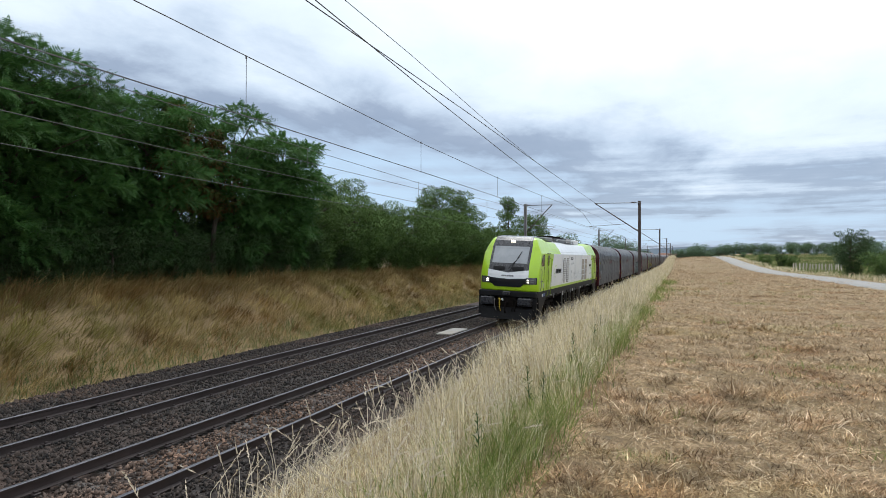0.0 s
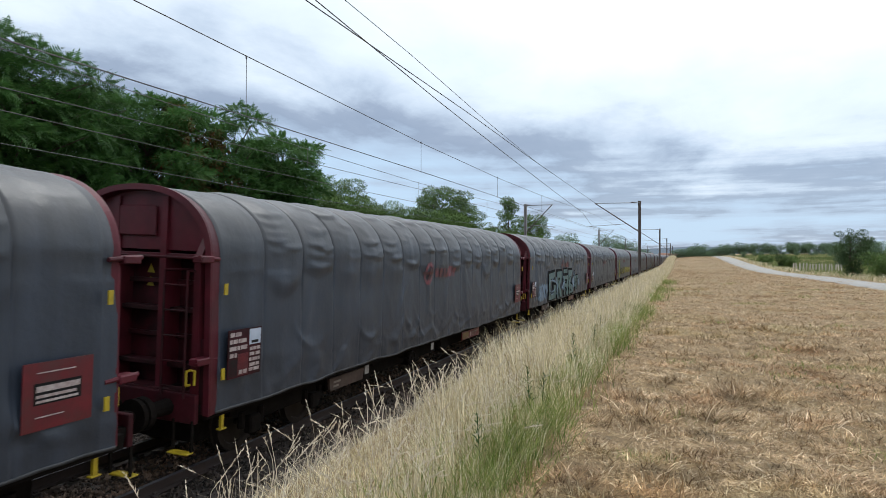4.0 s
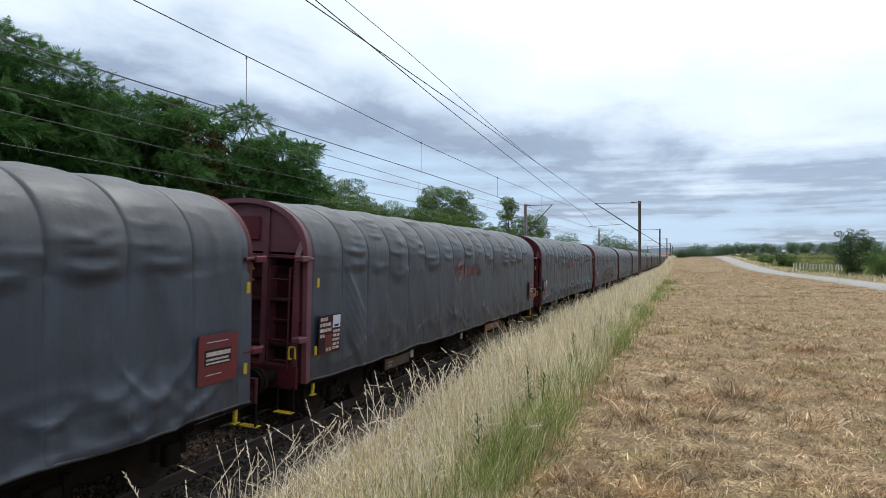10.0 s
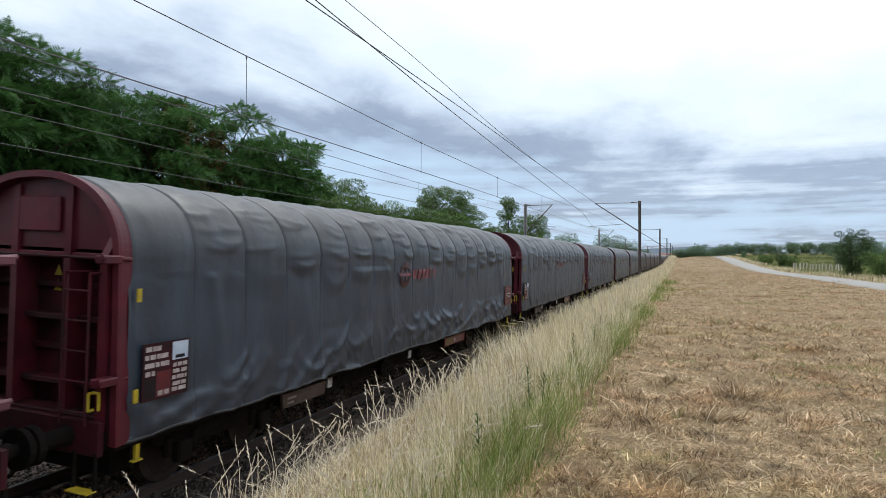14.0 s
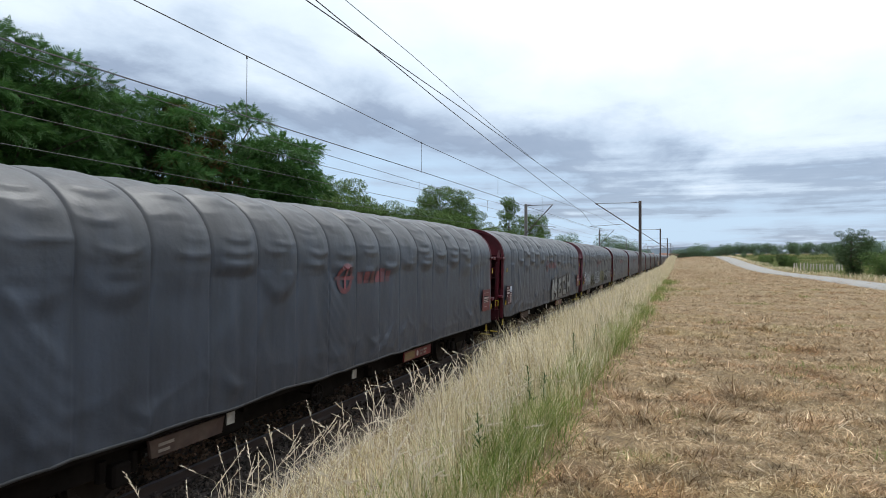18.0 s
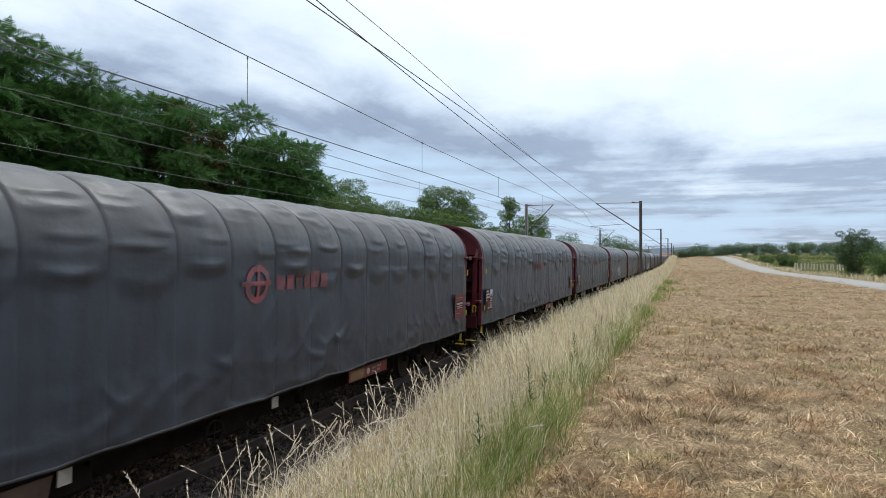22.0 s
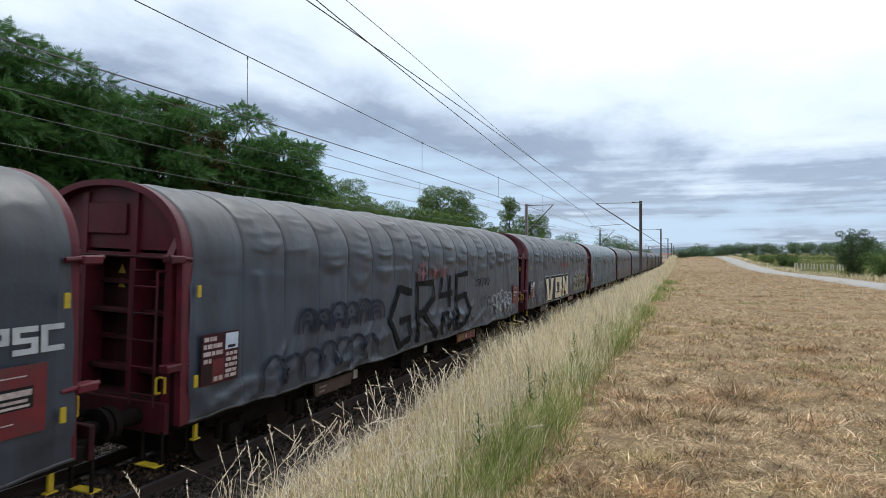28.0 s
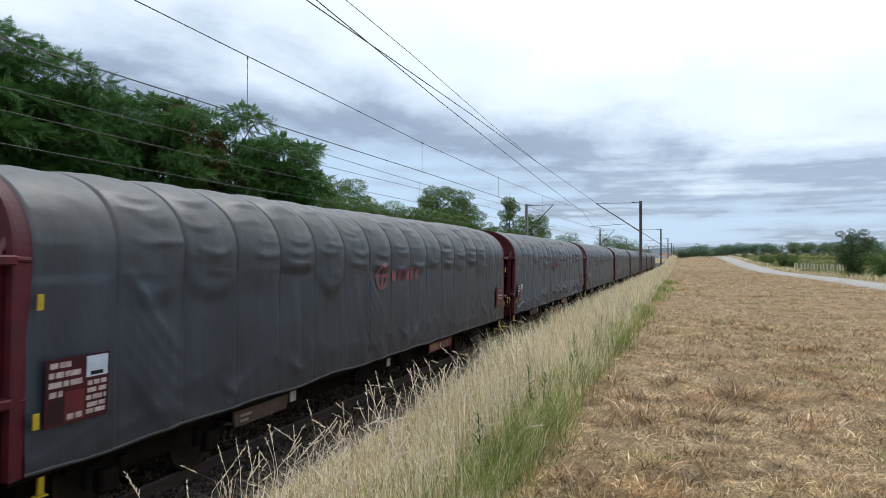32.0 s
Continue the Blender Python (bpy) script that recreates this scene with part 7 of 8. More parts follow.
M_SPRAYCREAM = mat("cream_spray_paint", (0.56, 0.52, 0.38), (0.46, 0.42, 0.31), 3, 0.5)
M_SPRAYRED = mat("red_spray_paint", (0.42, 0.06, 0.03), (0.34, 0.05, 0.03), 4, 0.5)
M_SPRAYGREY = mat("grey_spray_paint", (0.19, 0.195, 0.19), (0.13, 0.135, 0.13), 3, 0.5)
M_SPRAYBLUE = mat("dark_blue_spray_paint", (0.008, 0.012, 0.022), (0.010, 0.014, 0.026), 4, 0.7, spec=0.2)
M_OLIVE = mat("olive_spray_paint", (0.055, 0.057, 0.028), (0.04, 0.043, 0.028), 3, 0.5)


def drape(n, bm, lift, layered=False):
    """Lays flat artwork, drawn in y and z at x = 0, on the cover of wagon n."""
    c = cover_of(n) if n != 22 else Cover(9)
    if layered:
        for j, f in enumerate(bm.faces):
            for v in f.verts:
                v.co.x = 0.0012 * j
    for _ in range(7):
        bmesh.ops.triangulate(bm, faces=bm.faces[:])
        long = [e for e in bm.edges if e.calc_length() > 0.10]
        if not long:
            break
        bmesh.ops.subdivide_edges(bm, edges=long, cuts=1)
    bmesh.ops.triangulate(bm, faces=bm.faces[:])
    for v in bm.verts:
        v.co.x += c.at(v.co.y, v.co.z, lift + 0.006)
    bmesh.ops.recalc_face_normals(bm, faces=bm.faces[:])
    return bm


T = 0.29      # stroke of the block letters, in parts of their width


def bar(x0, x1, y0, y1):
    return [(x0, y0), (x1, y0), (x1, y1), (x0, y1)]


def slash(xa, ya, xb, yb, w=T):
    return [(xa - w / 2, ya), (xa + w / 2, ya), (xb + w / 2, yb), (xb - w / 2, yb)]


TOP, MIDDLE, BOTTOM, LEFT, RIGHT = bar(0, 1, 1 - 0.21, 1), bar(0, 1, 0.40, 0.60), bar(0, 1, 0, 0.21), bar(0, T, 0, 1), bar(1 - T, 1, 0, 1)
UPL, UPR, LOWR = bar(0, T, 0.5, 1), bar(1 - T, 1, 0.5, 1), bar(1 - T, 1, 0, 0.5)
GLYPHS = {"A": [LEFT, RIGHT, TOP, MIDDLE], "C": [LEFT, TOP, BOTTOM], "E": [LEFT, TOP, MIDDLE, BOTTOM], "F": [LEFT, TOP, MIDDLE], "G": [LEFT, TOP, BOTTOM, LOWR, bar(0.5, 1, 0.38, 0.56)],
          "H": [LEFT, RIGHT, MIDDLE], "M": [LEFT, RIGHT, slash(T / 2, 1, 0.5, 0.35), slash(1 - T / 2, 1, 0.5, 0.35)], "N": [LEFT, RIGHT, slash(T / 2, 1, 1 - T / 2, 0)], "O": [LEFT, RIGHT, TOP, BOTTOM],
          "P": [LEFT, TOP, MIDDLE, UPR], "R": [LEFT, TOP, MIDDLE, UPR, slash(0.5, 0.45, 1 - T / 2, 0)], "S": [TOP, UPL, MIDDLE, LOWR, BOTTOM], "T": [TOP, bar(0.5 - T / 2, 0.5 + T / 2, 0, 1)],
          "U": [LEFT, RIGHT, BOTTOM], "V": [slash(T / 2, 1, 0.38, 0), slash(1 - T / 2, 1, 0.62, 0), bar(0.25, 0.75, 0, 0.16)], ".": [bar(0.2, 0.8, 0, 0.25)], "4": [UPL, MIDDLE, RIGHT], "5": [TOP, UPL, MIDDLE, LOWR, BOTTOM], "n": [LEFT, RIGHT, TOP]}


def letters(n, text, y0, y1, z0, z1, material, grow=0.0, lift=0.016, slant=0.0):
    """Sprayed block capitals over a field of the cover, each letter one part; grow widens every stroke for an outline."""
    d = (y1 - y0) / len(text)
    for k, c in enumerate(text):
        a, w = y0 + d * k + 0.05 * d, 0.9 * d
        bm = bmesh.new()
        for j, quad in enumerate(GLYPHS[c]):
            pts = [(a + w * px + slant * (py - 0.5), z0 + (z1 - z0) * py) for px, py in quad]
            cy, cz = sum(p[0] for p in pts) / 4, sum(p[1] for p in pts) / 4
            bm.faces.new([bm.verts.new((0, y + math.copysign(grow, y - cy), z + math.copysign(grow, z - cz))) for y, z in pts])
        part("painted_letter", drape(n, bm, lift, True), material, WAGONS[n])


def ribbons(n, paths, w, material, lift=0.018, name="painted_outline"):
    """Spray lines along paths of (y, z)."""
    for path in paths:
        bm = bmesh.new()
        L, R = [], []
        for k, (y, z) in enumerate(path):
            a, b = path[max(k - 1, 0)], path[min(k + 1, len(path) - 1)]
            t = Vector((b[0] - a[0], b[1] - a[1]))
            t = t.normalized() if t.length > 1e-6 else Vector((1, 0))
            L.append(bm.verts.new((0, y - t.y * w / 2, z + t.x * w / 2)))
            R.append(bm.verts.new((0, y + t.y * w / 2, z - t.x * w / 2)))
        for k in range(len(path) - 1):
            bm.faces.new((L[k], R[k], R[k + 1], L[k + 1]))
        part(name, drape(n, bm, lift), material, WAGONS[n])


def blob(n, outlines, material, lift=0.014, name="painted_fill"):
    for j, o in enumerate(outlines):
        bm = bmesh.new()
        c = bm.verts.new((0, sum(p[0] for p in o) / len(o), sum(p[1] for p in o) / len(o)))
        vs = [bm.verts.new((0, *p)) for p in o]
        for k in range(len(vs)):
            bm.faces.new((c, vs[k], vs[(k + 1) % len(vs)]))
        part(name, drape(n, bm, lift + 0.0008 * j), material, WAGONS[n])


def arch(y0, y1, z0, z1, n=9):
    """A bubble letter's outline: two legs and a round head."""
    c, r = (y0 + y1) / 2, (y1 - y0) / 2
    k = z1 - min(r, (z1 - z0) * 0.6)
    return [(y0, z0)] + [(c - r * math.cos(math.pi * q / n), k + (z1 - k) * math.sin(math.pi * q / n)) for q in range(n + 1)] + [(y1, z0)]


def oval(y, z, a, b, n=16):
    return [(y + a * math.cos(6.2832 * k / n), z + b * math.sin(6.2832 * k / n)) for k in range(n)]


def bubbles(n, y0, y1, z0, z1, count, w, material, seed, inner=True, lift=0.018):
    rng = random.Random(seed)
    paths = []
    d = (y1 - y0) / count
    for k in range(count):
        a, b = y0 + d * k - 0.08 * d, y0 + d * (k + 1) + 0.08 * d
        top = z1 - rng.random() * 0.25 * (z1 - z0)
        paths.append(arch(a, b, z0 + rng.random() * 0.2 * (z1 - z0), top))
        if inner:
            zc = z0 + (z1 - z0) * rng.uniform(0.35, 0.6)
            paths.append(arch(a + 0.25 * d, b - 0.3 * d, z0 + 0.15 * (z1 - z0), zc))
            paths.append([(a + d * 0.35, zc + 0.12), (a + d * rng.uniform(0.4, 0.9), zc + rng.uniform(0.05, 0.3) * (z1 - z0))])
    return ribbons(n, paths, w, material, lift)


def scrawl(n, y0, y1, z0, z1, loops, w, material, seed, lift=0.02):
    rng = random.Random(seed)
    path = []
    for k in range(loops * 10 + 1):
        f = k / (loops * 10)
        path.append((y0 + (y1 - y0) * f + 0.09 * (y1 - y0) * math.sin(f * loops * 6.28 + rng.random() * 0.3), (z0 + z1) / 2 + (z1 - z0) / 2 * math.cos(f * loops * 6.28 * 0.97) * (0.6 + 0.4 * rng.random())))
    return ribbons(n, [path], w, material, lift, "painted_tag")


def relabel(n, text):
    WAGONS[n]["label"] = text


def print_logos():
    """The faded red roundel and word on every cover, the word as plain bars."""
    for n in range(31):
        ring = oval(8.84, 2.74, 0.25, 0.25, 18)
        ribbons(n, [ring + ring[:1]], 0.10, M_LOGO, 0.008, "printed_roundel")
        ribbons(n, [[(8.46, 2.75), (9.2, 2.75)], [(8.84, 2.54), (8.84, 2.94)]], 0.07, M_LOGO, 0.009, "printed_cross")
        for k in range(6):
            y = 9.36 + 0.26 * k
            blob(n, [bar(y, y + 0.2, 2.62, 2.86 + 0.05 * (k == 4))], M_LOGO, 0.006, "lettering_bar")


def widened(o, m):
    cy, cz = sum(p[0] for p in o) / len(o), sum(p[1] for p in o) / len(o)
    return [(y + math.copysign(m, y - cy), max(z + math.copysign(m, z - cz), 0.99)) for y, z in o]


def strokes(n, shapes, fill, edge, m, lift=0.014):
    """Letters made of broad strokes over a wider dark edge."""
    for k, o in enumerate(shapes):
        blob(n, [widened(o, m)], edge, lift + 0.0006 * (k % 5), "painted_outline")
    for k, o in enumerate(shapes):
        blob(n, [o], fill, lift + 0.030 + 0.0006 * (k % 5), "painted_stroke")


def paint_wagons():
    relabel(2, "tarpaulin-covered wagon with large teal painted letters outlined in black")
    g = [[(4.85, 2.35), (6.4, 2.42), (6.42, 2.15), (4.85, 2.05)], [(4.85, 2.1), (5.3, 2.15), (5.3, 1.1), (4.85, 1.1)], [(4.85, 1.3), (6.3, 1.3), (6.7, 1.05), (4.85, 1.05)], [(6.05, 1.78), (6.7, 1.72), (6.72, 1.05), (6.3, 1.05)]]
    r = [[(7.04, 2.41), (7.45, 2.41), (7.42, 1.04), (7.12, 1.04)], [(7.4, 2.41), (8.43, 2.42), (8.48, 2.1), (7.42, 2.08)], [(8.0, 2.12), (8.48, 2.1), (7.8, 1.6), (7.42, 1.75)], [(7.42, 1.78), (7.8, 1.66), (8.66, 1.05), (8.0, 1.04)]]
    e = [[(9.04, 2.49), (10.32, 2.5), (10.36, 2.3), (9.05, 2.3)], [(8.92, 2.12), (10.53, 2.15), (10.55, 1.92), (8.92, 1.97)], [(8.96, 1.72), (10.6, 1.67), (10.62, 1.49), (8.97, 1.52)], [(9.15, 1.97), (9.5, 1.97), (9.5, 1.08), (9.15, 1.1)], [(10.05, 1.95), (10.45, 1.95), (10.48, 1.05), (10.05, 1.05)]]
    b2 = [[(10.66, 2.43), (12.0, 2.43), (11.98, 2.28), (11.2, 1.73), (10.72, 1.73)], [(10.72, 1.75), (11.16, 1.75), (11.25, 1.64), (12.15, 1.52), (12.3, 1.13), (10.80, 1.05)]]
    og = [[(y - 0.24 if y < 13.9 else y - 0.28, z) for y, z in o] for o in ([(12.95, 2.05), (13.15, 2.05), (13.18, 1.4), (12.98, 1.4)], [(13.55, 2.05), (13.72, 2.05), (13.75, 1.4), (13.58, 1.4)], [(13.1, 2.05), (13.65, 2.05), (13.65, 1.9), (13.1, 1.9)], [(13.1, 1.52), (13.65, 1.52), (13.65, 1.38), (13.1, 1.38)], [(13.28, 2.32), (13.44, 2.32), (13.46, 1.2), (13.30, 1.2)], [(13.98, 2.08), (14.58, 2.05), (14.58, 1.86), (13.98, 1.9)], [(13.98, 1.95), (14.15, 1.95), (14.18, 1.25), (14.0, 1.25)])]
    for letter, m in ((g, 0.13), (r, 0.13), (e, 0.10), (b2, 0.12), (og, 0.07)):
        strokes(2, letter, M_TEAL, M_SPRAYBLACK, m)
    blob(2, [[(10.93, 1.88), (10.93, 2.0), (11.29, 2.10)], [(11.02, 1.42), (11.02, 1.22), (11.6, 1.22)]], M_SPRAYBLACK, 0.062, "painted_cut")
    splash = [[(11.49, 1.66), (11.8, 1.72), (12.06, 1.94), (12.33, 2.04), (12.55, 1.92), (12.58, 1.7), (12.43, 1.28), (12.25, 1.5), (12.0, 1.6)], oval(12.54, 2.16, 0.16, 0.11), oval(12.74, 2.3, 0.05, 0.04), oval(14.55, 1.6, 0.2, 0.24), oval(14.25, 1.62, 0.13, 0.2), oval(14.9, 2.05, 0.08, 0.07), oval(14.7, 1.86, 0.05, 0.05)]
    blob(2, splash, M_PALEBLUE, 0.066, "painted_splash")
    ribbons(2, [[(8.7, 2.15), (8.74, 1.8), (8.72, 1.4)], [(8.2, 1.5), (8.8, 1.75), (9.45, 1.78)]], 0.13, M_PALEBLUE, 0.060, "painted_smear")
    ribbons(2, [[(6.7, 2.15), (6.75, 1.85), (6.92, 1.8), (6.95, 1.25)]], 0.2, M_PALEBLUE, 0.060, "painted_smear")
    ribbons(2, [[(4.9, 1.98), (5.7, 2.02), (6.8, 1.85)], [(5.0, 1.55), (5.6, 1.40), (6.3, 1.52)], [(5.1, 1.42), (5.5, 1.3), (6.1, 1.35)], [(5.6, 2.15), (5.8, 1.95), (6.0, 2.12), (6.2, 1.95)]], 0.06, M_PALEBLUE, 0.062, "painted_smear")
    scrawl(2, 2.4, 4.6, 1.1, 1.9, 7, 0.16, M_PALEBLUE, 31, 0.012)
    relabel(4, "tarpaulin-covered wagon painted with a yellow and green shirt and yellow lettering")
    shirt = [(3.05, 1.12), (3.03, 2.12), (2.62, 2.12), (2.70, 2.50), (2.90, 2.76), (3.20, 2.90), (3.34, 2.94), (3.56, 2.82), (3.80, 2.94), (3.94, 2.90), (4.22, 2.74), (4.42, 2.46), (4.50, 2.10), (4.10, 2.09), (4.09, 1.12)]

    def swollen(m):
        c = (3.56, 2.0)
        return [(y + m * (y - c[0]) / math.hypot(y - c[0], z - c[1]), z + m * (z - c[1]) / math.hypot(y - c[0], z - c[1])) for y, z in shirt]
    ears = [[(3.26, 2.9), (3.34, 3.12), (3.46, 2.9)], [(3.70, 2.9), (3.92, 3.14), (3.98, 2.9)]]
    blob(4, [swollen(0.11)] + ears, M_SPRAYWHITE, 0.012)
    blob(4, [swollen(0.06)], M_SPRAYBLACK, 0.026)
    blob(4, [shirt], M_SPRAYYELLOW, 0.042)
    blob(4, [[(3.20, 2.62), (3.34, 2.95), (3.52, 2.44)], [(3.56, 2.44), (3.86, 2.95), (3.90, 2.62)], [(2.72, 2.5), (2.9, 2.75), (3.2, 2.88), (2.95, 2.66)], [(4.4, 2.46), (4.2, 2.73), (3.95, 2.88), (4.2, 2.6)]], M_SPRAYGREEN, 0.060)
    blob(4, [[(3.36, 2.93), (3.55, 2.56), (3.84, 2.93)]], M_SPRAYBLACK, 0.066)
    blob(4, [[(3.42, 2.18), (3.45, 2.33), (3.62, 2.42), (4.0, 2.42), (3.97, 2.14), (3.70, 2.14), (3.62, 2.2)], [(3.33, 1.80), (3.84, 1.78), (3.79, 1.42), (3.27, 1.42)], oval(3.14, 2.28, 0.08, 0.11), oval(3.15, 2.45, 0.06, 0.05), oval(3.88, 1.29, 0.10, 0.08)], M_SPRAYGREEN, 0.066)
    letters(4, "EUROPE", 3.08, 3.86, 1.88, 2.09, M_SPRAYGREEN, 0.0, 0.062)
    ribbons(4, [[(3.03, 2.12), (3.05, 2.4)], [(4.09, 2.1), (4.06, 2.38)], [(3.88, 1.98), (4.0, 2.08), (4.0, 1.9)]], 0.03, M_SPRAYBLACK, 0.066)
    for word, a, b in (("AU", 4.95, 5.62), ("F.C.N", 6.1, 7.74), ("NOUS", 8.2, 9.85), ("FORMONS", 10.3, 13.2), ("UNE", 13.7, 14.8), ("COMMUNAUTE", 15.2, 17.7)):
        letters(4, word, a, b, 1.42, 2.02, M_SPRAYBLACK, 0.028, 0.014)
        letters(4, word, a, b, 1.42, 2.02, M_SPRAYYELLOW, 0.0, 0.034)
    scrawl(4, 1.1, 2.1, 2.5, 3.0, 3, 0.035, M_SPRAYWHITE, 3)
    scrawl(4, 1.3, 2.0, 2.0, 2.6, 2, 0.035, M_SPRAYWHITE, 4)
    scrawl(4, 1.9, 2.5, 1.05, 1.4, 3, 0.03, M_PALEBLUE, 5)
    relabel(7, "tarpaulin-covered wagon with thin teal outline lettering at its rear")
    M_TEALLINE = mat("teal_line_paint", (0.10, 0.26, 0.27), (0.08, 0.20, 0.21), 5, 0.5)
    bubbles(7, 15.2, 17.7, 1.15, 2.1, 6, 0.03, M_TEALLINE, 2)
    scrawl(7, 13.2, 14.3, 1.3, 1.7, 4, 0.025, M_TEALLINE, 8)
    relabel(8, "tarpaulin-covered wagon with a dull pink painted piece outlined in black")
    rng = random.Random(12)
    yel = mat("yellow_green_line_paint", (0.16, 0.19, 0.03), (0.12, 0.14, 0.03), 5, 0.5)

    def wild(y, w, lo, hi, kind):
        """One interlocking letter of the piece: a bent stroke path inside its cell."""
        if kind == 0:
            pts = [(0.0, 0.05), (0.15, 0.7), (0.35, 1.0), (0.6, 0.85), (0.45, 0.5), (0.75, 0.35), (1.0, 0.0)]
        elif kind == 1:
            pts = [(1.0, 0.92), (0.5, 1.0), (0.1, 0.75), (0.45, 0.52), (0.95, 0.38), (0.7, 0.06), (0.1, 0.0)]
        elif kind == 2:
            pts = [(-0.1, 0.0), (0.25, 0.55), (0.2, 0.95), (0.55, 0.45), (0.85, 1.0), (0.8, 0.4), (1.15, 0.1)]
        else:
            pts = [(0.9, 0.8), (0.5, 0.98), (0.08, 0.7), (0.05, 0.25), (0.5, 0.02), (0.95, 0.25), (0.9, 0.55), (0.5, 0.5)]
        fine = []
        for a, b, c in zip(pts, pts[1:], pts[2:]):
            p, q = ((a[0] + b[0]) / 2, (a[1] + b[1]) / 2), ((b[0] + c[0]) / 2, (b[1] + c[1]) / 2)
            fine += [(p[0] * (1 - t) ** 2 + 2 * b[0] * t * (1 - t) + q[0] * t * t, p[1] * (1 - t) ** 2 + 2 * b[1] * t * (1 - t) + q[1] * t * t) for t in (0.0, 0.35, 0.7)]
        fine.append(pts[-1])
        return [(y + w * p, lo + (hi - lo) * q) for p, q in fine]
    for k in range(11):
        y = 5.75 + 0.80 * k
        lo, hi = 1.10 + 0.012 * k + rng.uniform(0, 0.05), min(1.72 + 0.14 * k, 2.16) + rng.uniform(-0.1, 0.06)
        path = wild(y - 0.1, 1.15, lo, hi, (0, 3, 1, 2, 0, 1, 3, 2, 0, 1, 3)[k])
        ribbons(8, [path], 0.31, yel, 0.008 + 0.0006 * k, "painted_halo")
        ribbons(8, [path], 0.27, M_SPRAYBLACK, 0.018 + 0.0006 * k)
        ribbons(8, [path], 0.15, M_SPRAYPINK, 0.036 + 0.0012 * k, "painted_stroke")
    blob(8, [[(5.1, 1.75), (5.22, 1.86), (5.2, 2.02), (5.3, 1.9), (5.42, 1.92), (5.34, 1.8), (5.4, 1.68), (5.24, 1.72)]], yel, 0.02, "painted_star")
    relabel(10, "tarpaulin-covered wagon with a black and red hazard panel at its rear")
    blob(10, [oval(18.2, 1.9, 0.17, 0.17)], M_SPRAYWHITE, 0.075)
    blob(10, [oval(18.2, 1.9, 0.12, 0.12)], M_SPRAYRED, 0.08)
    scrawl(10, 17.9, 18.7, 1.0, 1.25, 3, 0.05, M_SPRAYWHITE, 9)
    relabel(13, "tarpaulin-covered wagon with grey painted capitals outlined in dark brown")
    dark = mat("dark_brown_paint", (0.03, 0.02, 0.02), (0.022, 0.016, 0.016), 4, 0.5)
    m4 = [[(9.74, 1.55), (10.3, 1.62), (10.42, 1.02), (9.77, 1.04)], [(9.88, 1.5), (9.98, 2.02), (10.4, 2.03), (10.3, 1.5)], [(10.25, 2.0), (10.42, 2.0), (10.64, 1.35), (10.4, 1.35)], [(10.72, 2.07), (10.48, 1.38), (10.68, 1.33), (10.92, 1.75)], [(10.72, 2.07), (11.1, 2.05), (11.25, 1.55), (10.87, 1.55)], [(10.88, 1.62), (11.5, 1.55), (11.42, 1.02), (10.9, 1.02)]]
    e4 = [[(11.77, 2.0), (12.05, 2.03), (12.07, 1.06), (11.79, 1.05)], [(12.0, 2.03), (12.70, 2.06), (12.67, 1.83), (12.0, 1.79)], [(12.0, 1.68), (12.58, 1.64), (12.6, 1.46), (12.0, 1.50)], [(12.5, 1.5), (12.74, 1.5), (12.78, 1.1), (12.5, 1.1)], [(12.0, 1.25), (12.78, 1.28), (12.80, 1.08), (12.0, 1.05)]]
    c4 = [[(13.0, 2.05), (13.3, 2.1), (13.3, 1.15), (13.05, 1.15)], [(13.25, 2.1), (13.9, 2.15), (13.88, 1.9), (13.25, 1.85)], [(13.25, 1.4), (14.0, 1.38), (14.0, 1.12), (13.25, 1.15)], [(13.68, 1.95), (13.9, 1.95), (13.88, 1.72), (13.68, 1.72)]]
    h4 = [[(14.3, 2.2), (14.62, 2.22), (14.68, 1.2), (14.30, 1.2)], [(15.02, 2.22), (15.3, 2.2), (15.5, 1.22), (15.15, 1.22)], [(14.6, 1.78), (15.1, 1.78), (15.2, 1.5), (14.6, 1.5)]]
    for letter in (m4, e4, c4, h4):
        strokes(13, letter, M_SPRAYGREY, dark, 0.075)
    relabel(14, "tarpaulin-covered wagon with white outlined bubble letters and olive patches")
    pale = mat("thin_grey_white_spray", (0.085, 0.092, 0.10), (0.06, 0.066, 0.074), 3, 0.5)
    bubbles(14, 2.0, 4.6, 1.1, 2.2, 5, 0.05, M_SPRAYWHITE, 1)
    blob(14, [[(4.9, 1.1), (4.95, 1.8), (5.5, 2.0), (6.2, 1.95), (6.8, 1.8), (6.9, 1.1)]], M_OLIVE, 0.012)
    bubbles(14, 4.7, 7.0, 1.1, 2.0, 4, 0.03, M_SPRAYBLACK, 5)
    blob(14, [oval(7.4 + 0.62 * k, 1.6 + 0.12 * (k % 2), 0.44, 0.46) for k in range(5)], pale, 0.010)
    bubbles(14, 7.0, 10.1, 1.1, 2.12, 4, 0.05, M_SPRAYWHITE, 7)
    blob(14, [[(10.1, 1.1), (10.1, 1.85), (10.4, 2.06), (10.9, 2.1), (11.4, 2.04), (11.9, 2.1), (12.5, 2.1), (12.8, 1.75), (12.88, 1.1)]], M_OLIVE, 0.012)
    bubbles(14, 10.15, 12.8, 1.2, 2.12, 5, 0.045, mat("olive_yellow_line", (0.16, 0.15, 0.02), (0.12, 0.11, 0.02), 4, 0.5), 23)
    blob(14, [oval(13.25 + 0.56 * k, 1.6 + 0.1 * (k % 2), 0.36, 0.47) for k in range(5)], pale, 0.012)
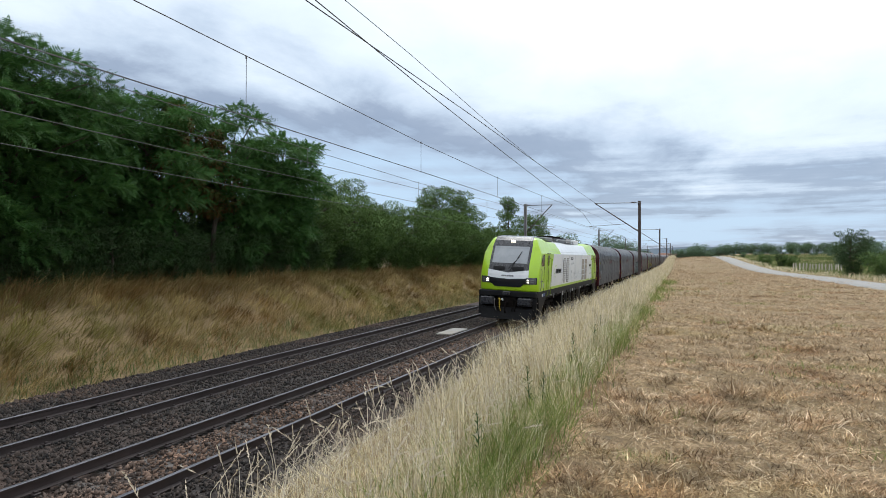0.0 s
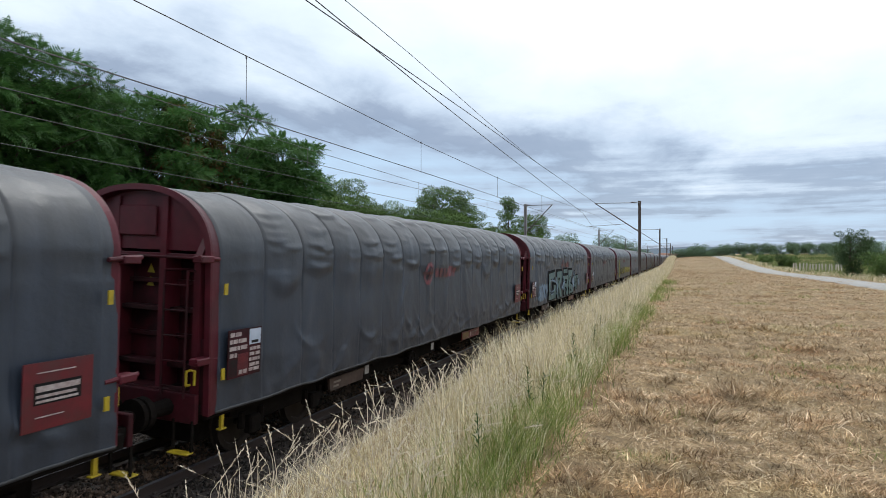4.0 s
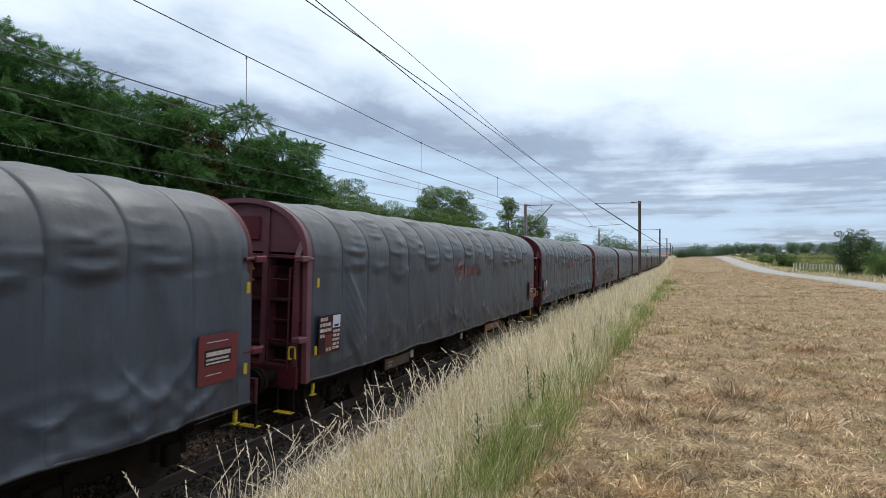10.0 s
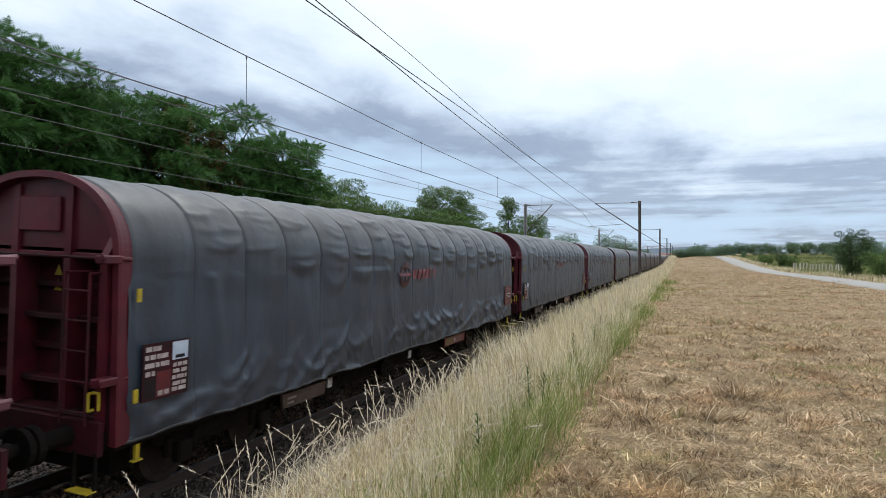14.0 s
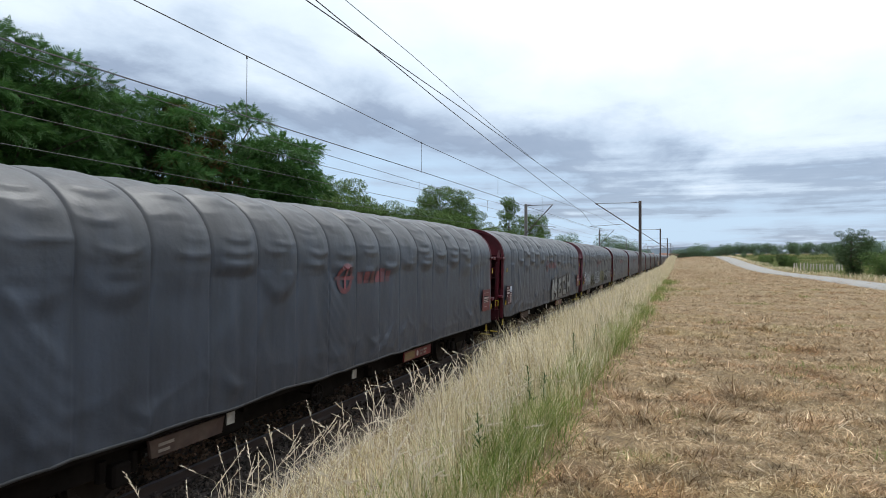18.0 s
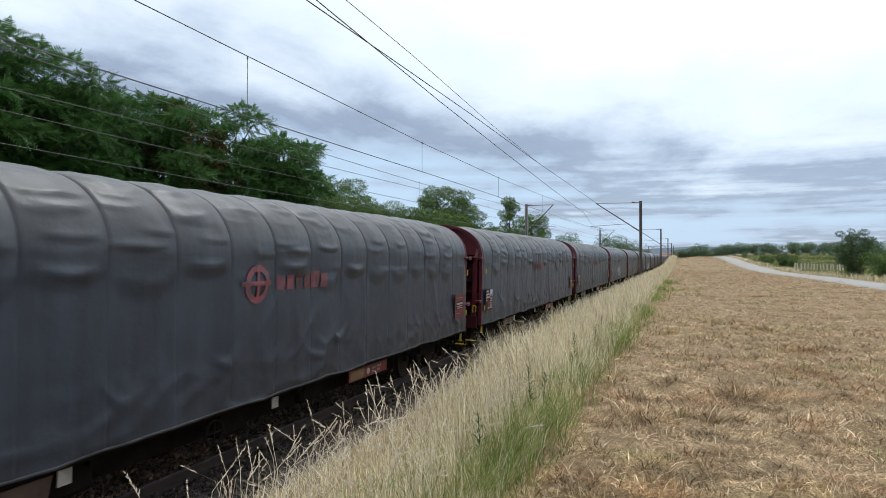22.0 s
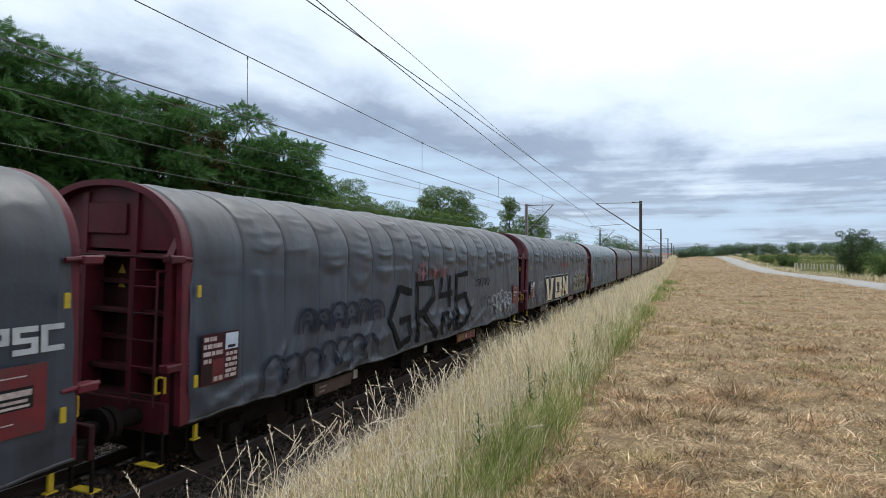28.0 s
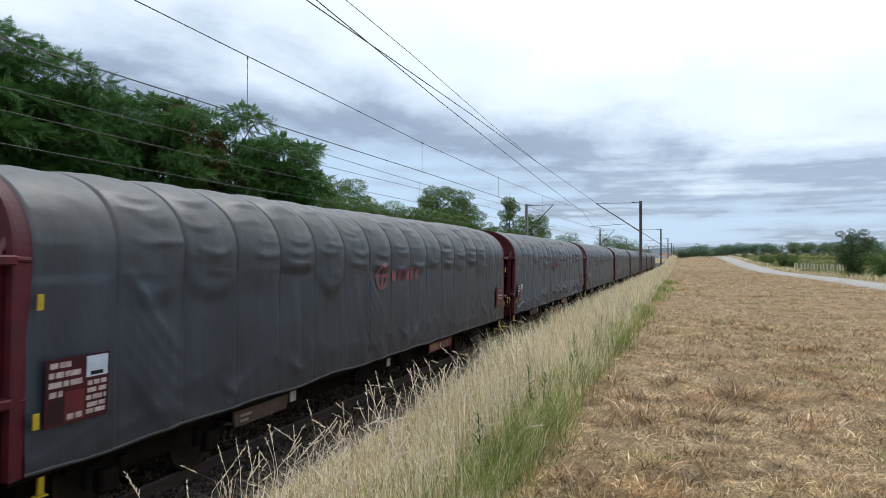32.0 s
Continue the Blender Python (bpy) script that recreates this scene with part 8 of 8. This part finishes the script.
    bubbles(14, 12.95, 15.7, 1.1, 2.1, 5, 0.05, M_SPRAYBLACK, 9)
    for k in range(9):
        ribbons(14, [[(13.05 + 0.3 * k, 1.25 + 0.07 * q), (13.22 + 0.3 * k, 1.28 + 0.07 * q)] for q in range(3 + k % 4, 10)], 0.022, M_SPRAYWHITE, 0.03, "painted_hatch")
    bubbles(14, 15.75, 17.5, 1.15, 2.12, 3, 0.04, M_SPRAYWHITE, 17)
    relabel(18, "tarpaulin-covered wagon with a pale pink and white painted tag")
    blob(18, [oval(7.9 + 0.6 * k, 1.75 + 0.1 * math.sin(k), 0.42, 0.45) for k in range(5)], M_SPRAYWHITE, 0.012)
    bubbles(18, 7.5, 10.8, 1.3, 2.25, 6, 0.06, M_SPRAYPINK, 4)
    relabel(19, "tarpaulin-covered wagon with a white sprayed curl and small white letters")
    ribbons(19, [[(9.6, 2.1), (10.2, 2.3), (10.9, 2.3), (11.25, 2.0), (11.1, 1.6), (10.9, 1.4)], [(10.75, 1.42), (11.1, 1.36)], [(11.2, 1.36), (11.7, 1.4), (11.68, 1.22)]], 0.05, M_SPRAYWHITE)
    letters(19, "PSC", 18.0, 18.9, 2.18, 2.46, M_SPRAYWHITE)
    relabel(20, "tarpaulin-covered wagon with large black painted letters and white tags")
    ribbons(20, [[(8.2, 2.3), (7.5, 2.45), (6.98, 1.75), (7.5, 1.12), (8.1, 1.25), (8.06, 1.72), (7.6, 1.66)], [(8.58, 1.06), (8.6, 2.5), (9.6, 2.5), (9.75, 2.1), (9.0, 1.76), (8.66, 1.76)], [(9.0, 1.76), (9.9, 1.06)], [(10.3, 2.6), (10.15, 2.12), (11.1, 2.16)], [(10.85, 2.65), (10.85, 1.78)], [(10.2, 1.06), (10.3, 1.62), (10.66, 1.62), (10.75, 1.12), (11.15, 1.62), (11.3, 1.06)], [(11.5, 1.06), (11.5, 2.62), (12.5, 2.68)], [(11.5, 1.95), (12.3, 2.05), (12.7, 1.6), (12.3, 1.22), (11.6, 1.15)]], 0.18, M_SPRAYBLACK, 0.03, "painted_stroke")
    bubbles(20, 3.4, 6.6, 1.75, 2.35, 6, 0.055, M_SPRAYBLUE, 19, True, 0.04)
    bubbles(20, 2.4, 6.3, 1.06, 1.62, 7, 0.055, M_SPRAYBLUE, 7, False, 0.04)
    scrawl(20, 13.2, 14.9, 2.2, 2.5, 5, 0.03, M_SPRAYBLACK, 2)
    scrawl(20, 13.8, 15.0, 1.5, 1.9, 4, 0.025, M_SPRAYBLACK, 6)
    bubbles(20, 15.2, 17.7, 1.1, 2.05, 5, 0.035, M_SPRAYWHITE, 6)
    relabel(21, "tarpaulin-covered wagon with cream letters dotted with red stars")
    for c, a, b in (("V", 4.3, 6.4), ("O", 6.7, 8.5), ("N", 8.8, 10.7)):
        letters(21, c, a + 0.06, b + 0.1, 1.1, 2.14, M_SPRAYWHITE, 0.12, 0.010)
        letters(21, c, a + 0.06, b + 0.1, 1.1, 2.14, M_SPRAYBLACK, 0.08, 0.030)
        letters(21, c, a, b, 1.1, 2.12, M_SPRAYCREAM, 0.02, 0.052)
    rng = random.Random(5)

    def star(y, z, r):
        return [(y + r * (1 if k % 2 == 0 else 0.45) * math.cos(k * 0.6283 + 0.4), z + r * (1 if k % 2 == 0 else 0.45) * math.sin(k * 0.6283 + 0.4)) for k in range(10)]
    spots = [(4.55, 1.9), (4.8, 1.6), (5.0, 1.35), (5.25, 1.2), (5.6, 1.35), (5.85, 1.65), (6.1, 1.95), (6.95, 1.75), (6.95, 1.4), (7.2, 2.0), (7.9, 2.05), (8.25, 1.75), (8.2, 1.35), (7.5, 1.18), (8.98, 1.95), (8.98, 1.6), (9.0, 1.25), (9.4, 1.75), (9.8, 1.45), (10.5, 1.95), (10.52, 1.6), (10.5, 1.25)]
    blob(21, [star(y, z, 0.09) for y, z in spots], M_SPRAYRED, 0.072, "painted_star")
    scrawl(21, 2.9, 3.9, 1.75, 2.1, 3, 0.03, M_SPRAYWHITE, 11)
    scrawl(21, 2.6, 4.0, 1.1, 1.45, 5, 0.03, M_PALEBLUE, 12)
    scrawl(21, 11.3, 11.9, 1.2, 2.1, 2, 0.03, M_SPRAYWHITE, 13)
    blob(21, [[(12.9, 1.2), (17.1, 1.2), (17.1, 2.15), (15.5, 2.1), (14.4, 2.2), (13.0, 1.95)]], mat("dull_cream_spray_paint", (0.23, 0.22, 0.16), (0.17, 0.165, 0.12), 3, 0.5), 0.012)
    bubbles(21, 12.9, 17.1, 1.2, 2.15, 7, 0.06, M_SPRAYBLACK, 9)
    ribbons(21, [[(12.8, 1.2), (12.8, 2.0), (13.2, 2.35), (13.4, 2.1), (14.2, 2.4), (14.5, 2.15), (15.4, 2.45), (15.8, 2.15), (16.6, 2.3), (17.2, 2.15), (17.25, 1.2)]], 0.05, M_SPRAYWHITE, 0.022)


print_logos()
paint_wagons()


def motions():
    for k, w in enumerate(WAGONS):
        s0 = 51.4 + LEN * k
        walk(w, [(t, on_track(s0 - d)) for t, d in RUN])
    walk(LOCO, [(t, on_track(28.3 - d)) for t, d in RUN])


motions()
